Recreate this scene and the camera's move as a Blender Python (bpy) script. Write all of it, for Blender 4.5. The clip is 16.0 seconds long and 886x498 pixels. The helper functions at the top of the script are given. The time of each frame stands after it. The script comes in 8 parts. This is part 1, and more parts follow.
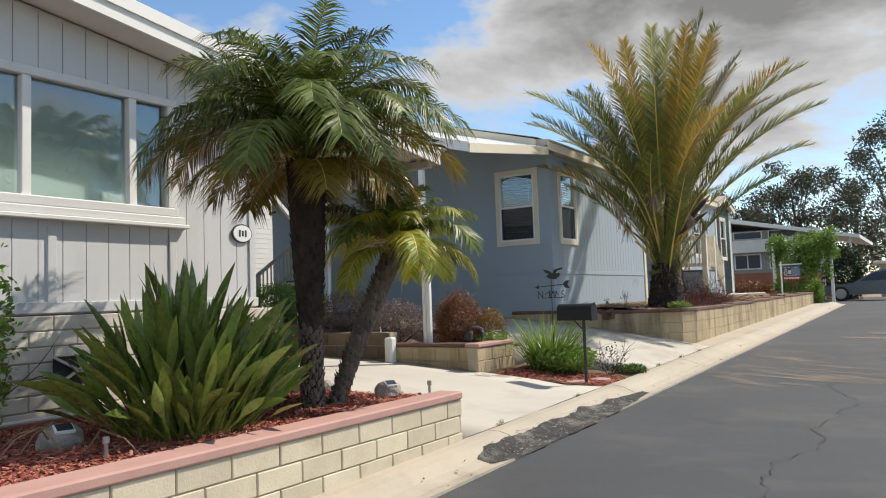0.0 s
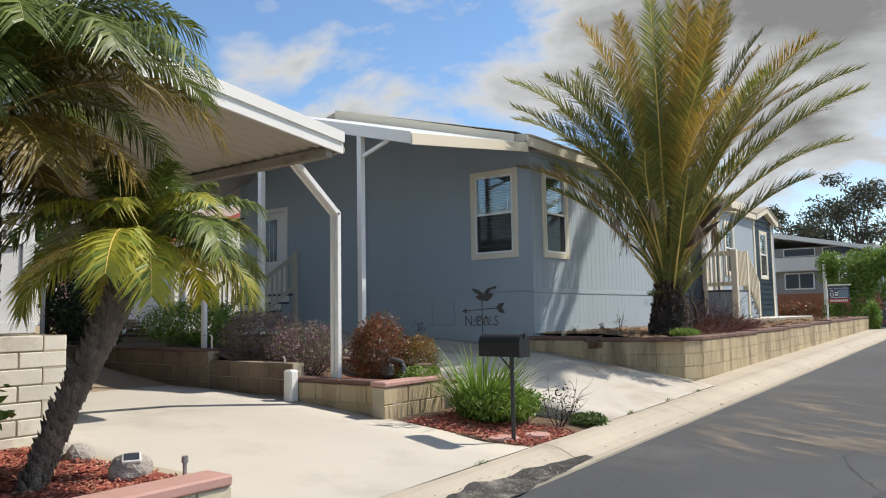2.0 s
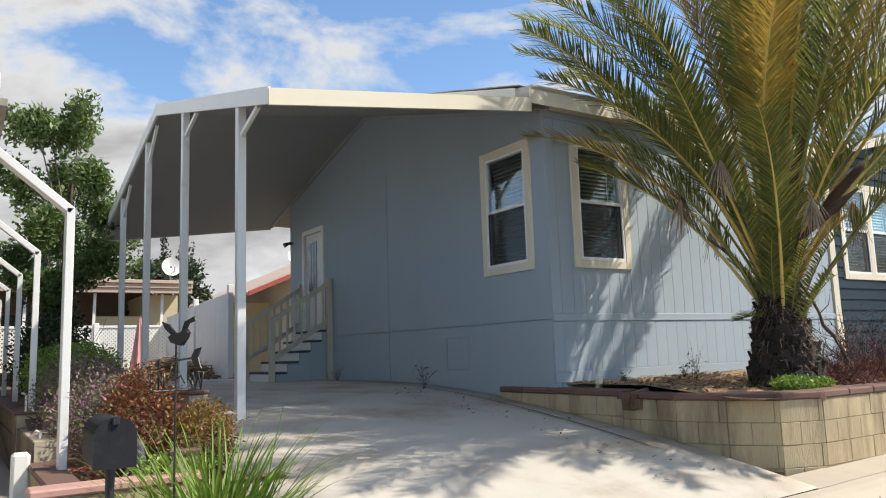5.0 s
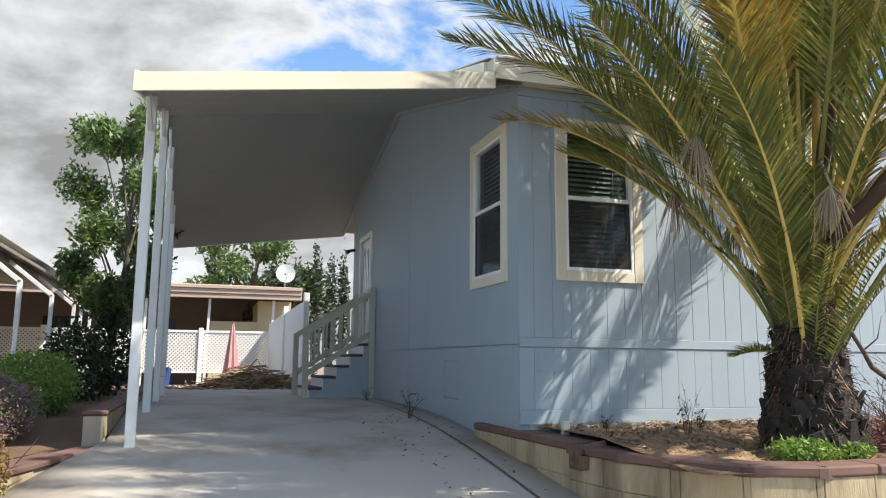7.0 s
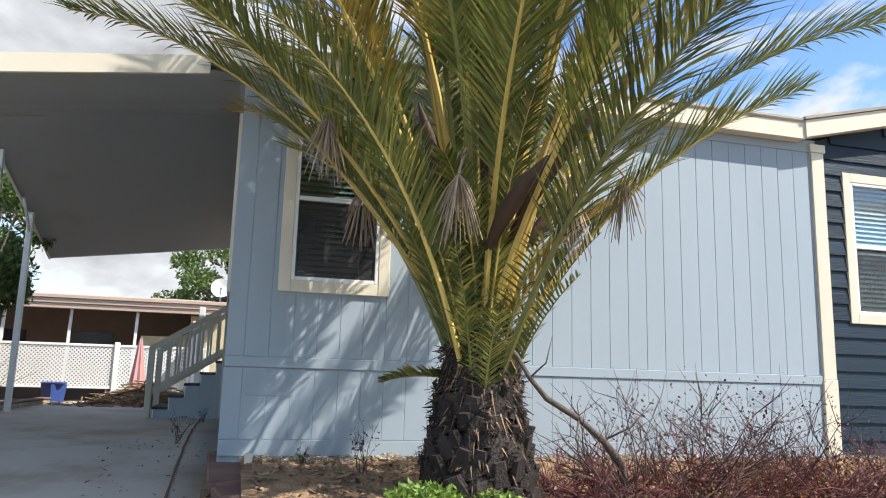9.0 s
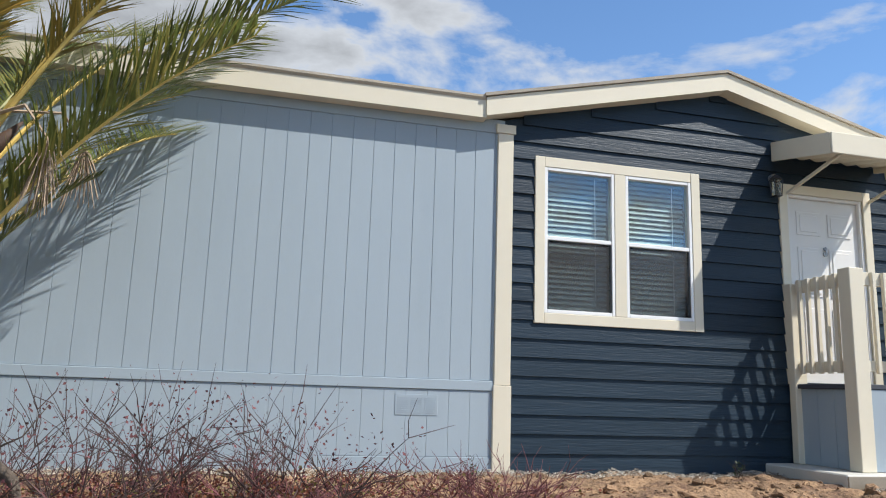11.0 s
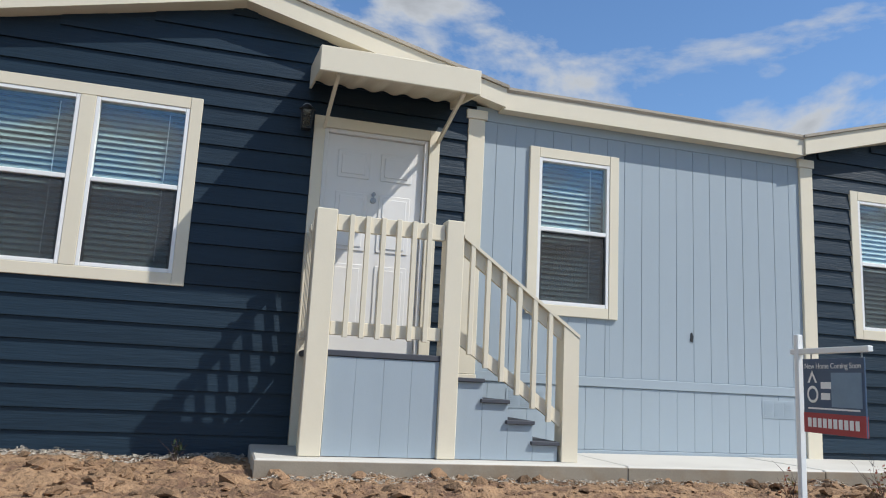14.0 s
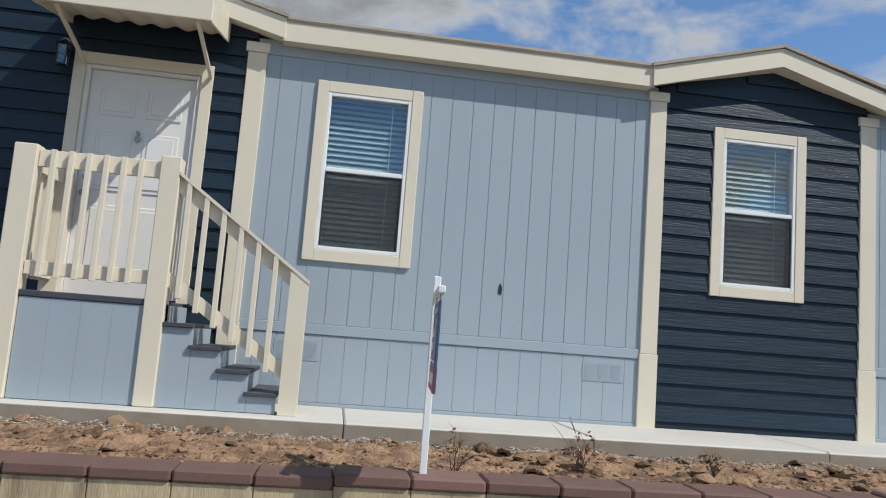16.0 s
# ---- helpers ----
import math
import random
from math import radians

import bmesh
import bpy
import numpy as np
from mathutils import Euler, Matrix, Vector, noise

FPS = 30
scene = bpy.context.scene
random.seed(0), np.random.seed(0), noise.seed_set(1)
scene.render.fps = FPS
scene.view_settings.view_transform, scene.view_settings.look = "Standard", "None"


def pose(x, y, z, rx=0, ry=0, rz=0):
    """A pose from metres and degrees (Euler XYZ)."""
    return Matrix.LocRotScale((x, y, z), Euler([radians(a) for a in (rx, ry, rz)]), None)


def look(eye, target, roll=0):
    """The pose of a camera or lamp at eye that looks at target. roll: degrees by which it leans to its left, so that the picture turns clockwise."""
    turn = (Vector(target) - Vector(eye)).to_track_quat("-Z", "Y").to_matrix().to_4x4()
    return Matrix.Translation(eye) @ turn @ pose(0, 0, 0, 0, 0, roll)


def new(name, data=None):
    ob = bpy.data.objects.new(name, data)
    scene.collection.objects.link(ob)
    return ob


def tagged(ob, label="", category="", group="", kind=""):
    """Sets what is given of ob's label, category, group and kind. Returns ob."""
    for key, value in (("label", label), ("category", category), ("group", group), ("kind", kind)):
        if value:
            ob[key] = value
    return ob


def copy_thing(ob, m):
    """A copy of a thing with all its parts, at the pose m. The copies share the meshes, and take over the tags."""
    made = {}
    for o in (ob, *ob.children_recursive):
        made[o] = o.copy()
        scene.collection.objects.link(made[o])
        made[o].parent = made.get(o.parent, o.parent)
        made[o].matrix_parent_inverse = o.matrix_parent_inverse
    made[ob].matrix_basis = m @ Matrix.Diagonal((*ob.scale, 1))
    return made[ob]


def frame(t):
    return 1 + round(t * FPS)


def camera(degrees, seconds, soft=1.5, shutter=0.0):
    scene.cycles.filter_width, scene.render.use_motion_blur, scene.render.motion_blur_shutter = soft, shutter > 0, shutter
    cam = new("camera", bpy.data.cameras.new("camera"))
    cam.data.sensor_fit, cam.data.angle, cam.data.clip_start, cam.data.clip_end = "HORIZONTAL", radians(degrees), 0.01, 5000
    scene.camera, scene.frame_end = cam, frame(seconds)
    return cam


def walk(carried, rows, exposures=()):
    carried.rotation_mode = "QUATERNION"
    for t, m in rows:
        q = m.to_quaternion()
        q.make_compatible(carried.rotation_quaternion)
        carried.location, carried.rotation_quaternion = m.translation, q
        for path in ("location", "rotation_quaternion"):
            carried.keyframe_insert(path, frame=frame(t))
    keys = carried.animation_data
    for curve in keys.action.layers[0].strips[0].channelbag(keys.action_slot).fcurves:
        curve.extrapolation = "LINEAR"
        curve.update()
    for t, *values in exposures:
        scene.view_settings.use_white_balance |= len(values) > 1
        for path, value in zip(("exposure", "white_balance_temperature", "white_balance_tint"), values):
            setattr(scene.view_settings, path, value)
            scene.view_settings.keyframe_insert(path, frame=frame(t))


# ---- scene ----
cam = camera(60.7, 16.0, 1.1)
PATH = [
    (0, (0.476, 0.19, 1.334), (-0.607, 1.866, 1.466), -2.0),
    (0.5, (0.495, 0.827, 1.353), (-0.603, 2.492, 1.503), -1.7),
    (1, (0.532, 1.466, 1.381), (-0.59, 3.114, 1.543), -1.4),
    (1.5, (0.585, 2.251, 1.405), (-0.575, 3.872, 1.573), -1.1),
    (2, (0.617, 3.013, 1.416), (-0.584, 4.603, 1.589), -1.0),
    (2.5, (0.655, 3.928, 1.423), (-0.602, 5.474, 1.603), -1.3),
    (3, (0.692, 4.761, 1.442), (-0.622, 6.258, 1.626), -1.4),
    (3.5, (0.693, 5.793, 1.426), (-0.698, 7.215, 1.628), -1.7),
    (4, (0.724, 6.791, 1.466), (-0.758, 8.117, 1.684), -2.1),
    (4.5, (0.661, 7.688, 1.471), (-0.904, 8.91, 1.71), -2.0),
    (5, (0.563, 8.603, 1.466), (-1.097, 9.687, 1.735), -1.9),
    (5.2, (0.536, 8.946, 1.476), (-1.164, 9.962, 1.751), -1.8),
    (7.5, (0.419, 12.223, 1.643), (-1.475, 12.787, 1.951), 0.9),
    (8, (0.417, 12.924, 1.657), (-1.48, 13.468, 1.98), 1.1),
    (8.5, (0.4, 13.694, 1.676), (-1.499, 14.22, 2.013), 1.5),
    (9, (0.377, 14.453, 1.687), (-1.525, 14.965, 2.035), 1.6),
    (9.5, (0.431, 15.333, 1.714), (-1.473, 15.831, 2.07), 1.6),
    (10, (0.472, 16.168, 1.737), (-1.433, 16.653, 2.101), 1.7),
    (12.3, (0.509, 20.036, 1.746), (-1.385, 20.553, 2.131), 2.1),
    (12.5, (0.505, 20.3, 1.741), (-1.389, 20.817, 2.126), 2.2),
    (13, (0.482, 21.11, 1.743), (-1.41, 21.642, 2.115), 2.4),
    (13.5, (0.472, 21.82, 1.755), (-1.419, 22.363, 2.112), 2.6),
    (14, (0.455, 22.666, 1.743), (-1.442, 23.196, 2.088), 2.9),
    (14.5, (0.458, 23.477, 1.754), (-1.451, 23.977, 2.077), 3.3),
    (15, (0.482, 24.213, 1.771), (-1.445, 24.656, 2.071), 3.8),
    (15.5, (0.524, 24.97, 1.795), (-1.425, 25.328, 2.064), 4.2),
    (16, (0.567, 25.643, 1.805), (-1.401, 25.901, 2.043), 4.4),
]
walk(cam, [(t, look(eye, target, roll)) for t, eye, target, roll in PATH],
     exposures=((0, 0.49, 6950, 10), (3.5, 0.50, 6750, 10), (5, 0.74, 6950, 10), (7.5, 1.05, 6750, 10), (10, 0.86, 6500, 10), (12.5, 0.24, 6250, 10), (14, 0.26, 6300, 10), (16, 0.08, 6350, 10)))

# ---- light and sky ----
SUN_TO = Vector((0.88, 1.20, 1.75)).normalized()
sun_data = bpy.data.lights.new("sun", "SUN")
sun_data.energy, sun_data.angle, sun_data.color = 3.75, radians(0.6), (1.0, 0.955, 0.88)
sun = new("sun", sun_data)
sun.matrix_world = look(SUN_TO * 60, (0, 0, 0))

world = bpy.data.worlds.new("sky")
scene.world = world
world.use_nodes = True
wn, wl = world.node_tree.nodes, world.node_tree.links
wn.clear()


def wnode(kind, **values):
    n = wn.new(kind)
    for key, value in values.items():
        n.inputs[key].default_value = value
    return n


def wmath(op, a, b=None):
    n = wn.new("ShaderNodeMath")
    n.operation = op
    for i, v in enumerate((a, b)):
        if v is None:
            continue
        if isinstance(v, (int, float)):
            n.inputs[i].default_value = v
        else:
            wl.new(v, n.inputs[i])
    return n.outputs[0]


sky = wn.new("ShaderNodeTexSky")
sky.sky_type, sky.sun_disc = "NISHITA", False
sky.sun_elevation = math.asin(SUN_TO.z)
sky.sun_rotation = math.atan2(SUN_TO.x, SUN_TO.y)
sky.air_density, sky.dust_density, sky.ozone_density = 1.0, 0.15, 3.5
coord = wn.new("ShaderNodeTexCoord")
split = wn.new("ShaderNodeSeparateXYZ")
wl.new(coord.outputs["Generated"], split.inputs[0])
azimuth = wmath("ADD", wmath("ARCTAN2", wmath("MULTIPLY", split.outputs[1], -1.0), wmath("MULTIPLY", split.outputs[0], -1.0)), math.pi)
height = wmath("ARCSINE", split.outputs[2])
squash = wn.new("ShaderNodeVectorMath")
squash.operation = "MULTIPLY"
squash.inputs[1].default_value = (1.0, 1.0, 2.1)
wl.new(coord.outputs["Generated"], squash.inputs[0])
shift = wn.new("ShaderNodeVectorMath")
shift.operation = "ADD"
shift.inputs[1].default_value = (3.1, 7.4, 0.6)
wl.new(squash.outputs[0], shift.inputs[0])
big = wnode("ShaderNodeTexNoise", Scale=3.6, Detail=11.0, Roughness=0.56, Distortion=0.25)
wl.new(shift.outputs[0], big.inputs["Vector"])


def bank(az, el, width, tall, gain):
    """Where clouds gather: a soft mass round an azimuth and a height, in degrees."""
    u = wmath("DIVIDE", wmath("SUBTRACT", azimuth, radians(az)), radians(width))
    v = wmath("DIVIDE", wmath("SUBTRACT", height, radians(el)), radians(tall))
    return wmath("MULTIPLY", wmath("EXPONENT", wmath("MULTIPLY", wmath("ADD", wmath("MULTIPLY", u, u), wmath("MULTIPLY", v, v)), -1.0)), gain)


density = wmath("SUBTRACT", big.outputs[0], 0.02)
# The last three banks lie out of view, added as fill for shaded walls.
for az, el, width, tall, gain in ((166, 7, 22, 12, 0.14), (194, 18, 15, 16, 0.27), (84, 25, 31, 10, 0.52), (119, 17, 8, 2.4, 0.12), (134, 14, 7, 2.0, 0.09), (152, 21, 10, 5, 0.12), (104, 11, 12, 4, 0.12), (180, 90, 900, 38, 0.07), (275, 32, 55, 26, 0.11), (20, 30, 50, 25, 0.07)):
    density = wmath("ADD", density, bank(az, el, width, tall, gain))
cover = wn.new("ShaderNodeValToRGB")
cover.color_ramp.elements[0].position, cover.color_ramp.elements[1].position = 0.52, 0.62
wl.new(density, cover.inputs[0])
thick = wn.new("ShaderNodeValToRGB")
thick.color_ramp.elements[0].position, thick.color_ramp.elements[1].position = 0.60, 0.82
thick.color_ramp.elements[0].color = (3.1, 3.25, 3.45, 1)
thick.color_ramp.elements[1].color = (1.2, 1.24, 1.3, 1)
wl.new(density, thick.inputs[0])
blend = wn.new("ShaderNodeMix")
blend.data_type = "RGBA"
wl.new(cover.outputs[0], blend.inputs[0])
rich = wnode("ShaderNodeHueSaturation", Saturation=1.08, Value=0.88)
wl.new(sky.outputs[0], rich.inputs["Color"])
wl.new(rich.outputs[0], blend.inputs[6])
wl.new(thick.outputs[0], blend.inputs[7])
back = wnode("ShaderNodeBackground", Strength=0.15)
wl.new(blend.outputs[2], back.inputs[0])
wl.new(back.outputs[0], wn.new("ShaderNodeOutputWorld").inputs[0])


# ---- materials ----
def mat(name, base, rough=0.7, var=0.15, scale=2.0, fine=60.0, bump=0.15, metal=0.0, depth=0.004, stretch=(1, 1, 1),
        each=0.0, island=0.0, stain=None, stain_scale=0.8, stain_low=0.55, stain_high=0.75, tint=None, spec=0.5, sheer=0.0):
    """A painted, stony or leafy surface: broad and fine variation, relief, optional stains and piece-to-piece difference."""
    m = bpy.data.materials.new(name)
    m.use_nodes = True
    n, l = m.node_tree.nodes, m.node_tree.links
    p = n["Principled BSDF"]
    geo = n.new("ShaderNodeNewGeometry")
    mp = n.new("ShaderNodeMapping")
    mp.inputs["Scale"].default_value = stretch
    l.new(geo.outputs["Position"], mp.inputs[0])

    def noise_at(s, detail=5.0, rough_=0.6):
        t = n.new("ShaderNodeTexNoise")
        t.inputs["Scale"].default_value, t.inputs["Detail"].default_value, t.inputs["Roughness"].default_value = s, detail, rough_
        l.new(mp.outputs[0], t.inputs["Vector"])
        return t.outputs[0]

    def mth(op, a, b):
        t = n.new("ShaderNodeMath")
        t.operation = op
        for i, v in enumerate((a, b)):
            if isinstance(v, (int, float)):
                t.inputs[i].default_value = v
            else:
                l.new(v, t.inputs[i])
        return t.outputs[0]

    a, b = noise_at(scale), noise_at(fine, 3.0)
    value = mth("ADD", mth("MULTIPLY", mth("SUBTRACT", a, 0.5), 2.6 * var), mth("MULTIPLY", mth("SUBTRACT", b, 0.5), 1.6 * var))
    if each:
        info = n.new("ShaderNodeObjectInfo")
        value = mth("ADD", value, mth("MULTIPLY", mth("SUBTRACT", info.outputs["Random"], 0.5), 2 * each))
    if island:
        value = mth("ADD", value, mth("MULTIPLY", mth("SUBTRACT", geo.outputs["Random Per Island"], 0.5), 2 * island))
    value = mth("ADD", value, 1.0)
    rgb = n.new("ShaderNodeRGB")
    rgb.outputs[0].default_value = (*base, 1)
    colour = rgb.outputs[0]
    if tint:
        mix = n.new("ShaderNodeMix")
        mix.data_type = "RGBA"
        source = geo.outputs["Random Per Island"] if island else a
        ramp = n.new("ShaderNodeValToRGB")
        ramp.color_ramp.elements[0].position, ramp.color_ramp.elements[1].position = tint[1], tint[2]
        l.new(source, ramp.inputs[0])
        l.new(ramp.outputs[0], mix.inputs[0])
        l.new(colour, mix.inputs[6])
        mix.inputs[7].default_value = (*tint[0], 1)
        colour = mix.outputs[2]
    if stain:
        s = noise_at(stain_scale, 7.0, 0.65)
        ramp = n.new("ShaderNodeValToRGB")
        ramp.color_ramp.elements[0].position, ramp.color_ramp.elements[1].position = stain_low, stain_high
        l.new(s, ramp.inputs[0])
        mix = n.new("ShaderNodeMix")
        mix.data_type = "RGBA"
        l.new(ramp.outputs[0], mix.inputs[0])
        l.new(colour, mix.inputs[6])
        mix.inputs[7].default_value = (*stain, 1)
        colour = mix.outputs[2]
    sc = n.new("ShaderNodeVectorMath")
    sc.operation = "SCALE"
    l.new(colour, sc.inputs[0])
    l.new(value, sc.inputs["Scale"])
    l.new(sc.outputs[0], p.inputs["Base Color"])
    p.inputs["Metallic"].default_value = metal
    p.inputs["Specular IOR Level"].default_value = spec
    l.new(mth("ADD", mth("MULTIPLY", mth("SUBTRACT", b, 0.5), 0.25), rough), p.inputs["Roughness"])
    if bump:
        bp = n.new("ShaderNodeBump")
        bp.inputs["Strength"].default_value, bp.inputs["Distance"].default_value = bump, depth
        l.new(mth("ADD", b, mth("MULTIPLY", a, 0.6)), bp.inputs["Height"])
        l.new(bp.outputs[0], p.inputs["Normal"])
    if sheer:
        tr = n.new("ShaderNodeBsdfTranslucent")
        l.new(sc.outputs[0], tr.inputs[0])
        ms = n.new("ShaderNodeMixShader")
        ms.inputs[0].default_value = sheer
        l.new(p.outputs[0], ms.inputs[1])
        l.new(tr.outputs[0], ms.inputs[2])
        l.new(ms.outputs[0], n["Material Output"].inputs[0])
    return m


def glass(name, tint=(0.9, 0.95, 0.95), rough=0.0):
    m = bpy.data.materials.new(name)
    m.use_nodes = True
    p = m.node_tree.nodes["Principled BSDF"]
    p.inputs["Base Color"].default_value = (*tint, 1)
    p.inputs["Roughness"].default_value = rough
    p.inputs["Transmission Weight"].default_value = 1.0
    p.inputs["IOR"].default_value = 1.9
    return m


def screen_mesh(name, colour, solid):
    """Fine insect screen: partly see-through."""
    m = bpy.data.materials.new(name)
    m.use_nodes = True
    n, l = m.node_tree.nodes, m.node_tree.links
    p = n["Principled BSDF"]
    p.inputs["Base Color"].default_value, p.inputs["Roughness"].default_value = (*colour, 1), 0.8
    tr, mx = n.new("ShaderNodeBsdfTransparent"), n.new("ShaderNodeMixShader")
    mx.inputs[0].default_value = solid
    l.new(tr.outputs[0], mx.inputs[1])
    l.new(p.outputs[0], mx.inputs[2])
    l.new(mx.outputs[0], n["Material Output"].inputs[0])
    return m


M_ASPHALT = mat("asphalt", (0.058, 0.061, 0.067), 0.85, 0.24, 0.35, 180, 0.6, depth=0.007, stretch=(0.9, 1.1, 1.0), stain=(0.096, 0.094, 0.092), stain_scale=0.75, stain_low=0.50, stain_high=0.72)
M_PATCH = mat("asphalt_patch", (0.062, 0.059, 0.056), 0.95, 0.6, 7, 60, 1.0, depth=0.03, stain=(0.25, 0.225, 0.195), stain_scale=4, stain_low=0.50, stain_high=0.68)
def film(name, colour, scale):
    """A thin dusting that thins out towards its rim and breaks up into streaks."""
    m = bpy.data.materials.new(name)
    m.use_nodes = True
    n, l = m.node_tree.nodes, m.node_tree.links
    co = n.new("ShaderNodeTexCoord")
    centre = n.new("ShaderNodeVectorMath")
    centre.operation = "SUBTRACT"
    centre.inputs[1].default_value = (0.5, 0.5, 0.5)
    flat = n.new("ShaderNodeVectorMath")
    flat.operation = "MULTIPLY"
    flat.inputs[1].default_value = (2, 2, 0)
    size = n.new("ShaderNodeVectorMath")
    size.operation = "LENGTH"
    l.new(co.outputs["Generated"], centre.inputs[0])
    l.new(centre.outputs[0], flat.inputs[0])
    l.new(flat.outputs[0], size.inputs[0])
    fall = n.new("ShaderNodeMapRange")
    fall.inputs["From Min"].default_value, fall.inputs["From Max"].default_value = 1.0, 0.15
    l.new(size.outputs["Value"], fall.inputs["Value"])
    turn = n.new("ShaderNodeMapping")
    turn.vector_type = "TEXTURE"
    turn.inputs["Rotation"].default_value = (0, 0, radians(-38))
    turn.inputs["Scale"].default_value = (2.0 / scale, 0.55 / scale, 1)
    geo = n.new("ShaderNodeNewGeometry")
    l.new(geo.outputs["Position"], turn.inputs[0])
    streak = n.new("ShaderNodeTexNoise")
    streak.inputs["Scale"].default_value, streak.inputs["Detail"].default_value = 2.2, 7.0
    l.new(turn.outputs[0], streak.inputs["Vector"])
    cut = n.new("ShaderNodeMapRange")
    cut.inputs["From Min"].default_value, cut.inputs["From Max"].default_value = 0.47, 0.80
    l.new(streak.outputs[0], cut.inputs["Value"])
    both = n.new("ShaderNodeMath")
    both.operation = "MULTIPLY"
    l.new(fall.outputs[0], both.inputs[0])
    l.new(cut.outputs[0], both.inputs[1])
    p = n["Principled BSDF"]
    p.inputs["Base Color"].default_value = (*colour, 1)
    p.inputs["Roughness"].default_value = 0.95
    l.new(both.outputs[0], p.inputs["Alpha"])
    return m


M_SANDFILM = film("dried_sand", (0.34, 0.275, 0.205), 1.0)
M_CRACK = mat("crack_filler", (0.03, 0.03, 0.031), 0.9, 0.3)
M_KERB = mat("kerb_concrete", (0.43, 0.375, 0.30), 0.85, 0.18, 1.3, 90, 0.4, stain=(0.28, 0.24, 0.19), stain_scale=1.7, stain_low=0.56, stain_high=0.8)
M_DRIVE = mat("driveway_concrete", (0.49, 0.455, 0.40), 0.8, 0.12, 0.7, 120, 0.25, stain=(0.33, 0.30, 0.25), stain_scale=0.9, stain_low=0.55, stain_high=0.85)
M_METER = mat("meter_paint", (0.11, 0.112, 0.115), 0.6, 0.2, 6, 90, 0.2)
M_DRIVE2 = mat("driveway_concrete_stained", (0.48, 0.445, 0.39), 0.8, 0.15, 0.7, 120, 0.25, stain=(0.30, 0.235, 0.17), stain_scale=0.8, stain_low=0.48, stain_high=0.72)
M_SLAB = mat("walk_concrete", (0.55, 0.53, 0.48), 0.8, 0.10, 1.5, 120, 0.2)
M_SLABEDGE = mat("soiled_concrete", (0.27, 0.235, 0.185), 0.9, 0.2, 3, 90, 0.4, stain=(0.24, 0.18, 0.12), stain_scale=2.5, stain_low=0.5, stain_high=0.75)
M_BLOCK = mat("tan_block", (0.45, 0.36, 0.225), 0.9, 0.2, 3, 80, 0.7, each=0.03, depth=0.008, stain=(0.20, 0.15, 0.095), stain_scale=3.2, stain_low=0.46, stain_high=0.68, stretch=(1, 1, 0.16))
M_BLOCK_PALE = mat("pale_block", (0.56, 0.49, 0.365), 0.9, 0.16, 4, 60, 0.3, each=0.10, depth=0.008, stain=(0.40, 0.32, 0.22), stain_scale=3.0, stain_low=0.56, stain_high=0.8)
M_BLOCK_WHITE = mat("painted_block", (0.60, 0.56, 0.48), 0.85, 0.14, 4, 60, 0.25, each=0.06, depth=0.008, stain=(0.40, 0.34, 0.27), stain_scale=2.6, stain_low=0.56, stain_high=0.8)
M_BLOCK_JOINT = mat("tan_block_joint", (0.42, 0.34, 0.222), 0.95, 0.2, 5, 120, 0.5, stain=(0.24, 0.18, 0.115), stain_scale=2.2, stain_low=0.53, stain_high=0.75, stretch=(1, 1, 0.35))
# Soil-stained blocks; the carport's shade is also put into this brown.
M_BLOCK_STAIN_SHADE = mat("stained_shaded_block", (0.215, 0.165, 0.12), 0.9, 0.25, 3, 80, 0.6, each=0.10, depth=0.008, stain=(0.13, 0.095, 0.07), stain_scale=1.6, stain_low=0.45, stain_high=0.75)
M_MORTAR = mat("mortar", (0.40, 0.345, 0.26), 0.95, 0.2, 5, 120, 0.5)
M_PINK = mat("pink_cap", (0.46, 0.265, 0.23), 0.8, 0.14, 3, 90, 0.4, each=0.05, stain=(0.40, 0.24, 0.20), stain_scale=4)
M_BROWNCAP = mat("brown_cap", (0.16, 0.090, 0.072), 0.8, 0.18, 4, 90, 0.4, each=0.18, depth=0.006)
M_SOIL = mat("dry_soil", (0.325, 0.205, 0.115), 0.95, 0.4, 3.5, 28, 1.0, depth=0.035, stain=(0.165, 0.095, 0.058), stain_scale=4.5, stain_low=0.48, stain_high=0.62)
M_DARKSOIL = mat("dark_soil", (0.16, 0.10, 0.065), 0.95, 0.4, 4, 60, 0.9, depth=0.015)
M_LEDGE = mat("gravel_grit", (0.40, 0.36, 0.30), 0.95, 0.3, 9, 80, 0.9, depth=0.01, island=0.55)
M_CLOD = mat("soil_clod", (0.25, 0.155, 0.088), 0.95, 0.45, 30, 120, 1.0, depth=0.01, island=0.45)
M_MULCH = mat("red_mulch", (0.37, 0.095, 0.066), 0.9, 0.25, 8, 90, 0.5, island=0.45, tint=((0.33, 0.17, 0.11), 0.6, 0.95))
M_MULCHBED = mat("mulch_bed", (0.21, 0.058, 0.042), 0.95, 0.3, 8, 60, 0.8, depth=0.015)
M_GROUND = mat("open_ground", (0.27, 0.21, 0.15), 0.95, 0.25, 0.4, 30, 0.5)

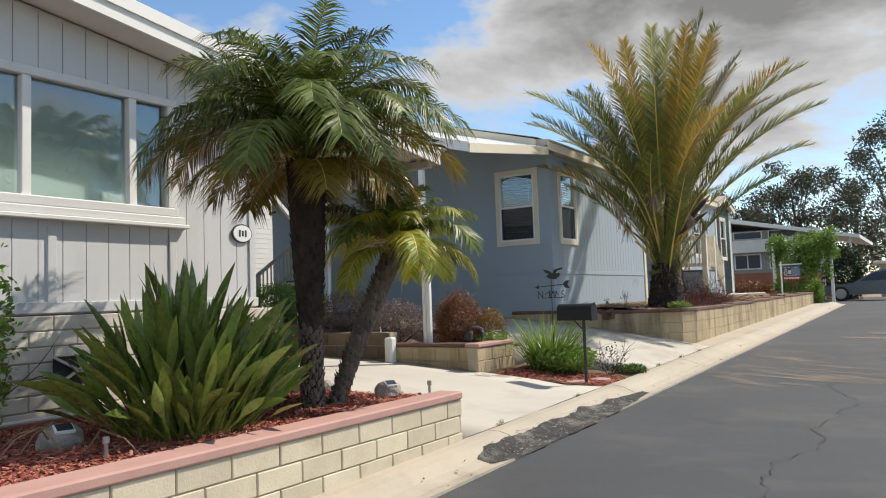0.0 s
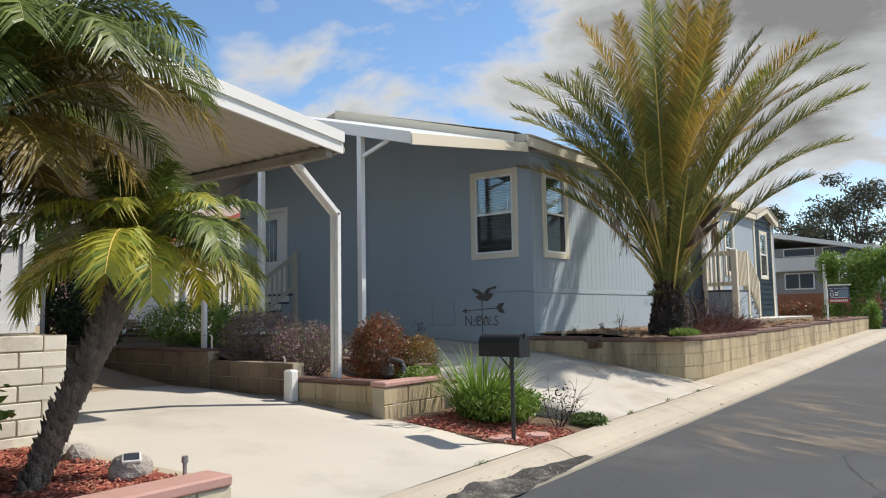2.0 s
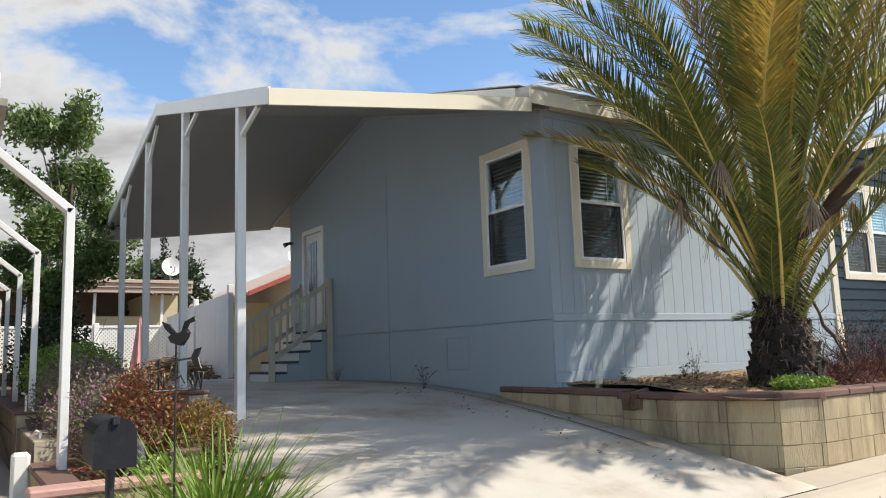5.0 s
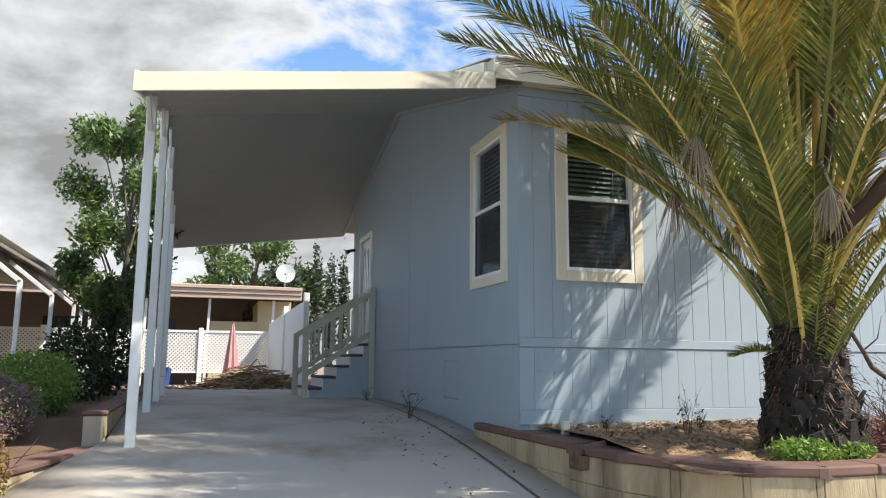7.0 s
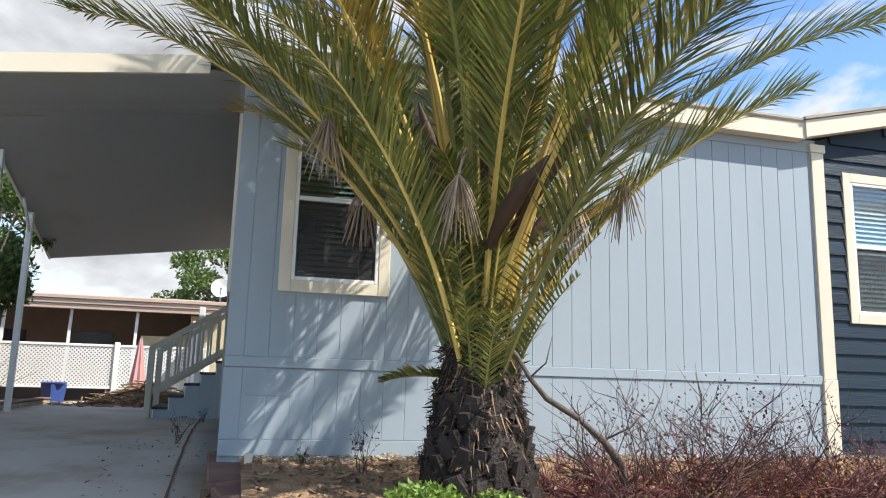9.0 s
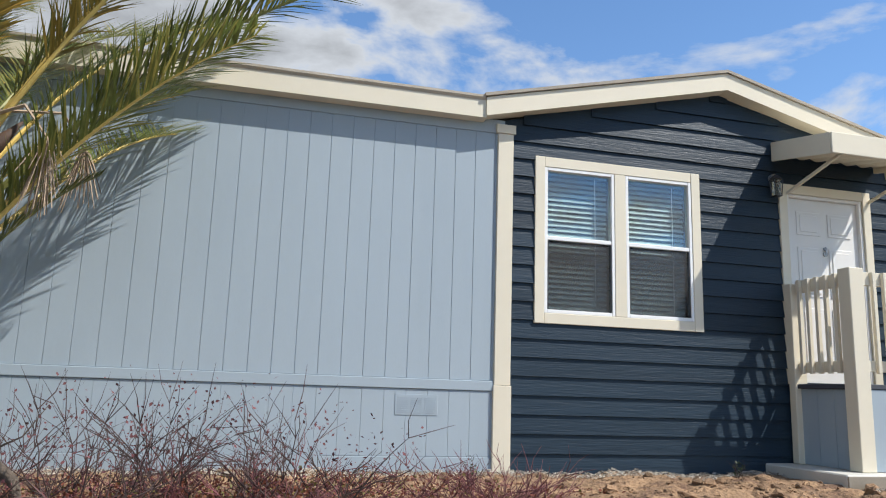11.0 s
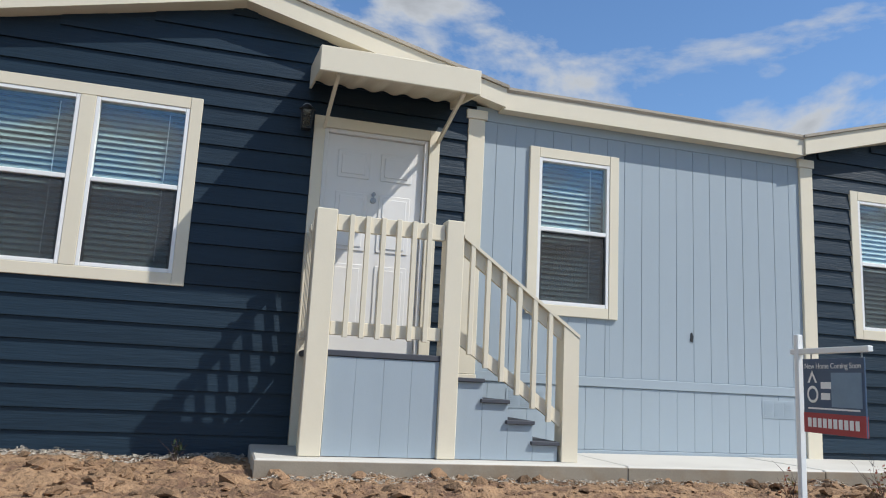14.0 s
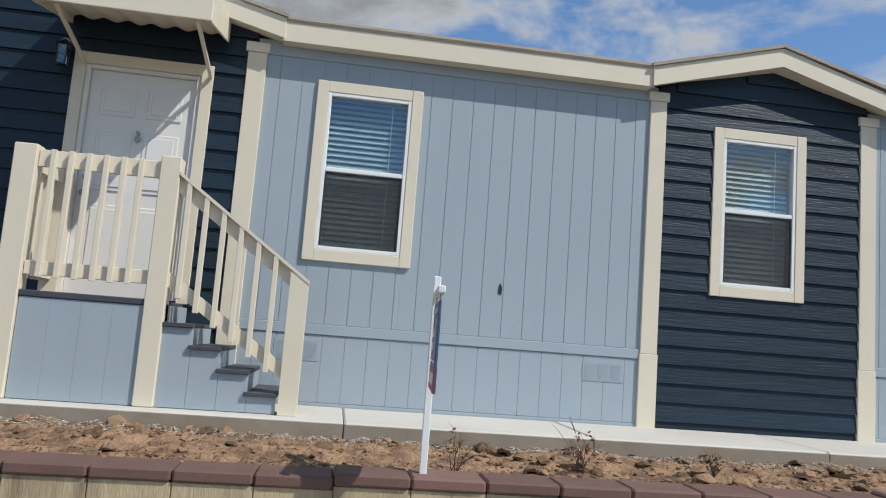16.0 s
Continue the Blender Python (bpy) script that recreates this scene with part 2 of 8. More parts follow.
M_WALL = mat("blue_grey_siding", (0.33, 0.390, 0.438), 0.62, 0.05, 1.2, 150, 0.18, depth=0.003, stretch=(1, 1, 0.25), stain=(0.30, 0.357, 0.403), stain_scale=1.4, stain_low=0.5, stain_high=0.9)
M_NAVY = mat("navy_lap_siding", (0.0125, 0.0265, 0.0425), 0.45, 0.36, 2.0, 38, 0.8, depth=0.005, stretch=(1, 0.10, 1.6), each=0.14, spec=0.28)
M_CREAM = mat("cream_trim", (0.70, 0.635, 0.50), 0.55, 0.05, 2, 120, 0.12)
M_OFFWHITE = mat("white_paint", (0.76, 0.75, 0.72), 0.5, 0.05, 2, 120, 0.1)
M_VINYL = mat("white_vinyl", (0.80, 0.80, 0.79), 0.4, 0.03, 3, 100, 0.05)
M_DOOR = mat("door_white", (0.74, 0.72, 0.69), 0.45, 0.03, 3, 100, 0.06)
M_BLIND = mat("blind_slat", (0.23, 0.285, 0.28), 0.5, 0.08, 3, 60, 0.05, island=0.08)
M_SCREEN = screen_mesh("insect_screen", (0.05, 0.05, 0.05), 0.42)
M_GLASS = glass("window_glass", (0.80, 0.94, 0.96))
# Rooms behind the glass: their lack of light is put into this colour.
M_DARKINT = mat("unlit_interior", (0.10, 0.095, 0.09), 0.9, 0.2)
M_SHINGLE = mat("roof_shingle", (0.37, 0.325, 0.265), 0.95, 0.3, 3, 90, 0.7, island=0.25, depth=0.006)
# White metal, greyed below M_ALUM so the colour holds the roof's shade.
M_PANEL = mat("shade_greyed_ceiling", (0.375, 0.38, 0.375), 0.6, 0.05, 0.8, 60, 0.08, stain=(0.30, 0.29, 0.27), stain_scale=0.9, stain_low=0.55, stain_high=0.85)
M_ALUM = mat("white_aluminium", (0.72, 0.72, 0.70), 0.4, 0.06, 2, 80, 0.05, stain=(0.52, 0.50, 0.46), stain_scale=2.5, stain_low=0.6, stain_high=0.8)
M_TREAD = mat("stair_tread", (0.055, 0.06, 0.075), 0.75, 0.2, 4, 90, 0.4)
M_STONEWASH = mat("stair_beige", (0.50, 0.47, 0.39), 0.7, 0.08)
M_BEAM = mat("weathered_beam", (0.28, 0.25, 0.215), 0.75, 0.2, 3, 60, 0.3, stain=(0.16, 0.13, 0.10), stain_scale=3, stain_low=0.5, stain_high=0.7)
M_NBWALL = mat("grey_white_panel", (0.56, 0.565, 0.57), 0.65, 0.06, 1.0, 90, 0.15, stretch=(1, 1, 0.3), stain=(0.44, 0.44, 0.44), stain_scale=1.5, stain_low=0.55, stain_high=0.9)
M_NBTRIM = mat("grey_white_trim", (0.66, 0.65, 0.63), 0.6, 0.06)
M_BLACK = mat("black_metal", (0.022, 0.023, 0.025), 0.45, 0.2, 4, 90, 0.15)
M_MAILBOX = mat("charcoal_mailbox", (0.020, 0.021, 0.024), 0.6, 0.15, 6, 110, 0.25, stain=(0.035, 0.035, 0.036), stain_scale=5, spec=0.2)
M_STEEL = mat("grey_metal", (0.32, 0.32, 0.32), 0.4, 0.15, 5, 80, 0.1, metal=0.7)
M_ROCK = mat("grey_rock", (0.34, 0.31, 0.28), 0.9, 0.3, 9, 60, 0.8, depth=0.015)
M_SOLAR = mat("solar_panel", (0.03, 0.035, 0.05), 0.2, 0.1)
M_PIPE = mat("white_pipe", (0.72, 0.70, 0.66), 0.5, 0.08)

M_TRUNK_A = mat("palm_trunk_fibre", (0.05, 0.036, 0.028), 0.95, 0.5, 9, 70, 1.0, depth=0.02, each=0.1, island=0.3)
M_TRUNK_B = mat("palm_trunk_grey", (0.17, 0.14, 0.115), 0.95, 0.4, 9, 70, 1.0, depth=0.02, island=0.3)
M_BOOT = mat("palm_boot", (0.040, 0.030, 0.025), 0.9, 0.5, 9, 60, 0.9, depth=0.015, each=0.5, tint=((0.20, 0.15, 0.115), 0.62, 0.9))
M_STALK = mat("dry_fruit_stalk", (0.36, 0.27, 0.19), 0.9, 0.3, 9, 60, 0.3, island=0.3)
M_SPATHE = mat("dry_spathe", (0.075, 0.042, 0.026), 0.75, 0.4, 6, 50, 0.5)
M_FIBRE = mat("palm_fibre", (0.21, 0.135, 0.08), 0.95, 0.4, 9, 60, 0.7, island=0.4)
M_FROND = mat("palm_leaflet", (0.150, 0.185, 0.046), 0.45, 0.25, 1.2, 30, 0.0, each=0.25, island=0.3, tint=((0.29, 0.25, 0.062), 0.5, 1.0), sheer=0.42)
M_FROND_GOLD = mat("palm_leaflet_gold", (0.31, 0.225, 0.048), 0.5, 0.25, 1.2, 30, 0.0, each=0.2, island=0.3, tint=((0.40, 0.25, 0.05), 0.6, 1.0), sheer=0.36)
M_RACHIS = mat("palm_rachis", (0.60, 0.43, 0.12), 0.45, 0.25, 4, 60, 0.1, each=0.25)
M_RACHIS_G = mat("palm_rachis_green", (0.22, 0.22, 0.06), 0.5, 0.25, 4, 60, 0.1, each=0.25)
M_PYG = mat("pygmy_leaflet", (0.118, 0.158, 0.037), 0.42, 0.25, 2, 30, 0.0, each=0.25, island=0.3, tint=((0.16, 0.19, 0.045), 0.65, 1.0), sheer=0.34, spec=0.3)
M_PYG_OLD = mat("pygmy_leaflet_old", (0.21, 0.15, 0.025), 0.5, 0.25, 2, 30, 0.0, each=0.25, island=0.3, sheer=0.30)
M_PYG_YEL = mat("pygmy_leaflet_yellow", (0.42, 0.4, 0.05), 0.5, 0.25, 2, 30, 0.0, each=0.3, island=0.3, tint=((0.12, 0.17, 0.03), 0.4, 0.9), sheer=0.35)
M_STRAP = mat("strap_leaf", (0.155, 0.21, 0.045), 0.28, 0.3, 3, 25, 0.1, each=0.35, tint=((0.17, 0.20, 0.045), 0.55, 0.75), sheer=0.18)
M_GREEN = mat("green_leaf", (0.1, 0.155, 0.04), 0.5, 0.3, 4, 30, 0.0, island=0.4, sheer=0.25)
M_LIME = mat("lime_leaf", (0.175, 0.275, 0.048), 0.5, 0.3, 4, 30, 0.0, island=0.35, sheer=0.3)
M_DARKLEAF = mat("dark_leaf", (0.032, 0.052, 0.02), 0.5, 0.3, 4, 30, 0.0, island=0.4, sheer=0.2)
M_REDLEAF = mat("red_leaf", (0.24, 0.07, 0.04), 0.5, 0.3, 4, 30, 0.0, island=0.45, tint=((0.13, 0.12, 0.03), 0.6, 0.9), sheer=0.25)
M_ORANGELEAF = mat("orange_leaf", (0.30, 0.145, 0.04), 0.5, 0.3, 4, 30, 0.0, island=0.4, tint=((0.15, 0.15, 0.04), 0.5, 0.9), sheer=0.25)
M_PURPLE = mat("mauve_leaf", (0.36, 0.19, 0.28), 0.6, 0.3, 4, 30, 0.0, island=0.4, tint=((0.12, 0.14, 0.055), 0.36, 0.6), sheer=0.25)
M_EUCA = mat("grey_tree_leaf", (0.078, 0.088, 0.056), 0.55, 0.3, 0.5, 10, 0.0, island=0.4, sheer=0.2)
M_TWIG = mat("dry_twig", (0.075, 0.048, 0.043), 0.9, 0.3, 8, 60, 0.3, island=0.4)
M_TWIGRED = mat("red_twig", (0.15, 0.055, 0.058), 0.9, 0.3, 8, 60, 0.3, island=0.45)
M_BARK = mat("bark", (0.12, 0.095, 0.075), 0.95, 0.35, 6, 50, 0.8, depth=0.02)
M_BRUSH = mat("cut_brush", (0.27, 0.18, 0.11), 0.95, 0.3, 6, 50, 0.3, island=0.45)
M_BRICK = mat("far_brick", (0.33, 0.135, 0.075), 0.9, 0.2, 2, 20, 0.3)
M_TANROOF = mat("tan_roof_metal", (0.50, 0.37, 0.29), 0.6, 0.12, 1, 30, 0.1, stretch=(1, 1, 4))
M_YELLOWSIDING = mat("yellow_siding", (0.52, 0.46, 0.30), 0.7, 0.1)
M_WHITESIDING = mat("white_siding", (0.66, 0.65, 0.61), 0.7, 0.08)
M_REDEDGE = mat("red_roof_edge", (0.34, 0.07, 0.05), 0.7, 0.15)
M_UMBRELLA = mat("pink_canvas", (0.56, 0.30, 0.29), 0.9, 0.12, 4, 60, 0.3)
M_BLUEBIN = mat("blue_plastic", (0.03, 0.07, 0.24), 0.5, 0.1)
M_CARPAINT = mat("slate_car_paint", (0.09, 0.105, 0.13), 0.25, 0.05, 1, 30, 0.0, spec=0.7)
M_TYRE = mat("tyre_rubber", (0.02, 0.02, 0.02), 0.85, 0.2)
M_SIGNBLUE = mat("sign_navy", (0.05, 0.085, 0.15), 0.45, 0.12, 5, 60, 0.0)
M_SIGNBLUE2 = mat("sign_pale_blue", (0.17, 0.25, 0.34), 0.45, 0.15, 8, 60, 0.0)
M_SIGNRED = mat("sign_red", (0.35, 0.035, 0.04), 0.45, 0.08, 5, 60, 0.0)
M_WHITE = mat("plain_white", (0.80, 0.80, 0.78), 0.5, 0.03)


# ---- building helpers ----
class Shape:
    """Collects vertices and faces of one mesh."""

    def __init__(self):
        self.v, self.f, self.m = [], [], []

    def add(self, verts, faces, slot=0):
        k = len(self.v)
        self.v.extend([tuple(p) for p in verts])
        self.f.extend([tuple(i + k for i in f) for f in faces])
        self.m.extend([slot] * len(faces))
        return self

    def box(self, lo, hi, c=0.0, m=None, slot=0):
        """A box, with chamfered edges when c is given; m places it."""
        (x0, y0, z0), (x1, y1, z1) = lo, hi
        if c <= 0:
            vs = [(x, y, z) for x in (x0, x1) for y in (y0, y1) for z in (z0, z1)]
            fs = [(0, 1, 3, 2), (4, 6, 7, 5), (0, 4, 5, 1), (2, 3, 7, 6), (0, 2, 6, 4), (1, 5, 7, 3)]
        else:
            c = min(c, (x1 - x0) * 0.45, (y1 - y0) * 0.45, (z1 - z0) * 0.45)
            vs, ids = [], {}
            for i, x in enumerate((x0, x1)):
                for j, y in enumerate((y0, y1)):
                    for k, z in enumerate((z0, z1)):
                        dx, dy, dz = c * (1 - 2 * i), c * (1 - 2 * j), c * (1 - 2 * k)
                        for a, off in enumerate(((0, dy, dz), (dx, 0, dz), (dx, dy, 0))):
                            ids[i, j, k, a] = len(vs)
                            vs.append((x + off[0], y + off[1], z + off[2]))
            q = ids
            fs = [[q[i, 0, 0, 0], q[i, 1, 0, 0], q[i, 1, 1, 0], q[i, 0, 1, 0]][:: (1 if i else -1)] for i in (0, 1)]
            fs += [[q[0, j, 0, 1], q[1, j, 0, 1], q[1, j, 1, 1], q[0, j, 1, 1]][:: (-1 if j else 1)] for j in (0, 1)]
            fs += [[q[0, 0, k, 2], q[1, 0, k, 2], q[1, 1, k, 2], q[0, 1, k, 2]][:: (1 if k else -1)] for k in (0, 1)]
            for i in (0, 1):
                for j in (0, 1):
                    fs.append([q[i, j, 0, 0], q[i, j, 1, 0], q[i, j, 1, 1], q[i, j, 0, 1]])
                    fs.append([q[i, 0, j, 0], q[i, 1, j, 0], q[i, 1, j, 2], q[i, 0, j, 2]])
                    fs.append([q[0, i, j, 1], q[1, i, j, 1], q[1, i, j, 2], q[0, i, j, 2]])
                    for k in (0, 1):
                        fs.append([q[i, j, k, 0], q[i, j, k, 1], q[i, j, k, 2]])
        if m is not None:
            vs = [m @ Vector(p) for p in vs]
        return self.add(vs, fs, slot)

    def prism(self, outline, axis, a, b, slot=0):
        """A flat outline pushed from a to b along an axis; the outline runs in the two other axes, in order."""
        def put(p, t):
            p = list(p)
            p.insert(axis, t)
            return p
        n = len(outline)
        vs = [put(p, a) for p in outline] + [put(p, b) for p in outline]
        fs = [tuple(range(n))[::-1], tuple(range(n, 2 * n))] + [(i, (i + 1) % n, n + (i + 1) % n, n + i) for i in range(n)]
        return self.add(vs, fs, slot)

    def tube(self, path, radii, n=8, slot=0, caps=True):
        path = [Vector(p) for p in path]
        if isinstance(radii, (int, float)):
            radii = [radii] * len(path)
        vs = []
        for i, p in enumerate(path):
            d = (path[min(i + 1, len(path) - 1)] - path[max(i - 1, 0)]).normalized()
            s = d.cross(Vector((0, 0, 1)) if abs(d.z) < 0.95 else Vector((0, 1, 0))).normalized()
            u = s.cross(d)
            vs += [p + radii[i] * (math.cos(2 * math.pi * k / n) * s + math.sin(2 * math.pi * k / n) * u) for k in range(n)]
        fs = [(i * n + k, i * n + (k + 1) % n, (i + 1) * n + (k + 1) % n, (i + 1) * n + k) for i in range(len(path) - 1) for k in range(n)]
        if caps:
            fs += [tuple(range(n)), tuple((len(path) - 1) * n + k for k in range(n))[::-1]]
        return self.add(vs, fs, slot)

    def bar(self, a, b, w, h, up=(0, 0, 1), c=0.0, slot=0):
        """A straight bar of section w by h from a to b."""
        a, b = Vector(a), Vector(b)
        d = (b - a).normalized()
        s = d.cross(Vector(up)).normalized()
        u = s.cross(d)
        m = Matrix((s, d, u)).transposed().to_4x4()
        m.translation = a
        return self.box((-w / 2, 0, -h / 2), (w / 2, (b - a).length, h / 2), c, m, slot)

    def grid(self, xs, ys, z, slot=0):
        """A sheet over the lines xs and ys whose height is z(x, y)."""
        vs = [(x, y, z(x, y)) for x in xs for y in ys]
        k = len(ys)
        return self.add(vs, [(i * k + j, (i + 1) * k + j, (i + 1) * k + j + 1, i * k + j + 1) for i in range(len(xs) - 1) for j in range(k - 1)], slot)

    def mesh(self, name):
        me = bpy.data.meshes.new(name)
        me.from_pydata(self.v, [], self.f)
        if any(self.m):
            me.polygons.foreach_set("material_index", self.m)
        return me


def outward(me):
    bm = bmesh.new()
    bm.from_mesh(me)
    bmesh.ops.recalc_face_normals(bm, faces=bm.faces)
    bm.to_mesh(me)
    bm.free()
    return me


def part(name, shape, material, parent=None, label="", at=None, smooth=False, fix=True):
    """One mesh object, from a Shape or from shared mesh data, under a thing or a part."""
    if isinstance(shape, Shape):
        me = shape.mesh(name)
        if fix and len(me.polygons) < 60000:
            outward(me)
        for m in (material if isinstance(material, (list, tuple)) else (material,)):
            me.materials.append(m)
        if smooth:
            me.polygons.foreach_set("use_smooth", [True] * len(me.polygons))
    else:
        me = shape
    ob = new(name, me)
    if parent is not None:
        ob.parent = parent
    if at is not None:
        ob.matrix_basis = at
    if label:
        ob["label"] = label
    return ob


def thing(name, label, category, group="", kind="", at=None):
    """An Empty at a thing's base, to parent its parts."""
    ob = tagged(new(name), label, category, group, kind)
    ob.empty_display_size = 0.1
    if at is not None:
        ob.matrix_basis = at
    return ob


def single(name, shape, material, label, category, group="", kind="", smooth=False, at=None):
    """A thing or a piece of the setting that is one plain mesh."""
    return tagged(part(name, shape, material, None, label, at, smooth), label, category, group, kind)


def spread(a, b, n):
    return [a + (b - a) * i / n for i in range(n + 1)]


def minus(rect, holes):
    """What is left of the rectangle (a0, b0, a1, b1) round the holes, as rectangles."""
    out = [rect]
    for h in holes:
        left = []
        for a0, b0, a1, b1 in out:
            c0, d0, c1, d1 = max(a0, h[0]), max(b0, h[1]), min(a1, h[2]), min(b1, h[3])
            if c0 >= c1 or d0 >= d1:
                left.append((a0, b0, a1, b1))
                continue
            for r in ((a0, b0, c0, b1), (c1, b0, a1, b1), (c0, b0, c1, d0), (c0, d1, c1, b1)):
                if r[2] - r[0] > 1e-4 and r[3] - r[1] > 1e-4:
                    left.append(r)
        out = left
    return out


rng = np.random.default_rng(7)


def wobble(x, y, s=1.0, seed=0.0):
    return noise.noise(Vector((x * s + seed, y * s - seed, seed * 0.37)))


# ---- heights of the ground ----
def lane(y):
    """Height of the kerb's top along the road."""
    return 0.0205 * min(max(y, -40.0), 36.0)


def ramp_left(x):
    t = min(max((-3.0 - x) / 5.3, 0.0), 1.0)
    return 0.155 + 0.36 * (1 - (1 - t) ** 1.7)


def ramp_right(x, y=12.5):
    t = min(max((-3.0 - x) / 7.0, 0.0), 1.0)
    return lane(y) + 0.0 + (1.04 - lane(y)) * (1 - (1 - t) ** 1.9)

# ---- ground, road, kerb, driveways ----
def open_height(x, y):
    if x > -3.2:
        return lane(y) - 0.30
    t = min(max((-3.2 - x) / 9.0, 0.0), 1.0)
    return (lane(y) - 0.30) * (1 - t) + 0.90 * t


far_lines = [-900, -300, -120, -60, -40]
single("ground", Shape().grid(far_lines + spread(-32, -4, 14) + [-3.2, 0, 6, 12, 30, 80, 300, 900], [-900, -300, -100, -40] + spread(-30, 60, 30) + [90, 200, 400, 900], open_height),
       M_GROUND, "bare dry ground reaching to the horizon", "ground", kind="structure", smooth=True)

road = Shape()
road.grid(spread(-2.48, 7.0, 15), spread(-30, 33, 63), lambda x, y: lane(y) - 0.105 + 0.05 * math.sin(min(max((x + 2.16) / 9.0, 0), 1) * math.pi) + 0.006 * wobble(x, y, 0.5))
single("road", road, M_ASPHALT, "worn grey asphalt lane with cracks and stains", "road", kind="structure", smooth=True)
cross_road = Shape().grid(spread(-26, 30, 28), spread(33.001, 47, 14), lambda x, y: lane(y) - 0.10 + 0.004 * wobble(x, y, 0.5))
single("cross_road", cross_road, M_ASPHALT, "grey asphalt crossing at the lane's end", "road", kind="structure", smooth=True)


def road_z(x, y):
    return lane(y) - 0.105 + 0.05 * math.sin(min(max((x + 2.16) / 9.0, 0), 1) * math.pi) + 0.006


GUTTER = [(-3.02, 0.004), (-2.91, 0.0), (-2.82, -0.022), (-2.70, -0.075), (-2.58, -0.098), (-2.46, -0.084), (-2.40, -0.094)]


def gutter_z(x, y):
    """Height of the kerb's rolled face and the road's edge."""
    if x >= -2.40:
        return road_z(x, y)
    for (xa, za), (xb, zb) in zip(GUTTER, GUTTER[1:]):
        if x <= xb:
            return lane(y) + za + (zb - za) * (x - xa) / (xb - xa)


crumble = Shape()
rows = spread(5.5, 9.45, 150)
for i, y in enumerate(rows):
    end = min(1.0, (y - 5.42) / 0.35) ** 0.5 * min(1.0, (9.6 - y) / 1.7) ** 0.6
    left = -2.60 - (0.18 + 0.06 * wobble(1.3, y, 1.7) + 0.03 * wobble(2.4, y, 5.3) + 0.010 * wobble(2.7, y, 15.7)) * end
    right = -2.60 + (0.17 + 0.05 * wobble(4.3, y, 1.9) + 0.03 * wobble(5.4, y, 5.9) + 0.010 * wobble(5.7, y, 16.3)) * end
    crumble.add([(x, y, gutter_z(x, y) + 0.0035 + (0.010 * abs(wobble(x, y, 11.0)) if 0 < j < 10 else 0)) for j, x in enumerate(spread(left, right, 10))], [])
k = 11
crumble.f = [(i * k + j, i * k + j + 1, (i + 1) * k + j + 1, (i + 1) * k + j) for i in range(len(rows) - 1) for j in range(10)]
crumble.m = [0] * len(crumble.f)
single("asphalt_patch", crumble, M_PATCH, "rough crumbled asphalt patch along the kerb", "road patch", kind="structure", smooth=True)
single("kerb_apron", Shape().grid(spread(-3.48, -3.018, 3), spread(14.40, 32.5, 36), lambda x, y: lane(y) + 0.007 + 0.006 * wobble(x, y, 2.0)), M_KERB, "pale concrete strip between the kerb and the planter wall", "kerb", kind="structure", smooth=True)


def crack(points, w, seed):
    s = Shape()
    pts = []
    for (x0, y0), (x1, y1) in zip(points, points[1:]):
        k = max(2, int(math.hypot(x1 - x0, y1 - y0) / 0.09))
        for i in range(k):
            t = i / k
            x, y = x0 + (x1 - x0) * t, y0 + (y1 - y0) * t
            pts.append((x + 0.09 * wobble(x, y, 3.1, seed) + 0.05 * wobble(x, y, 9.0, seed), y + 0.09 * wobble(x, y, 2.7, seed + 5) + 0.05 * wobble(x, y, 9.0, seed + 2)))
    vs, fs = [], []
    for i, (x, y) in enumerate(pts):
        ww = w * (0.25 + 2.2 * abs(wobble(x, y, 5, seed)))
        vs += [(x - ww, y - ww * 0.4, road_z(x, y)), (x + ww, y + ww * 0.4, road_z(x, y))]
        if i:
            fs.append((2 * i - 2, 2 * i - 1, 2 * i + 1, 2 * i))
    s.add(vs, fs)
    single("road_crack", s, M_CRACK, "dark jagged crack in the asphalt", "road crack", "cracks in the road", "structure")


crack([(-0.45, 5.2), (-0.62, 6.0), (-0.35, 6.9), (-0.5, 7.8), (-0.25, 9.3), (0.2, 10.0)], 0.0035, 1.3)
crack([(-0.25, 9.3), (-0.7, 10.4), (-0.3, 11.3), (0.4, 12.6)], 0.0035, 2.9)
crack([(-0.25, 9.3), (0.6, 9.35), (1.8, 9.2), (3.2, 9.4)], 0.0035, 4.9)
crack([(-2.1, 8.3), (-1.3, 7.7), (-0.7, 7.6)], 0.0035, 6.1)
crack([(-0.5, 4.0), (-0.3, 4.6), (-0.45, 5.2)], 0.0035, 7.7)
crack([(0.3, 13.5), (-0.3, 15.5), (0.2, 18.0), (-0.2, 21.5)], 0.0035, 9.1)

# dried sand washed over the asphalt
for cx, cy, rx, ry in ((-1.75, 13.2, 1.0, 1.9), (-0.4, 11.6, 0.9, 1.6), (-1.5, 11.0, 1.1, 1.3), (-0.2, 17.5, 1.3, 2.2)):
    single("sand_film", Shape().grid(spread(max(cx - rx, -2.47), cx + rx, 10), spread(cy - ry, cy + ry, 12), lambda x, y: road_z(x, y) + 0.003), M_SANDFILM, "dried sand washed in streaks over the asphalt", "sand", kind="structure", smooth=True)

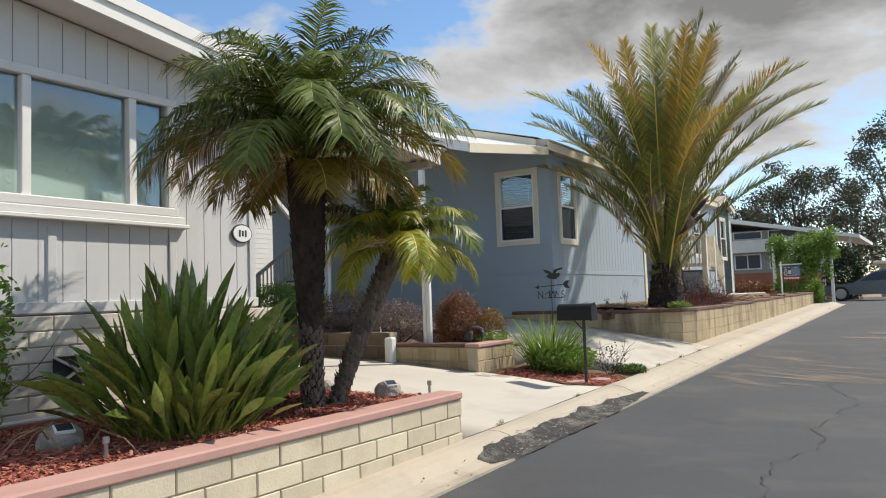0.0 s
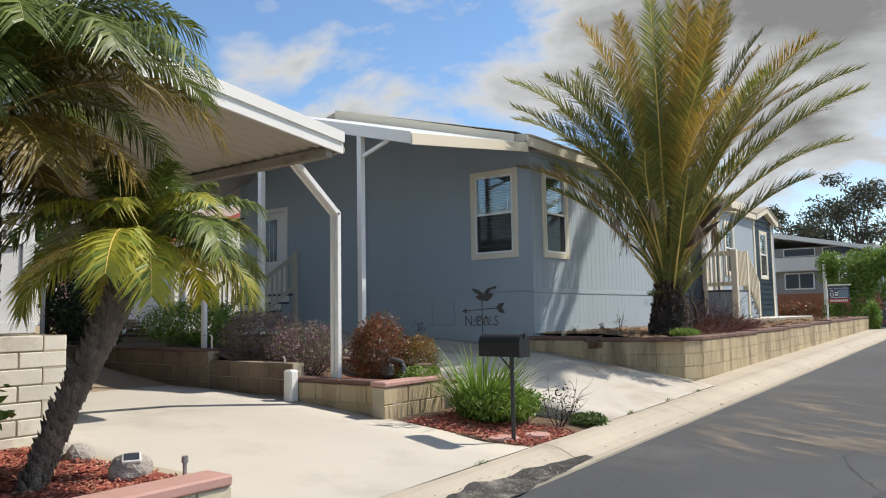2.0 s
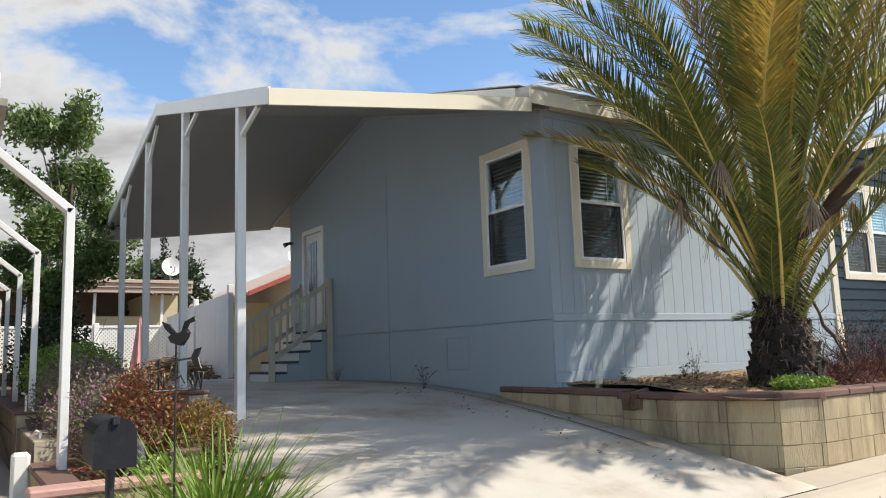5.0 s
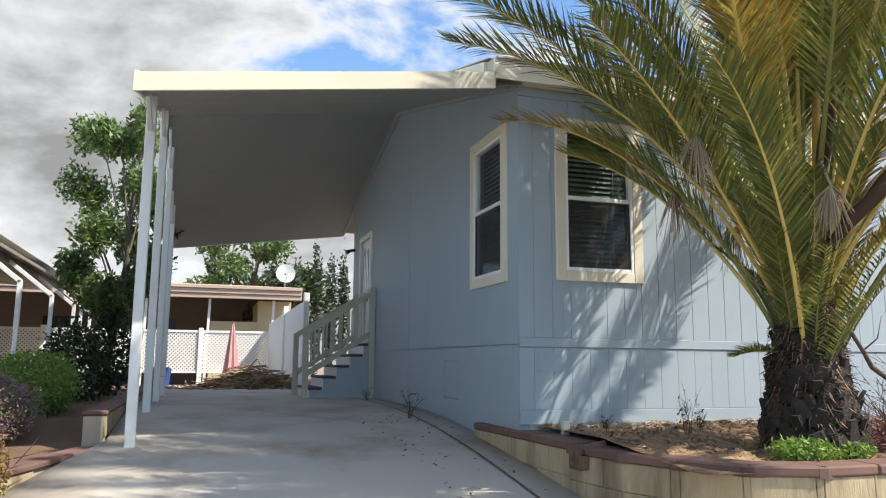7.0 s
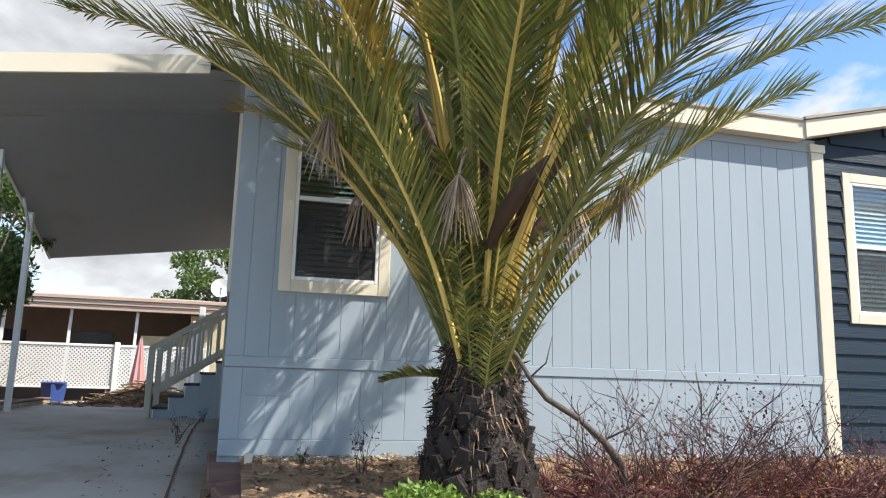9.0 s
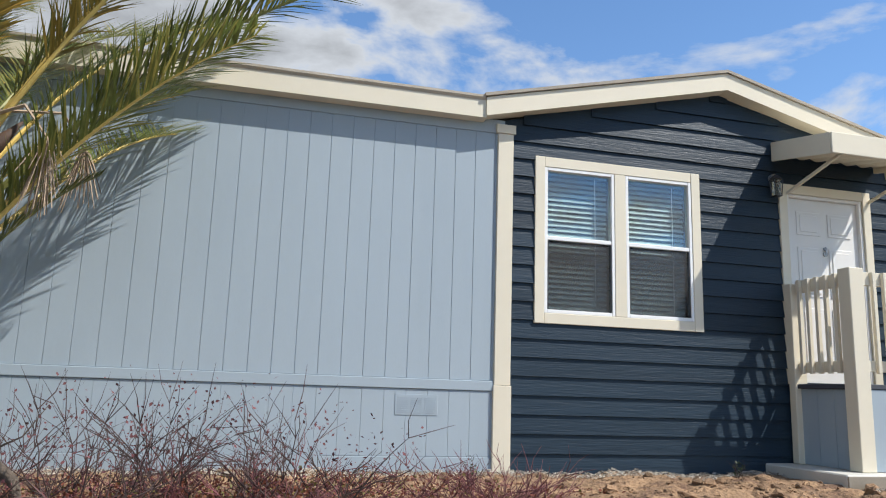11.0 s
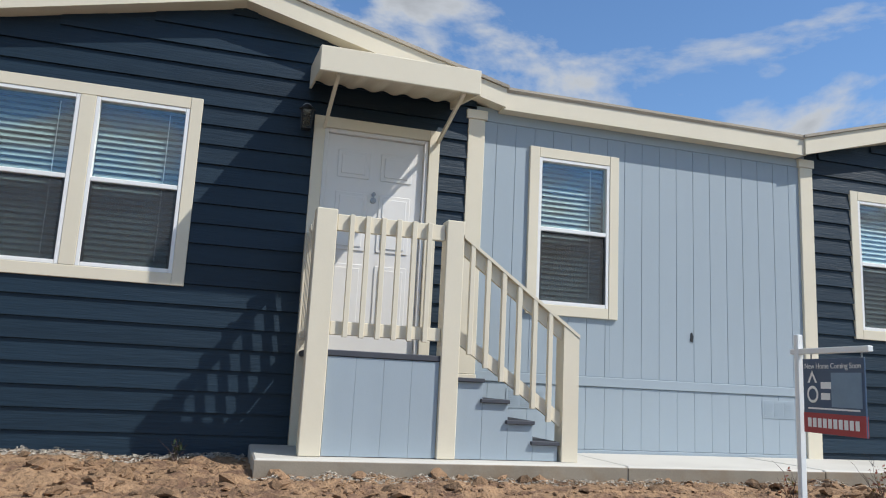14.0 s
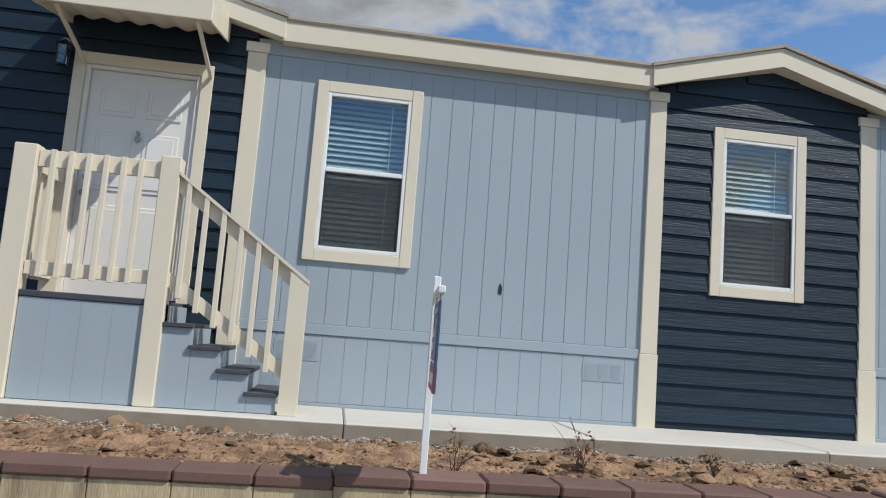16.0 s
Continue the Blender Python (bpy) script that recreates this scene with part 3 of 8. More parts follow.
# rolled kerb, poured in lengths with open joints
profile = [(-2.46, -0.14), (-2.46, -0.084), (-2.58, -0.098), (-2.70, -0.075), (-2.82, -0.022), (-2.91, 0.0), (-3.02, 0.004), (-3.02, -0.14)]
kerb = thing("kerb", "pale weathered concrete rolled kerb and gutter", "kerb", kind="structure")
y = -9.0
while y < 32.5:
    step = 3.05
    s = Shape()
    ys = spread(y + 0.006, y + step - 0.006, 6)
    vs = [(px, yy, lane(yy) + pz + (0.006 * wobble(px, yy, 2.0) if pz > -0.13 else 0)) for yy in ys for px, pz in profile]
    k = len(profile)
    fs = [(i * k + j, i * k + (j + 1) % k, (i + 1) * k + (j + 1) % k, (i + 1) * k + j) for i in range(6) for j in range(k)] + [tuple(range(k)), tuple(6 * k + j for j in range(k))[::-1]]
    s.add(vs, fs)
    part("kerb_length", s, M_KERB, kerb)
    y += step

def slab_sheet(xs, left, right, n, z):
    """A poured sheet between two edges, with sides that go down into the ground."""
    s = Shape()
    vs = []
    for x in xs:
        ya, yb = left(x), right(x)
        ys = spread(ya, yb, n)
        vs += [(x, ya, z(x, ya) - 0.3)] + [(x, y, z(x, y)) for y in ys] + [(x, yb, z(x, yb) - 0.3)]
    k = n + 3
    s.add(vs, [(i * k + j, (i + 1) * k + j, (i + 1) * k + j + 1, i * k + j + 1) for i in range(len(xs) - 1) for j in range(k - 1)])
    return s


def drive_edge(x):
    if x > -4.6:
        return 10.62
    if x > -4.95:
        return 10.62 - 0.50 * (-4.6 - x) / 0.35
    return 10.12 + 0.70 * min((-4.95 - x) / 2.25, 1.0)


single("driveway_neighbour", slab_sheet(spread(-17, -3.03, 28), lambda x: 5.86, lambda x: 9.12, 6, lambda x, y: max(ramp_left(x), lane(y)) * min(max((-3.03 - x) / 1.0, 0.0), 1.0) + (lane(y) + 0.006) * (1 - min(max((-3.03 - x) / 1.0, 0.0), 1.0)) + 0.003 * wobble(x, y, 0.8)), M_DRIVE,
       "smooth pale concrete driveway sloping up under a carport", "driveway", kind="structure", smooth=True)
single("driveway_main", slab_sheet(spread(-19, -3.03, 64), drive_edge, lambda x: 14.42, 8, lambda x, y: ramp_right(x, y) + 0.004 * wobble(x, y, 0.8)), M_DRIVE2,
       "stained pale concrete driveway rising to the carport", "driveway", kind="structure", smooth=True)
joint_line = Shape()
for i in range(24):
    a, b = -4.3 - 0.33 * i, -4.3 - 0.33 * (i + 1)
    ya, yb = 14.02 + 0.02 * wobble(a, 1, 3), 14.02 + 0.02 * wobble(b, 1, 3)
    joint_line.add([(a, ya, ramp_right(a, ya) + 0.009), (b, yb, ramp_right(b, yb) + 0.009), (b, yb + 0.022, ramp_right(b, yb) + 0.009), (a, ya + 0.022, ramp_right(a, ya) + 0.009)], [(0, 1, 2, 3)])
single("driveway_joint", joint_line, M_DARKSOIL, "dark dirt-filled joint in the concrete", "joint", kind="structure")

# ---- block walls ----
blocks = []      # (parent, mesh key, pose, material) placed at the end of the file
MESHES = {}


def chamfered(lx, ly, lz, c, material):
    key = (round(lx, 3), round(ly, 3), round(lz, 3), material.name)
    if key not in MESHES:
        me = Shape().box((0, 0, 0), (lx, abs(ly), lz), c).mesh("block")
        outward(me)
        me.materials.append(material)
        MESHES[key] = me
    return MESHES[key]


def block_wall(name, label, a, b, base, top, course, length, material, cap=None, cap_h=0.06, cap_w=0.30, cap_len=0.43, thick=0.19, ends=0.0, fill=None, seam=0.005, skip=0.0):
    """A wall of laid blocks from a to b (plan points; its outer face on the right hand of a to b), with recessed joints and a cap."""
    a, b = Vector((*a, 0)), Vector((*b, 0))
    d = (b - a).normalized()
    angle = math.degrees(math.atan2(d.y, d.x))
    run = (b - a).length
    wall = thing(name, label, "wall", kind="structure")
    core = Shape()
    n = max(1, int(run / 0.8))
    inward = Vector((-d.y, d.x, 0))
    for i in range(n):
        p, q = a + d * (run * i / n), a + d * (run * (i + 1) / n)
        zb = min(base(p.x, p.y), base(q.x, q.y)) - 0.12
        core.add([(*(v + inward * o).xy, z) for v in (p, q) for o in (0.012, thick - 0.01) for z in (zb, top - 0.004)],
                 [(0, 1, 3, 2), (4, 6, 7, 5), (0, 4, 5, 1), (2, 3, 7, 6), (0, 2, 6, 4), (1, 5, 7, 3)])
    part("mortar_core", core, fill or M_MORTAR, wall)
    row, z = 0, top - course
    lowest = min(base(a.x, a.y), base(b.x, b.y))
    while z + course > lowest + 0.01:
        x = -length / 2 if row % 2 else 0.0
        while x < run - 0.02:
            x0, x1 = max(x, 0.0), min(x + length, run)
            p = a + d * ((x0 + x1) / 2)
            if x1 - x0 > 0.04 and z + course > base(p.x, p.y) + 0.02:
                o = a + d * (x0 + seam)
                out = 0.004 * rng.random()
                m = pose(o.x + d.y * out, o.y - d.x * out, z + seam, 0, 0, angle)
                blocks.append((wall, x1 - x0 - 2 * seam, course - 2 * seam, m, material))
            x += length
        z -= course
        row += 1
    if cap is not None:
        x = skip
        while x < run - 0.02:
            x1 = min(x + cap_len, run)
            if run - x1 < 0.12:
                x1 = run
            s = Shape().box((0, -0.02, 0), (x1 - x - 0.006, cap_w - 0.02, cap_h), 0.012)
            o = a + d * x
            part("cap_brick", s, cap, wall, at=pose(o.x, o.y, top + 0.002 * rng.random(), 0, 0, angle))
            x = x1
    return wall


flat_left = lambda x, y: ramp_left(x)
kerb_base = lambda x, y: lane(y)
drive_base = lambda x, y: ramp_right(x, y)
# neighbour's raised bed
block_wall("bed_wall_front", "pale slump-block garden wall with a pink painted cap", (-3.0, -6.0), (-3.0, 5.78), kerb_base, 0.475, 0.142, 0.385, M_BLOCK_PALE, M_PINK, 0.064, 0.24, 30.0, 0.17, seam=0.004)
block_wall("bed_wall_end", "pale slump-block garden wall end", (-3.18, 5.78), (-5.4, 5.78), flat_left, 0.505, 0.142, 0.385, M_BLOCK_PALE, None, 0.075, 0.24, 1.9, 0.17)
# planter between the driveways
block_wall("middle_planter_wall", "low tan block planter wall with a faded pink cap", (-6.32, 9.17), (-4.75, 9.17), flat_left, 0.66, 0.2, 0.40, M_BLOCK, M_BROWNCAP, 0.05, 0.22, 0.8, 0.17)
block_wall("middle_planter_front", "low tan block planter wall with a pink cap", (-4.75, 9.04), (-4.75, 10.1), lambda x, y: 0.31, 0.66, 0.185, 0.40, M_BLOCK, M_PINK, 0.055, 0.22, 1.1, 0.17)
block_wall("middle_planter_step", "stained block planter wall darkened for shade, one course higher", (-7.95, 9.19), (-6.33, 9.19), flat_left, 0.87, 0.2, 0.40, M_BLOCK_STAIN_SHADE, None)
block_wall("middle_planter_back", "shaded brown block planter wall under the carport", (-18.6, 9.17), (-7.96, 9.17), flat_left, 0.99, 0.2, 0.40, M_BLOCK_STAIN_SHADE, M_BROWNCAP, 0.03, 0.2, 1.2)
block_wall("middle_planter_side", "low tan block edging beside the driveway", (-4.94, 10.1), (-7.2, 10.78), drive_base, 0.80, 0.2, 0.40, M_BLOCK, M_BROWNCAP, 0.05, 0.22, 0.8)
block_wall("middle_planter_side_back", "low grey block edging beside the driveway", (-7.2, 10.80), (-18.6, 10.80), drive_base, 1.12, 0.2, 0.40, M_BLOCK, M_BROWNCAP, 0.04, 0.22, 0.8)
# planter in front of the house
RIM = [(-6.98, 14.30), (-5.02, 14.36), (-4.42, 14.45), (-3.98, 14.62), (-3.62, 14.88), (-3.46, 15.30), (-3.46, 18.5)]
for i, (a, b) in enumerate(zip(RIM, RIM[1:])):
    block_wall("planter_wall", "weathered tan block planter wall with brown brick capping", a, b, drive_base if i < 4 else kerb_base, 0.935 if i else 0.955, 0.2, 0.40, M_BLOCK, M_BROWNCAP, 0.065, 0.28, 0.43 if i > 4 or i < 1 else 0.8, fill=M_BLOCK_JOINT, seam=0.0025, skip=0.2 if i == 1 else 0.0)
for (xa, ya), (xb, yb), (xc, yc) in zip(RIM, RIM[1:], RIM[2:]):
    inward = (Vector((ya - yb, xb - xa)).normalized() + Vector((yb - yc, xc - xb)).normalized()).normalized()
    o = Vector((xb, yb)) + inward * 0.115
    part("cap_corner", Shape().tube([(o.x, o.y, 0.93), (o.x, o.y, 0.990), (o.x, o.y, 0.996)], [0.135, 0.135, 0.125], 14), M_BROWNCAP, bpy.data.objects["planter_wall"])
for ya, yb, zt in ((18.5, 20.9, 0.955), (20.9, 23.3, 0.98), (23.3, 25.7, 1.002), (25.7, 28.9, 1.022), (28.9, 32.4, 1.042)):
    block_wall("planter_wall", "weathered tan block planter wall with brown brick capping", (-3.46, ya), (-3.46, yb), kerb_base, zt, 0.2, 0.40, M_BLOCK, M_BROWNCAP, 0.065, 0.28, 0.40, fill=M_BLOCK_JOINT, seam=0.0025)
block_wall("planter_wall_end", "weathered tan block planter wall end", (-3.46, 32.4), (-8.0, 32.4), kerb_base, 1.042, 0.2, 0.40, M_BLOCK, M_BROWNCAP, 0.065, 0.28, fill=M_BLOCK_JOINT)


part("broken_cap", Shape().box((0, 0, 0), (0.17, 0.2, 0.055), 0.012), M_BROWNCAP, None, "broken brown capping brick slipped into the gap", pose(-4.99, 14.39, 0.925, 8, -14, 5))
bpy.data.objects["broken_cap"]["category"] = "brick"
# Dark lumps added for the shade in the hole below the broken cap.
hole_fill = Shape()
for k in range(26):
    rk = random.Random(k + 40)
    hole_fill.box((-5.03 + 0.2 * rk.random(), 14.335 + 0.02 * rk.random(), 0.80 + 0.11 * rk.random() + 0.02), (-4.99 + 0.2 * rk.random() + 0.03, 14.39, 0.94), 0.006)
single("spilled_soil", hole_fill, M_DARKSOIL, "dark fill standing for the shaded hole where the capping has broken away", "soil", kind="stuff")


def soil_z(x, y):
    rim = 0.955 + 0.0092 * min(max(y - 16.5, 0.0), 13.0)
    return rim + (1.06 - rim) * min(max((-3.75 - x) / 1.1, 0), 1) + (0.034 * wobble(x, y, 1.7) + 0.034 * wobble(x, y, 6.0, 3) + 0.026 * wobble(x, y, 13.0, 9)) * min(1.0, max(0.1, min((-3.70 - x) / 0.5, (y - 14.7) / 0.6)))


single("planter_soil", Shape().grid(spread(-6.1, -3.58, 60), spread(14.55, 32.3, 420), soil_z), M_SOIL, "dry brown loose soil in the raised planter", "soil", kind="structure", smooth=True)
single("bed_soil", Shape().grid(spread(-5.5, -3.1, 16), spread(-6, 5.68, 60), lambda x, y: 0.50 + 0.02 * wobble(x, y, 2)), M_MULCHBED, "dark mulched soil of the raised bed", "soil", kind="structure", smooth=True)
single("middle_soil", Shape().grid(spread(-18.5, -4.85, 48), spread(9.25, 10.75, 8), lambda x, y: (0.62 if x > -6.3 else 0.62 + min((-6.3 - x) * 0.2, 0.40)) + 0.02 * wobble(x, y, 2)), M_DARKSOIL, "dark soil of the planter between the driveways", "soil", kind="structure", smooth=True)
single("verge_soil", Shape().grid(spread(-4.74, -3.02, 10), spread(9.1, 10.72, 10), lambda x, y: 0.17 + 0.15 * min(max((-3.0 - x) / 1.7, 0), 1) + 0.01 * (y - 9) + 0.015 * wobble(x, y, 3)), M_DARKSOIL, "dark soil of the strip round the mailbox", "soil", kind="structure", smooth=True)

# ---- the blue-grey house ----
FX, Y0, Y1, BX, WX = -6.03, 14.38, 31.0, -15.0, -14.0     # front wall, near end, far end, rear eave, rear wall
RIDGE = (FX + BX) / 2
EAVE = 4.30
SLOPE = 0.262


def under(x):
    """Height of the main roof's underside."""
    return EAVE + SLOPE * (min(FX - x, x - BX))


WINDOWS = [("B", 14.762, 15.70), ("D", 20.525, 22.30), ("R", 25.285, 26.225), ("L", 29.005, 29.945)]
WZ0, WZ1 = 2.40, 4.00
front_holes = [(a + 0.07, WZ0 + 0.07, b - 0.07, WZ1 - 0.07) for _, a, b in WINDOWS] + [(23.33, 1.95, 24.30, 3.92)]
end_holes = [(-7.30 + 0.07, WZ0 + 0.07, -6.30 - 0.07, WZ1 - 0.07), (-13.25, 1.95, -12.40, 3.80)]
core = Shape()
for a0, b0, a1, b1 in minus((Y0 + 0.1, 0.85, Y1, 4.32), front_holes):
    core.box((FX - 0.13, a0, b0), (FX - 0.006, a1, b1))
single("wall_front", core, M_WALL, "blue-grey painted house wall", "wall", kind="structure")
gable = Shape()
for a0, b0, a1, b1 in minus((WX, 0.85, FX - 0.021, EAVE), end_holes):
    gable.box((a0, Y0 + 0.021, b0), (a1, Y0 + 0.12, b1))
gable.prism([(WX, EAVE), (FX - 0.021, EAVE), (RIDGE, under(RIDGE)), (WX, under(WX))], 1, Y0 + 0.021, Y0 + 0.12)
single("wall_end", gable, M_WALL, "blue-grey painted gable wall under the carport roof", "wall", kind="structure")
rear = Shape().box((WX, Y0 + 0.121, 0.85), (WX + 0.12, Y1, under(WX)))
rear.box((WX, Y1 - 0.12, 0.85), (FX - 0.14, Y1, EAVE)).prism([(WX, EAVE), (FX, EAVE), (RIDGE, under(RIDGE)), (WX, under(WX))], 1, Y1 - 0.12, Y1 - 0.01)
single("wall_rear", rear, M_WALL, "blue-grey painted house wall at the back", "wall", kind="structure")
single("house_floor", Shape().box((WX + 0.13, Y0 + 0.13, 1.80), (FX - 0.14, Y1 - 0.13, 1.93)), M_DARKINT, "floor inside the house, coloured dark as unlit", "floor", kind="structure")
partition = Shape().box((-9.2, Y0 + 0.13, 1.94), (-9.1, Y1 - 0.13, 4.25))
single("partition_wall", partition, M_DARKINT, "inner wall behind the windows, coloured dim as unlit", "wall", kind="structure")
single("ceiling", Shape().box((WX + 0.13, Y0 + 0.13, 4.26), (FX - 0.14, Y1 - 0.13, 4.29)), M_DARKINT, "flat ceiling inside the house, coloured dim as unlit", "ceiling", kind="structure")

NAVY = [(20.22, 24.74, 22.57, 4.98), (28.44, 30.60, 29.60, 4.70)]        # lap-sided bays: y from, to, apex y and height of the siding
grey_runs = [(Y0, 20.22), (24.74, 28.44), (30.60, Y1)]
siding = thing("front_siding", "blue-grey grooved panel siding with a skirting below", "siding", kind="structure")
for r, (ya, yb) in enumerate(grey_runs):
    s = Shape()
    g = 0.193
    y = ya
    k0 = math.ceil((ya - 14.335) / g)
    edges = [ya] + [14.335 + g * k for k in range(k0, 200) if ya + 0.03 < 14.335 + g * k < yb - 0.03] + [yb]
    for e0, e1 in zip(edges, edges[1:]):
        for a0, b0, a1, b1 in minus((e0 + 0.002, 1.86, e1 - 0.002, 4.18), front_holes):
            s.box((FX - 0.022, a0, b0), (FX, a1, b1), 0.0015)
        for a0, b0, a1, b1 in minus((e0 + 0.0009, 1.20, e1 - 0.0009, 1.765), front_holes):
            s.box((FX - 0.022, a0, b0), (FX + 0.004, a1, b1), 0.0015)
    s.box((FX - 0.022, ya, 4.184), (FX + 0.006, yb, 4.32), 0.003)
    s.box((FX - 0.022, ya, 1.07), (FX + 0.010, yb, 1.196), 0.003)
    part("siding_panel", s, M_WALL, siding)
    part("belt_board", Shape().box((FX - 0.02, ya, 1.77), (FX + 0.016, yb, 1.857), 0.004), M_WALL, siding)

end_siding = thing("end_siding", "blue-grey painted panel siding of the gable wall", "siding", kind="structure")
s = Shape()
for xa, xb in ((WX, -9.90), (-9.888, FX - 0.0235)):
    for a0, b0, a1, b1 in minus((xa, 1.80, xb, EAVE), end_holes):
        s.box((a0, Y0, b0), (a1, Y0 + 0.02, b1))
    for a0, b0, a1, b1 in minus((xa, 0.85, xb, 1.79), end_holes + [(-8.26, 1.21, -7.72, 1.65)]):
        s.box((a0, Y0 - 0.004, b0), (a1, Y0 + 0.02, b1))
s.prism([(WX, EAVE), (FX - 0.0235, EAVE), (RIDGE, under(RIDGE)), (WX, under(WX))], 1, Y0, Y0 + 0.02)
part("siding_panel", s, M_WALL, end_siding)
part("access_panel", Shape().box((-8.252, Y0 - 0.002, 1.218), (-7.728, Y0 + 0.02, 1.642), 0.003), M_WALL, end_siding, "blue-grey access panel")

# cream boards
trim = thing("cream_trim", "cream painted corner boards and fascia of the house", "trim", kind="structure")
for ya, yb in ((20.14, 20.31), (24.65, 24.83), (28.355, 28.53), (30.505, 30.69)):
    part("corner_board", Shape().box((FX - 0.02, ya, 1.05), (FX + 0.032, yb, 1.82), 0.004).box((FX - 0.02, ya + 0.008, 1.822), (FX + 0.028, yb - 0.008, 4.18), 0.004).box((FX - 0.02, ya - 0.012, 4.182), (FX + 0.040, yb + 0.012, 4.27), 0.005), M_CREAM, trim)


def fascia(name, points, x0, x1, h, material, parent):
    """A board of height h whose top follows points in y and z."""
    s = Shape()
    for (ya, za), (yb, zb) in zip(points, points[1:]):
        s.prism([(ya, za - h), (yb, zb - h), (yb, zb), (ya, za)], 0, x0, x1)
    return part(name, s, material, parent)


EX = FX + 0.15
fascia("fascia_board", [(14.08, 4.455), (19.98, 4.455)], EX - 0.025, EX, 0.185, M_CREAM, trim)
fascia("fascia_board", [(24.95, 4.455), (28.34, 4.455)], EX - 0.025, EX, 0.185, M_CREAM, trim)
fascia("fascia_board", [(30.86, 4.455), (31.12, 4.455)], EX - 0.025, EX, 0.185, M_CREAM, trim)
fascia("gable_fascia", [(19.98, 4.465), (22.57, 5.07), (24.97, 4.465)], EX - 0.01, EX + 0.022, 0.18, M_CREAM, trim)
fascia("gable_fascia", [(28.32, 4.455), (29.60, 4.795), (30.88, 4.425)], EX - 0.01, EX + 0.022, 0.18, M_CREAM, trim)
soffit = Shape()
for ya, yb in ((14.1, 20.0), (24.95, 28.33), (30.87, 31.1)):
    soffit.box((FX - 0.02, ya, 4.275), (EX - 0.03, yb, 4.29))
for ya, yb, ap, za in NAVY:
    soffit.prism([(ya - 0.22, 4.30), (ap, za - 0.09), (yb + 0.22, 4.30), (yb + 0.22, 4.315), (ap, za - 0.07), (ya - 0.22, 4.315)], 0, FX - 0.02, EX - 0.012)
part("soffit", soffit, M_CREAM, trim)

roof = thing("roof", "brown shingled low-pitched roof", "roof", kind="structure")
s = Shape()
s.prism([(FX - 0.14, 4.39), (FX - 0.14, 4.525), (RIDGE, 4.485 + SLOPE * (EX - RIDGE)), (BX - 0.15, 4.485), (BX - 0.15, 4.30), (BX - 0.02, 4.335), (RIDGE, under(RIDGE) + 0.02)], 1, Y0 - 0.27, Y1 + 0.12)
for ya, yb in ((Y0 - 0.27, 19.97), (24.97, 28.33), (30.88, Y1 + 0.12)):
    s.prism([(EX + 0.02, 4.462), (EX + 0.02, 4.485), (FX - 0.138, 4.527), (FX - 0.138, 4.39), (FX + 0.02, 4.335), (EX - 0.03, 4.40)], 1, ya, yb)
part("roof_deck", s, M_SHINGLE, roof)
part("rake_board", Shape().prism([(FX - 0.13, 4.385), (FX - 0.13, 4.53), (RIDGE, 4.512 + SLOPE * (EX - RIDGE)), (RIDGE, under(RIDGE) + 0.01)], 1, Y0 - 0.30, Y0 - 0.272), M_CREAM, roof, "cream rake board along the gable")
for ya, yb, ap, za in ((19.96, 24.99, 22.57, 5.07), (28.30, 30.90, 29.60, 4.795)):
    s = Shape()
    z0 = 4.465 if ya < 25 else 4.45
    s.prism([(ya, z0 + 0.004), (ap, za + 0.004), (yb, z0 - 0.0), (yb, z0 + 0.03), (ap, za + 0.034), (ya, z0 + 0.034)], 0, -9.2 if ya < 25 else -7.6, EX + 0.045)
    part("dormer_roof", s, M_SHINGLE, roof, "dark shingled gable roof")
s = Shape()
for k in range(16):
    t = k / 16
    xa = EX + 0.02 - (EX - RIDGE) * t
    za = 4.487 + SLOPE * (EX - RIDGE) * t
    if k == 0:
        continue
    s.box((-0.3, Y0 - 0.26, 0), (0, Y1 + 0.11, 0.012), 0, Matrix.Translation((xa, 0, za)) @ Matrix.Rotation(math.atan(SLOPE), 4, "Y"))
part("shingle_course", s, M_SHINGLE, roof)

# ---- carport of the house ----
CY = 10.98
DROP = 0.44


def port(x, y):
    """Underside of the carport's roof."""
    return under(x) - 0.02 - DROP * (Y0 - y) / (Y0 - CY)


carport = thing("carport", "white metal carport roof on slim posts, pitched like the house", "carport")
s = Shape()
for half in ((EX - 0.02, RIDGE), (RIDGE, BX - 0.15)):
    n = 44
    xs = spread(half[0], half[1], n)
    for i in range(n):
        xa, xb = xs[i], xs[i + 1]
        xm = xa + (xb - xa) * 0.12
        for p, q, d in ((xa, xm, 0.012), (xm, xb, 0.0)):
            vs = [(x, y, port(x, y) - d + t) for t in (0, 0.03) for x, y in ((p, CY), (q, CY), (q, Y0 - 0.005), (p, Y0 - 0.005))]
            s.add(vs, [(0, 1, 2, 3), (4, 5, 6, 7), (0, 1, 5, 4), (2, 3, 7, 6)])
part("roof_pan", s, M_PANEL, carport, "ribbed white metal roof underside, greyed for shade", fix=False)["kind"] = "stuff"
s = Shape()
for half in ((EX - 0.032, RIDGE), (RIDGE, BX - 0.149)):
    vs = [(x, CY - 0.02 + o, port(x, CY) + dz) for x in half for o in (0, 0.03) for dz in (-0.03, 0.14)]
    s.add(vs, [(0, 1, 3, 2), (4, 6, 7, 5), (0, 4, 5, 1), (2, 3, 7, 6), (0, 2, 6, 4), (1, 5, 7, 3)])
part("side_fascia", s, M_ALUM, carport, "white metal fascia")
s = Shape()
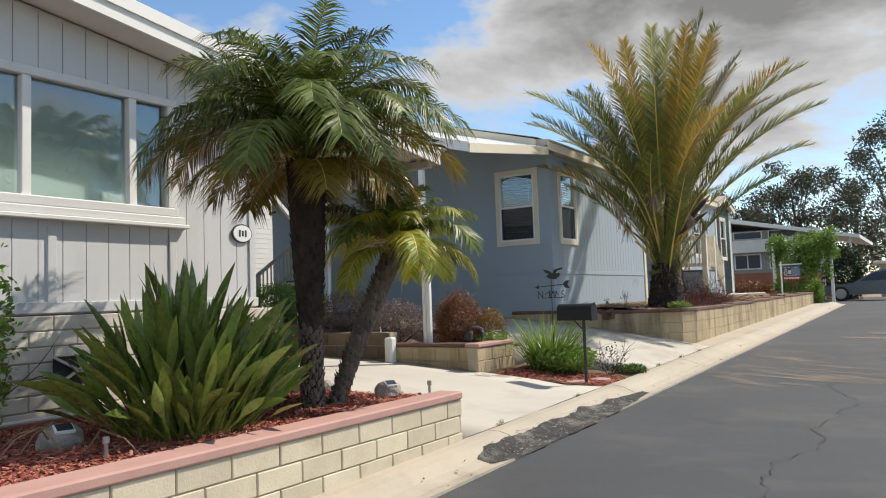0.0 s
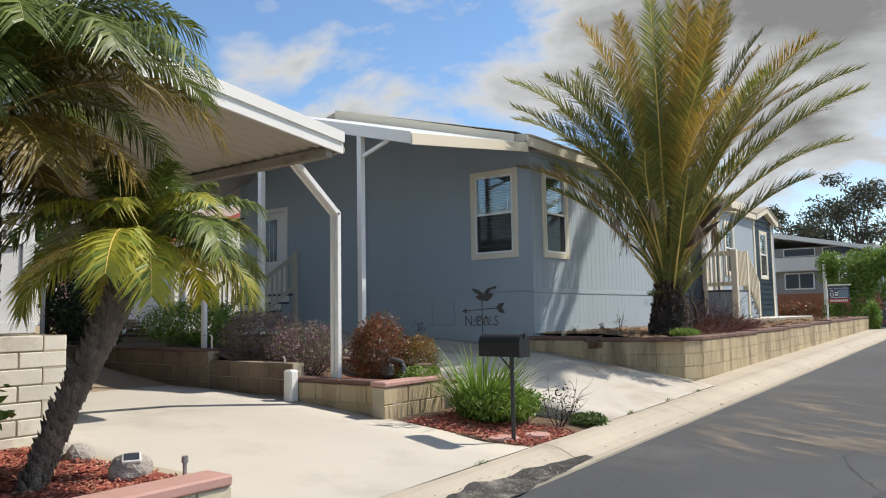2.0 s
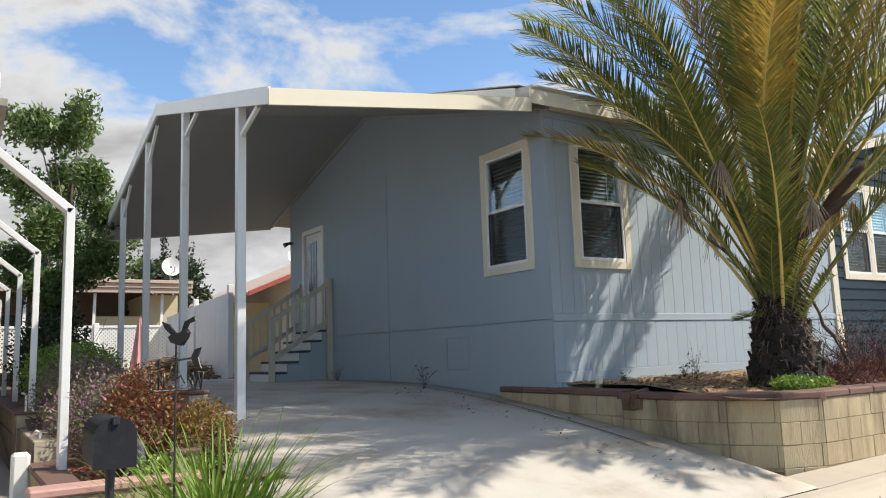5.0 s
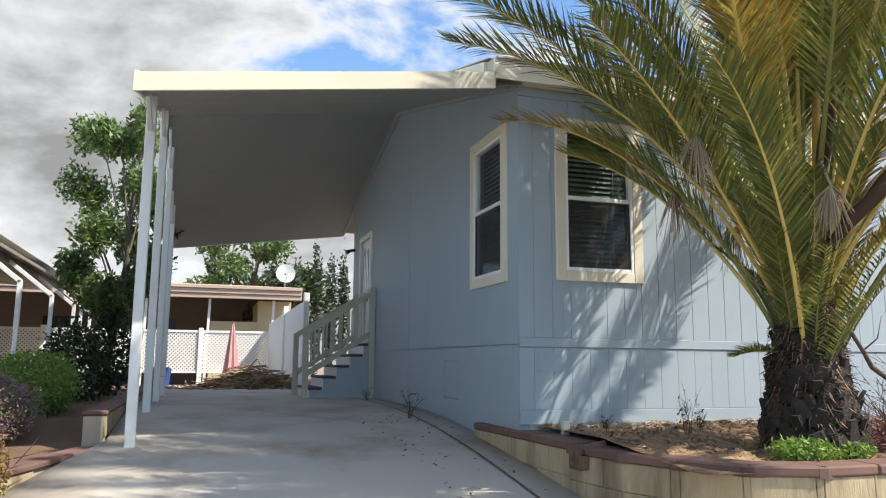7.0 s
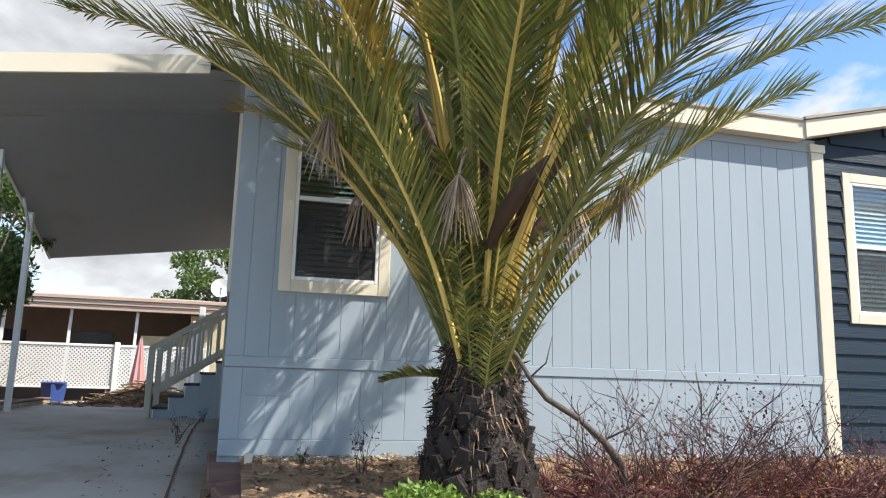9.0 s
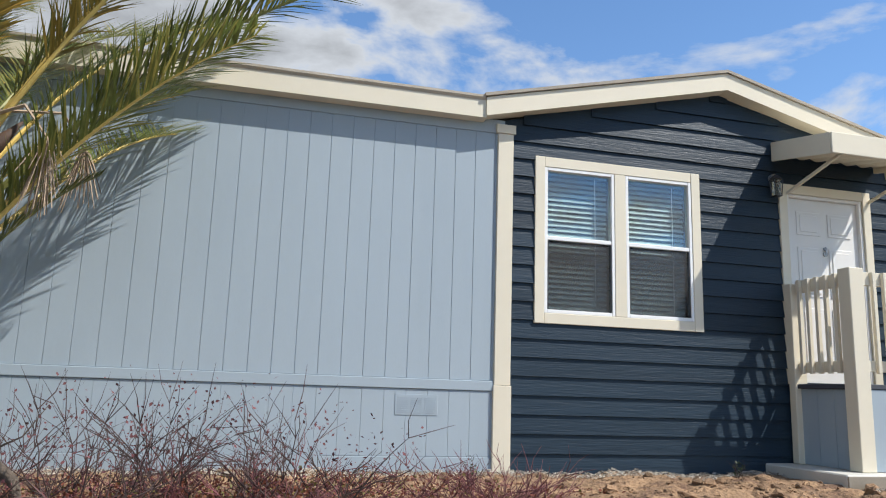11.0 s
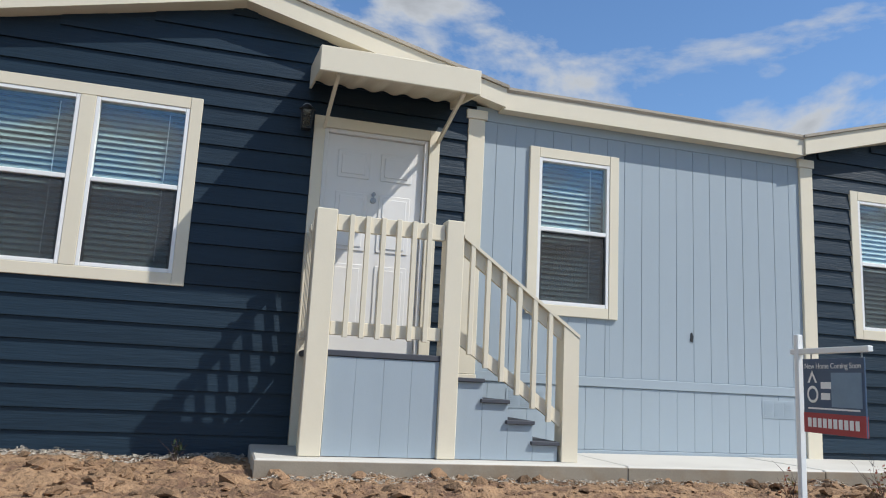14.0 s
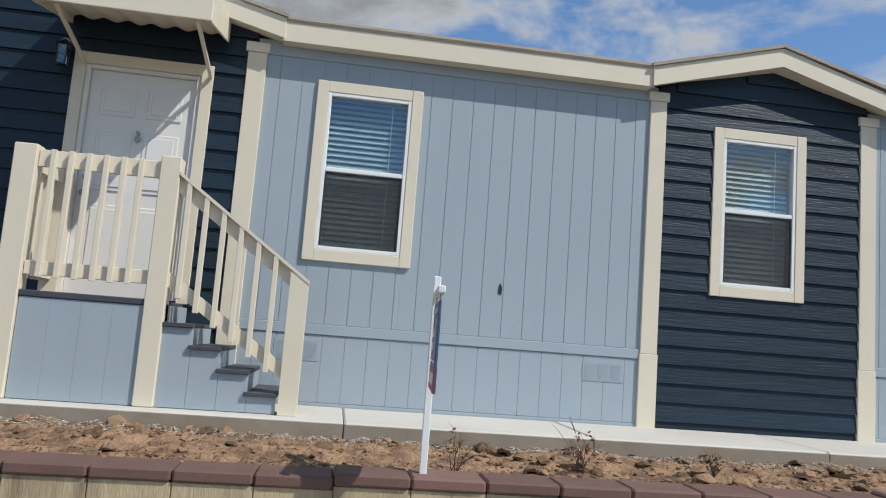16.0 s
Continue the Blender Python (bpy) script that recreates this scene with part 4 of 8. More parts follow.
vs = [(x, y, port(EX, y) + dz) for y in (CY - 0.02, 14.09) for x in (EX - 0.03, EX) for dz in (-0.035, 0.125)]
s.add(vs, [(0, 1, 3, 2), (4, 6, 7, 5), (0, 4, 5, 1), (2, 3, 7, 6), (0, 2, 6, 4), (1, 5, 7, 3)])
part("front_fascia", s, M_CREAM, carport, "cream painted fascia")
s = Shape()
vs = [(x, y, port(BX, y) + dz) for y in (CY - 0.02, 14.38) for x in (BX - 0.17, BX - 0.15) for dz in (-0.05, 0.165)]
s.add(vs, [(0, 1, 3, 2), (4, 6, 7, 5), (0, 4, 5, 1), (2, 3, 7, 6), (0, 2, 6, 4), (1, 5, 7, 3)])
part("rear_fascia", s, M_ALUM, carport)
s = Shape()
for half in ((EX - 0.03, RIDGE), (RIDGE, BX - 0.15)):
    s.add([(x, y, port(x, y) + 0.118) for x in half for y in (CY, Y0 - 0.29)], [(0, 1, 3, 2)])
part("roof_sheet", s, M_ALUM, carport, fix=False)
s = Shape()
for half in ((FX - 0.05, RIDGE), (RIDGE, BX)):
    s.bar((half[0], Y0 - 0.035, port(half[0], Y0) - 0.02), (half[1], Y0 - 0.035, port(half[1], Y0) - 0.02), 0.05, 0.045)
    for i in range(34):
        x = half[0] + (half[1] - half[0]) * (i + 0.5) / 34
        s.tube([(x, Y0 - 0.058, port(x, Y0) - 0.02), (x, Y0 - 0.068, port(x, Y0) - 0.02)], 0.009, 6)
part("wall_hanger", s, M_PANEL, carport, "metal hanger rail with bolt heads")
for x, z in ((-6.93, 0.80), (-9.16, 0.94), (-11.34, 1.0), (-13.28, 1.03)):
    post = part("post", Shape().box((x - 0.045, 11.0 - 0.005, z), (x + 0.045, 11.085, port(x, 11.03) - 0.012), 0.006), M_ALUM, carport, "white square metal post")
    part("foot_plate", Shape().box((x - 0.07, 10.975, z - 0.02), (x + 0.07, 11.11, z + 0.012), 0.003), M_ALUM, post)
    part("brace", Shape().bar((x + 0.03, 11.04, port(x, 11) - 0.33), (x + 0.55, 11.04, port(x + 0.55, 11) - 0.02), 0.04, 0.05, c=0.004), M_ALUM, post)


# ---- windows ----
def window(name, w, label, at, double=False, h=1.60):
    """A single-hung window with cream trim, white frame, glass, a screen on the lower sash and lowered blinds. Local x along the wall, -y outward."""
    win = thing(name, label, "window", kind="structure", at=at)
    t = 0.098
    part("trim_board", Shape().box((0, -0.030, 0), (t, 0.02, h), 0.004), M_CREAM, win)
    part("trim_board", Shape().box((w - t, -0.030, 0), (w, 0.02, h), 0.004), M_CREAM, win)
    part("trim_board", Shape().box((t + 0.001, -0.028, h - t), (w - t - 0.001, 0.02, h), 0.004), M_CREAM, win)
    part("trim_board", Shape().box((t + 0.001, -0.028, 0), (w - t - 0.001, 0.02, t), 0.004), M_CREAM, win)
    bays = [(t, w - t)]
    if double:
        part("trim_board", Shape().box((w / 2 - 0.06, -0.028, t + 0.001), (w / 2 + 0.06, 0.02, h - t - 0.001), 0.004), M_CREAM, win)
        bays = [(t, w / 2 - 0.06), (w / 2 + 0.06, w - t)]
    for x0, x1 in bays:
        z0, z1 = t, h - t
        mid = (z0 + z1) / 2 + 0.01
        fr = Shape()
        fr.box((x0 + 0.001, -0.024, z0 + 0.001), (x0 + 0.032, 0.05, z1 - 0.001), 0.003).box((x1 - 0.032, -0.024, z0 + 0.001), (x1 - 0.001, 0.05, z1 - 0.001), 0.003)
        fr.box((x0 + 0.033, -0.023, z1 - 0.032), (x1 - 0.033, 0.05, z1 - 0.001), 0.003).box((x0 + 0.033, -0.023, z0 + 0.001), (x1 - 0.033, 0.05, z0 + 0.034), 0.003)
        frame_part = part("window_frame", fr, M_VINYL, win, "white vinyl frame")
        part("meeting_rail", Shape().box((x0 + 0.033, -0.020, mid - 0.019), (x1 - 0.033, 0.045, mid + 0.019), 0.004), M_VINYL, frame_part)
        for nm, a, b, d in (("pane", mid + 0.02, z1 - 0.033, 0.012), ("pane", z0 + 0.035, mid - 0.02, 0.028)):
            pane = part(nm, Shape().box((x0 + 0.034, d, a), (x1 - 0.034, d + 0.005, b)), M_GLASS, win)
            pane.visible_shadow = False
        sc = part("insect_screen", Shape().box((x0 + 0.034, -0.006, z0 + 0.036), (x1 - 0.034, -0.005, mid - 0.021)), M_SCREEN, win, "dark insect screen")
        sash = Shape()
        for a, b in (((x0 + 0.034, z0 + 0.036), (x0 + 0.048, mid - 0.021)), ((x1 - 0.048, z0 + 0.036), (x1 - 0.034, mid - 0.021))):
            sash.box((a[0], -0.012, a[1]), (b[0], 0.0, b[1]))
        part("screen_bar", sash, M_BLACK, win)
        bl = Shape()
        z = z1 - 0.05
        while z > z0 + 0.05:
            bl.add([(x0 + 0.03, 0.085, z), (x1 - 0.03, 0.085, z), (x1 - 0.03, 0.110, z + 0.033), (x0 + 0.03, 0.110, z + 0.033)], [(0, 1, 2, 3)])
            z -= 0.050
        part("blind", bl, M_BLIND, win, "lowered pale slatted blind", fix=False)
        part("blind_cord", Shape().tube([(x1 - 0.16, 0.078, z1 - 0.05), (x1 - 0.16, 0.078, z0 + 0.09)], 0.003, 5), M_VINYL, win)
    return win


for i, (key, a, b) in enumerate(WINDOWS):
    window("window_%d" % (i + 1), b - a, "white double window in cream trim with blinds lowered" if key == "D" else "white single-hung window in cream trim with a lowered blind", pose(FX, a, WZ0, 0, 0, 90), key == "D")
window("window_5", 1.0, "white single-hung window in cream trim on the gable wall", pose(-7.30, Y0, WZ0))

# ---- lap siding, board by board (the two navy bays) ----
LAP = 0.1705
navy_wall = thing("navy_siding", "dark navy wood-grained lap siding", "siding", kind="structure")


def lap_boards():
    for ya, yb, ap, za in NAVY:
        rise = (za - 4.42) / (ap - ya)
        z = 1.055
        while z < za - 0.02:
            top = z + LAP + 0.012
            y0, y1 = ya, yb
            if top > 4.42:
                y0, y1 = ap - (za - top) / rise - 0.05, ap + (za - top) / rise + 0.05
                y0, y1 = max(y0, ya), min(y1, yb)
                if y1 - y0 < 0.15:
                    y0, y1 = ap - 0.1, ap + 0.1
            for a0, b0, a1, b1 in minus((y0, z + 0.007, y1, min(top - 0.012, za + 0.02)), front_holes):
                if b1 - b0 < 0.02:
                    continue
                s = Shape()
                t0 = 0.019 * (1 - (b0 - z) / LAP)
                t1 = 0.019 * (1 - (b1 - z) / LAP)
                s.add([(FX - 0.02, a0, b0), (FX + t0 + 0.004, a0, b0), (FX + t1 + 0.002, a0, b1), (FX - 0.02, a0, b1),
                       (FX - 0.02, a1, b0), (FX + t0 + 0.004, a1, b0), (FX + t1 + 0.002, a1, b1), (FX - 0.02, a1, b1)],
                      [(0, 1, 2, 3), (4, 7, 6, 5), (0, 4, 5, 1), (1, 5, 6, 2), (2, 6, 7, 3), (3, 7, 4, 0)])
                part("board", s, M_NAVY, navy_wall)
            z += LAP


s = Shape()
for ya, yb, ap, za in NAVY:
    s.prism([(ya, 4.32), (yb, 4.32), (ap, za + 0.03)], 0, FX - 0.13, FX - 0.003)
    for a0, b0, a1, b1 in minus((ya, 1.05, yb, 4.319), front_holes):
        s.box((FX - 0.0059, a0, b0), (FX - 0.003, a1, b1))
part("gable_backing", s, M_NAVY, navy_wall)
lap_boards()

# ---- vents ----
def vent(y, z, x=FX + 0.004):
    v = thing("vent", "blue-grey painted louvred foundation vent", "vent", "foundation vents", at=pose(x, y, z, 0, 0, 90))
    part("plate", Shape().box((0, -0.005, 0), (0.38, 0.0, 0.175), 0.001), M_WALL, v)
    for k in range(3):
        for j in range(8):
            s = Shape().box((0.02 + 0.12 * k, -0.0075, 0.018 + 0.018 * j), (0.12 + 0.12 * k, -0.0052, 0.028 + 0.018 * j))
            part("louvre", s, M_WALL, v)


for y in (14.56, 19.26, 25.13, 27.84):
    vent(y, 1.545)

# ---- concrete walk and porch ----
walk_slabs = thing("porch_walk", "pale poured concrete walk along the house", "walk", kind="structure")
for ya, yb, zt in ((22.93, 25.75, 1.17), (25.758, 27.60, 1.168), (27.608, 29.5, 1.17), (29.508, 31.2, 1.168)):
    slab = part("slab", Shape().box((FX + 0.012, ya, 0.98), (-4.975, yb, zt), 0.012), M_SLAB, walk_slabs)
    part("soiled_edge", Shape().box((-4.974, ya, 0.98), (-4.96, yb, zt - 0.012), 0.004), M_SLABEDGE, slab, "soil-stained concrete edge")

PX, PW = -5.13, 0.145       # front face of the porch posts
porch = thing("porch", "cream wooden porch and stairs with blue-grey panelled sides", "porch")
DECK = 1.935
part("deck", Shape().box((FX + 0.035, 23.26, DECK - 0.045), (PX - 0.02, 24.36, DECK), 0.006), M_TREAD, porch, "dark grey deck boards")
s = Shape()
for k in range(4):
    a = 23.40 + 0.213 * k
    part("front_panel", Shape().box((PX - 0.05, a + 0.0006, 1.175), (PX - 0.03, a + 0.2124, DECK - 0.048), 0.001), M_WALL, porch, "blue-grey grooved panel")
s = Shape()
for k in range(3):
    a = FX + 0.12 + 0.215 * k
    part("side_panel", Shape().box((a + 0.002, 23.30, 1.175), (a + 0.213, 23.32, DECK - 0.048), 0.001), M_WALL, porch, "blue-grey grooved panel")
posts = ((23.235, 2.985), (24.255, 2.995))
for y, z in posts:
    part("post", Shape().box((PX - PW, y, 1.172), (PX, y + PW + (0.015 if y < 24 else 0), z), 0.006), M_CREAM, porch, "cream square post")
part("post", Shape().prism([(25.27, 1.172), (25.405, 1.172), (25.405, 2.14), (25.27, 2.235)], 0, PX - PW, PX), M_CREAM, porch, "cream post with a slanted top")
part("post", Shape().box((FX + 0.036, 23.235, 1.172), (FX + 0.036 + 0.09, 23.235 + PW, 2.93), 0.006), M_CREAM, porch, "cream square post")
# front rail and its balusters
for z0, z1 in ((2.83, 2.955), (2.045, 2.145)):
    part("rail", Shape().box((PX - 0.075, 23.40, z0), (PX - 0.037, 24.25, z1), 0.004), M_CREAM, porch)
    part("rail", Shape().box((FX + 0.13, 23.29, z0), (PX - PW - 0.002, 23.328, z1), 0.004), M_CREAM, porch)
for k in range(6):
    y = 23.49 + 0.122 * k
    part("baluster", Shape().box((PX - 0.036, y, 2.03), (PX + 0.002, y + 0.038, 2.955), 0.003), M_CREAM, porch)
for k in range(5):
    x = FX + 0.19 + 0.118 * k
    part("baluster", Shape().box((x, 23.251, 2.03), (x + 0.038, 23.289, 2.955), 0.003), M_CREAM, porch)
# stairs
run, rise = 0.2125, (DECK - 1.17) / 5
s = Shape()
for k in range(1, 5):
    y0 = 24.40 + run * (k - 1)
    z = DECK - rise * k
    part("tread", Shape().box((FX + 0.06, y0 - 0.02, z - 0.03), (PX - 0.005, y0 + run + 0.005, z), 0.004), M_TREAD, porch, "dark grey stair tread")
    part("stair_side", Shape().box((PX - 0.055, y0, 1.175), (PX - 0.035, y0 + run - 0.002, z - 0.032), 0.001), M_WALL, porch, "blue-grey stepped panel")
    part("riser", Shape().box((FX + 0.06, y0 - 0.018, z), (PX - 0.06, y0, z + rise - 0.03)), M_WALL, porch)
for (za, zb), h in (((2.80, 2.175), 0.12), ((2.09, 1.49), 0.11)):
    part("stair_rail", Shape().prism([(24.40, za - h / 2), (25.27, zb - h / 2), (25.27, zb + h / 2), (24.40, za + h / 2)], 0, PX - 0.075, PX - 0.037), M_CREAM, porch)
part("hand_rail", Shape().prism([(24.40, 2.862), (25.41, 2.137), (25.41, 2.165), (24.40, 2.89)], 0, PX - 0.13, PX + 0.005), M_CREAM, porch)
for k in range(6):
    y = 24.46 + 0.135 * k
    z = 2.80 - 0.718 * (y - 24.40)
    part("baluster", Shape().box((PX - 0.036, y, z - 0.80), (PX + 0.002, y + 0.038, z + 0.055), 0.003), M_CREAM, porch)

# front door
door = thing("front_door", "closed white six-panel front door in a cream surround", "door", at=pose(FX, 23.24, DECK, 0, 0, 90))
DW, DH = 1.15, 2.07
part("surround", Shape().box((0, -0.034, 0.0), (0.098, 0.02, DH), 0.004), M_CREAM, door)
part("surround", Shape().box((DW - 0.098, -0.034, 0.0), (DW, 0.02, DH), 0.004), M_CREAM, door)
part("surround", Shape().box((0.099, -0.032, DH - 0.098), (DW - 0.099, 0.02, DH), 0.004), M_CREAM, door)
jamb = Shape().box((0.10, -0.012, 0.02), (0.135, 0.08, DH - 0.10), 0.003).box((DW - 0.135, -0.012, 0.02), (DW - 0.10, 0.08, DH - 0.10), 0.003).box((0.136, -0.012, DH - 0.132), (DW - 0.136, 0.08, DH - 0.10), 0.003)
part("jamb", jamb, M_DOOR, door)
leaf = part("leaf", Shape().box((0.137, 0.03, 0.02), (DW - 0.137, 0.072, DH - 0.134), 0.003), M_DOOR, door)
lw = (DW - 0.274)
for c0 in (0.137 + 0.10, 0.137 + lw / 2 + 0.05):
    for z0, z1 in ((0.20, 0.78), (0.90, 1.42), (1.55, 1.80)):
        pw = lw / 2 - 0.15
        s = Shape().box((c0, 0.020, z0), (c0 + pw, 0.029, z1), 0.009)
        s2 = Shape().box((c0 + 0.035, 0.012, z0 + 0.035), (c0 + pw - 0.035, 0.0195, z1 - 0.035), 0.007)
        part("raised_panel", s, M_DOOR, leaf)
        part("raised_panel", s2, M_DOOR, leaf)
part("knocker", Shape().tube([(DW / 2, 0.028, 1.42), (DW / 2, 0.006, 1.42)], 0.018, 10).tube([(DW / 2, 0.028, 1.365), (DW / 2, 0.008, 1.365)], 0.026, 10).tube([(DW / 2, 0.010, 1.355), (DW / 2, 0.010, 1.44)], 0.008, 8), M_STEEL, leaf, "small steel knocker")
part("door_knob", Shape().tube([(0.20, 0.028, 0.86), (0.20, 0.0, 0.86), (0.20, -0.025, 0.86)], [0.014, 0.012, 0.028], 12), M_STEEL, leaf, "round steel knob")
part("deadbolt", Shape().tube([(0.20, 0.028, 1.0), (0.20, 0.008, 1.0)], 0.026, 12), M_STEEL, leaf)

# canopy over the door
canopy = thing("door_canopy", "cream metal canopy with a corrugated underside over the door", "canopy")
CX = -5.17
za, zw = 4.14, 4.30
s = Shape()
n = 26
ys = spread(23.19, 24.47, n * 2)
vs = []
for i, y in enumerate(ys):
    d = 0.014 * math.sin(2 * math.pi * i / 8)
    vs += [(CX, y, za + d), (FX + 0.03, y, zw + d), (CX, y, za + 0.006 + d), (FX + 0.03, y, zw + 0.006 + d)]
s.add(vs, [(4 * i, 4 * i + 1, 4 * i + 5, 4 * i + 4) for i in range(n * 2)] + [(4 * i + 2, 4 * i + 3, 4 * i + 7, 4 * i + 6) for i in range(n * 2)])
part("canopy_sheet", s, M_CREAM, canopy, "corrugated cream sheet", fix=False)
part("front_board", Shape().box((CX - 0.01, 23.17, 4.075), (CX + 0.012, 24.49, 4.285), 0.006), M_CREAM, canopy)
for y in (23.17, 24.468):
    part("side_board", Shape().prism([(CX - 0.011, 4.075), (CX - 0.011, 4.285), (FX + 0.03, 4.44), (FX + 0.03, 4.235)], 1, y, y + 0.02), M_CREAM, canopy)
part("top_sheet", Shape().add([(CX, 23.18, 4.275), (CX, 24.48, 4.275), (FX + 0.03, 24.48, 4.425), (FX + 0.03, 23.18, 4.425)], [(0, 1, 2, 3)]), M_CREAM, canopy, fix=False)
for y in (23.33, 24.37):
    part("strut", Shape().bar((FX + 0.04, y, 3.90), (CX - 0.06, y, 4.10), 0.03, 0.03, c=0.003), M_CREAM, canopy)
lamp = thing("wall_lamp", "small dark lantern with clear glass beside the door", "lamp", at=pose(FX + 0.02, 23.165, 3.95, 0, 0, 90))
part("lamp_base", Shape().tube([(0, 0, 0.09), (0, -0.05, 0.09)], 0.045, 12), M_STEEL, lamp)
lantern = Shape()
for sx in (-1, 1):
    for sy in (-1, 1):
        lantern.bar((0.048 * sx, -0.07 + 0.042 * sy, 0.07), (0.036 * sx, -0.07 + 0.032 * sy, -0.10), 0.010, 0.010)
part("lantern_frame", lantern, M_BLACK, lamp)
part("lantern_floor", Shape().box((-0.042, -0.108, -0.112), (0.042, -0.032, -0.10), 0.003), M_BLACK, lamp)
part("lamp_glass", Shape().box((-0.032, -0.098, -0.095), (0.032, -0.042, 0.065)), M_GLASS, lamp)
part("lamp_cap", Shape().tube([(0, -0.07, 0.07), (0, -0.07, 0.115)], [0.075, 0.02], 4), M_BLACK, lamp)

# ---- side stairs under the carport ----
side = thing("side_stairs", "beige wooden side stairs with a railing and blue-grey side", "stairs")
SX0, SX1 = -13.35, -12.05
base_z, top_z = 1.03, 1.93
n = 5
for k in range(n):
    y0 = 13.30 + 0.22 * k
    z = base_z + (top_z - base_z) * (k + 1) / n
    part("tread", Shape().box((SX0, y0, z - 0.04), (SX1, Y0 - 0.006 if k == n - 1 else y0 + 0.235, z), 0.005), M_TREAD, side, "dark stair tread")
    part("riser", Shape().box((SX0 + 0.02, y0 + 0.012, base_z), (SX1 - 0.045, y0 + 0.03, z - 0.041)), M_OFFWHITE, side)
s = Shape()
for k in range(n):
    y0 = 13.30 + 0.22 * k
    s.box((SX1 - 0.04, y0 + 0.032, base_z), (SX1 - 0.02, min(y0 + 0.251, Y0 - 0.006), base_z + (top_z - base_z) * (k + 1) / n - 0.042))
part("stair_side", s, M_WALL, side, "blue-grey side panel")
for x in (SX0 - 0.05, SX1 - 0.012):
    part("post", Shape().box((x, 13.20, base_z - 0.03), (x + 0.09, 13.29, 2.08), 0.006), M_STONEWASH, side)
    part("post", Shape().box((x, 14.28, base_z - 0.03), (x + 0.09, Y0 - 0.006, 2.86), 0.006), M_STONEWASH, side)
    for za in (2.05, 1.38):
        part("rail", Shape().prism([(13.20, za - 0.05), (14.37, za + 0.70), (14.37, za + 0.80), (13.20, za + 0.06)], 0, x + 0.025, x + 0.06), M_STONEWASH, side)
    for k in range(7):
        y = 13.36 + 0.135 * k
        part("baluster", Shape().box((x + 0.061, y, 1.40 + 0.64 * (y - 13.2)), (x + 0.09, y + 0.035, 2.05 + 0.66 * (y - 13.2)), 0.003), M_STONEWASH, side)
sd = thing("side_door", "white side door with tall glass lights", "door", at=pose(-13.33, Y0, 1.94))
part("surround", Shape().box((0, -0.03, 0), (0.09, 0.02, 1.95), 0.004).box((0.92, -0.03, 0), (1.01, 0.02, 1.95), 0.004).box((0.091, -0.03, 1.86), (0.919, 0.02, 1.95), 0.004), M_OFFWHITE, sd)
part("leaf", Shape().box((0.092, 0.02, 0.01), (0.918, 0.06, 1.858), 0.003), M_DOOR, sd)
for k in range(3):
    part("pane", Shape().box((0.25 + 0.13 * k, 0.012, 0.75), (0.35 + 0.13 * k, 0.019, 1.7)), M_SOLAR, sd)
single("spotlight", Shape().tube([(-13.88, Y0, 3.76), (-13.88, Y0 - 0.10, 3.74), (-13.88, Y0 - 0.18, 3.70)], [0.03, 0.03, 0.05], 10), M_BLACK, "small black spotlight on the gable wall", "lamp")

# ---- neighbour's house and carport ----
NX, NY = -5.5, 5.80          # front wall, right-hand corner


def nroof(y):
    """Underside of the neighbour's long low roof, which runs on over the carport."""
    return 3.19 + 0.118 * (8.81 - y) if y > -2.0 else 3.19 + 0.118 * 10.81 + 0.118 * (y + 2.0)


nb_holes = [(0.6, 2.24, 4.74, 3.26)]
s = Shape()
for a0, b0, a1, b1 in minus((-8.0, 1.32, NY, 3.60), nb_holes):
    s.box((NX - 0.13, a0, b0), (NX - 0.02, a1, b1))
s.prism([(-8.0, 3.60), (NY, 3.60), (NY, nroof(NY)), (-2.0, nroof(-2.0)), (-8.0, nroof(-8.0))], 0, NX - 0.13, NX - 0.02)
s.box((-15.0, NY - 0.12, 1.32), (NX - 0.131, NY - 0.01, nroof(NY)))
s.box((-15.0, -8.0, 1.32), (NX - 0.131, -7.9, nroof(-8))).box((-15.0, -7.9, 1.32), (-14.9, NY - 0.13, 3.6))
single("wall_neighbour", s, M_NBWALL, "pale grey panelled wall of the neighbouring house", "wall", kind="structure")
nbs = thing("neighbour_siding", "pale grey vertical panel siding with battens", "siding", kind="structure")
s = Shape()
g = 0.205
y = -7.99
while y < NY - 0.02:
    y1 = min(y + g, NY)
    for a0, b0, a1, b1 in minus((y + 0.003, 1.33, y1 - 0.003, nroof(y1) - 0.005), nb_holes):
        s.box((NX - 0.021, a0, b0), (NX, a1, b1), 0.0015)
    y = y1
part("siding_panel", s, M_NBWALL, nbs)
for y in (0.62, 3.56, 4.72, 5.70):
    part("batten", Shape().box((NX - 0.01, y, 1.34), (NX + 0.018, y + 0.075, 2.03 if y < 5.6 else nroof(y + 0.08) - 0.02), 0.004), M_NBWALL, nbs)
part("belt_board", Shape().box((NX - 0.01, -7.9, 1.33), (NX + 0.02, NY + 0.01, 1.42), 0.004), M_NBWALL, nbs)
nw = thing("window_6", "wide white-framed picture window with a deep sill", "window", kind="structure")
for a, b in (((NX - 0.02, 0.50, 2.19), (NX + 0.05, 4.80, 2.27)), ((NX - 0.02, 0.50, 3.235), (NX + 0.03, 4.80, 3.31)), ((NX - 0.02, 0.50, 2.271), (NX + 0.03, 0.60, 3.234)), ((NX - 0.02, 4.70, 2.271), (NX + 0.03, 4.80, 3.234))):
    part("window_frame", Shape().box(a, b, 0.008), M_NBTRIM, nw)
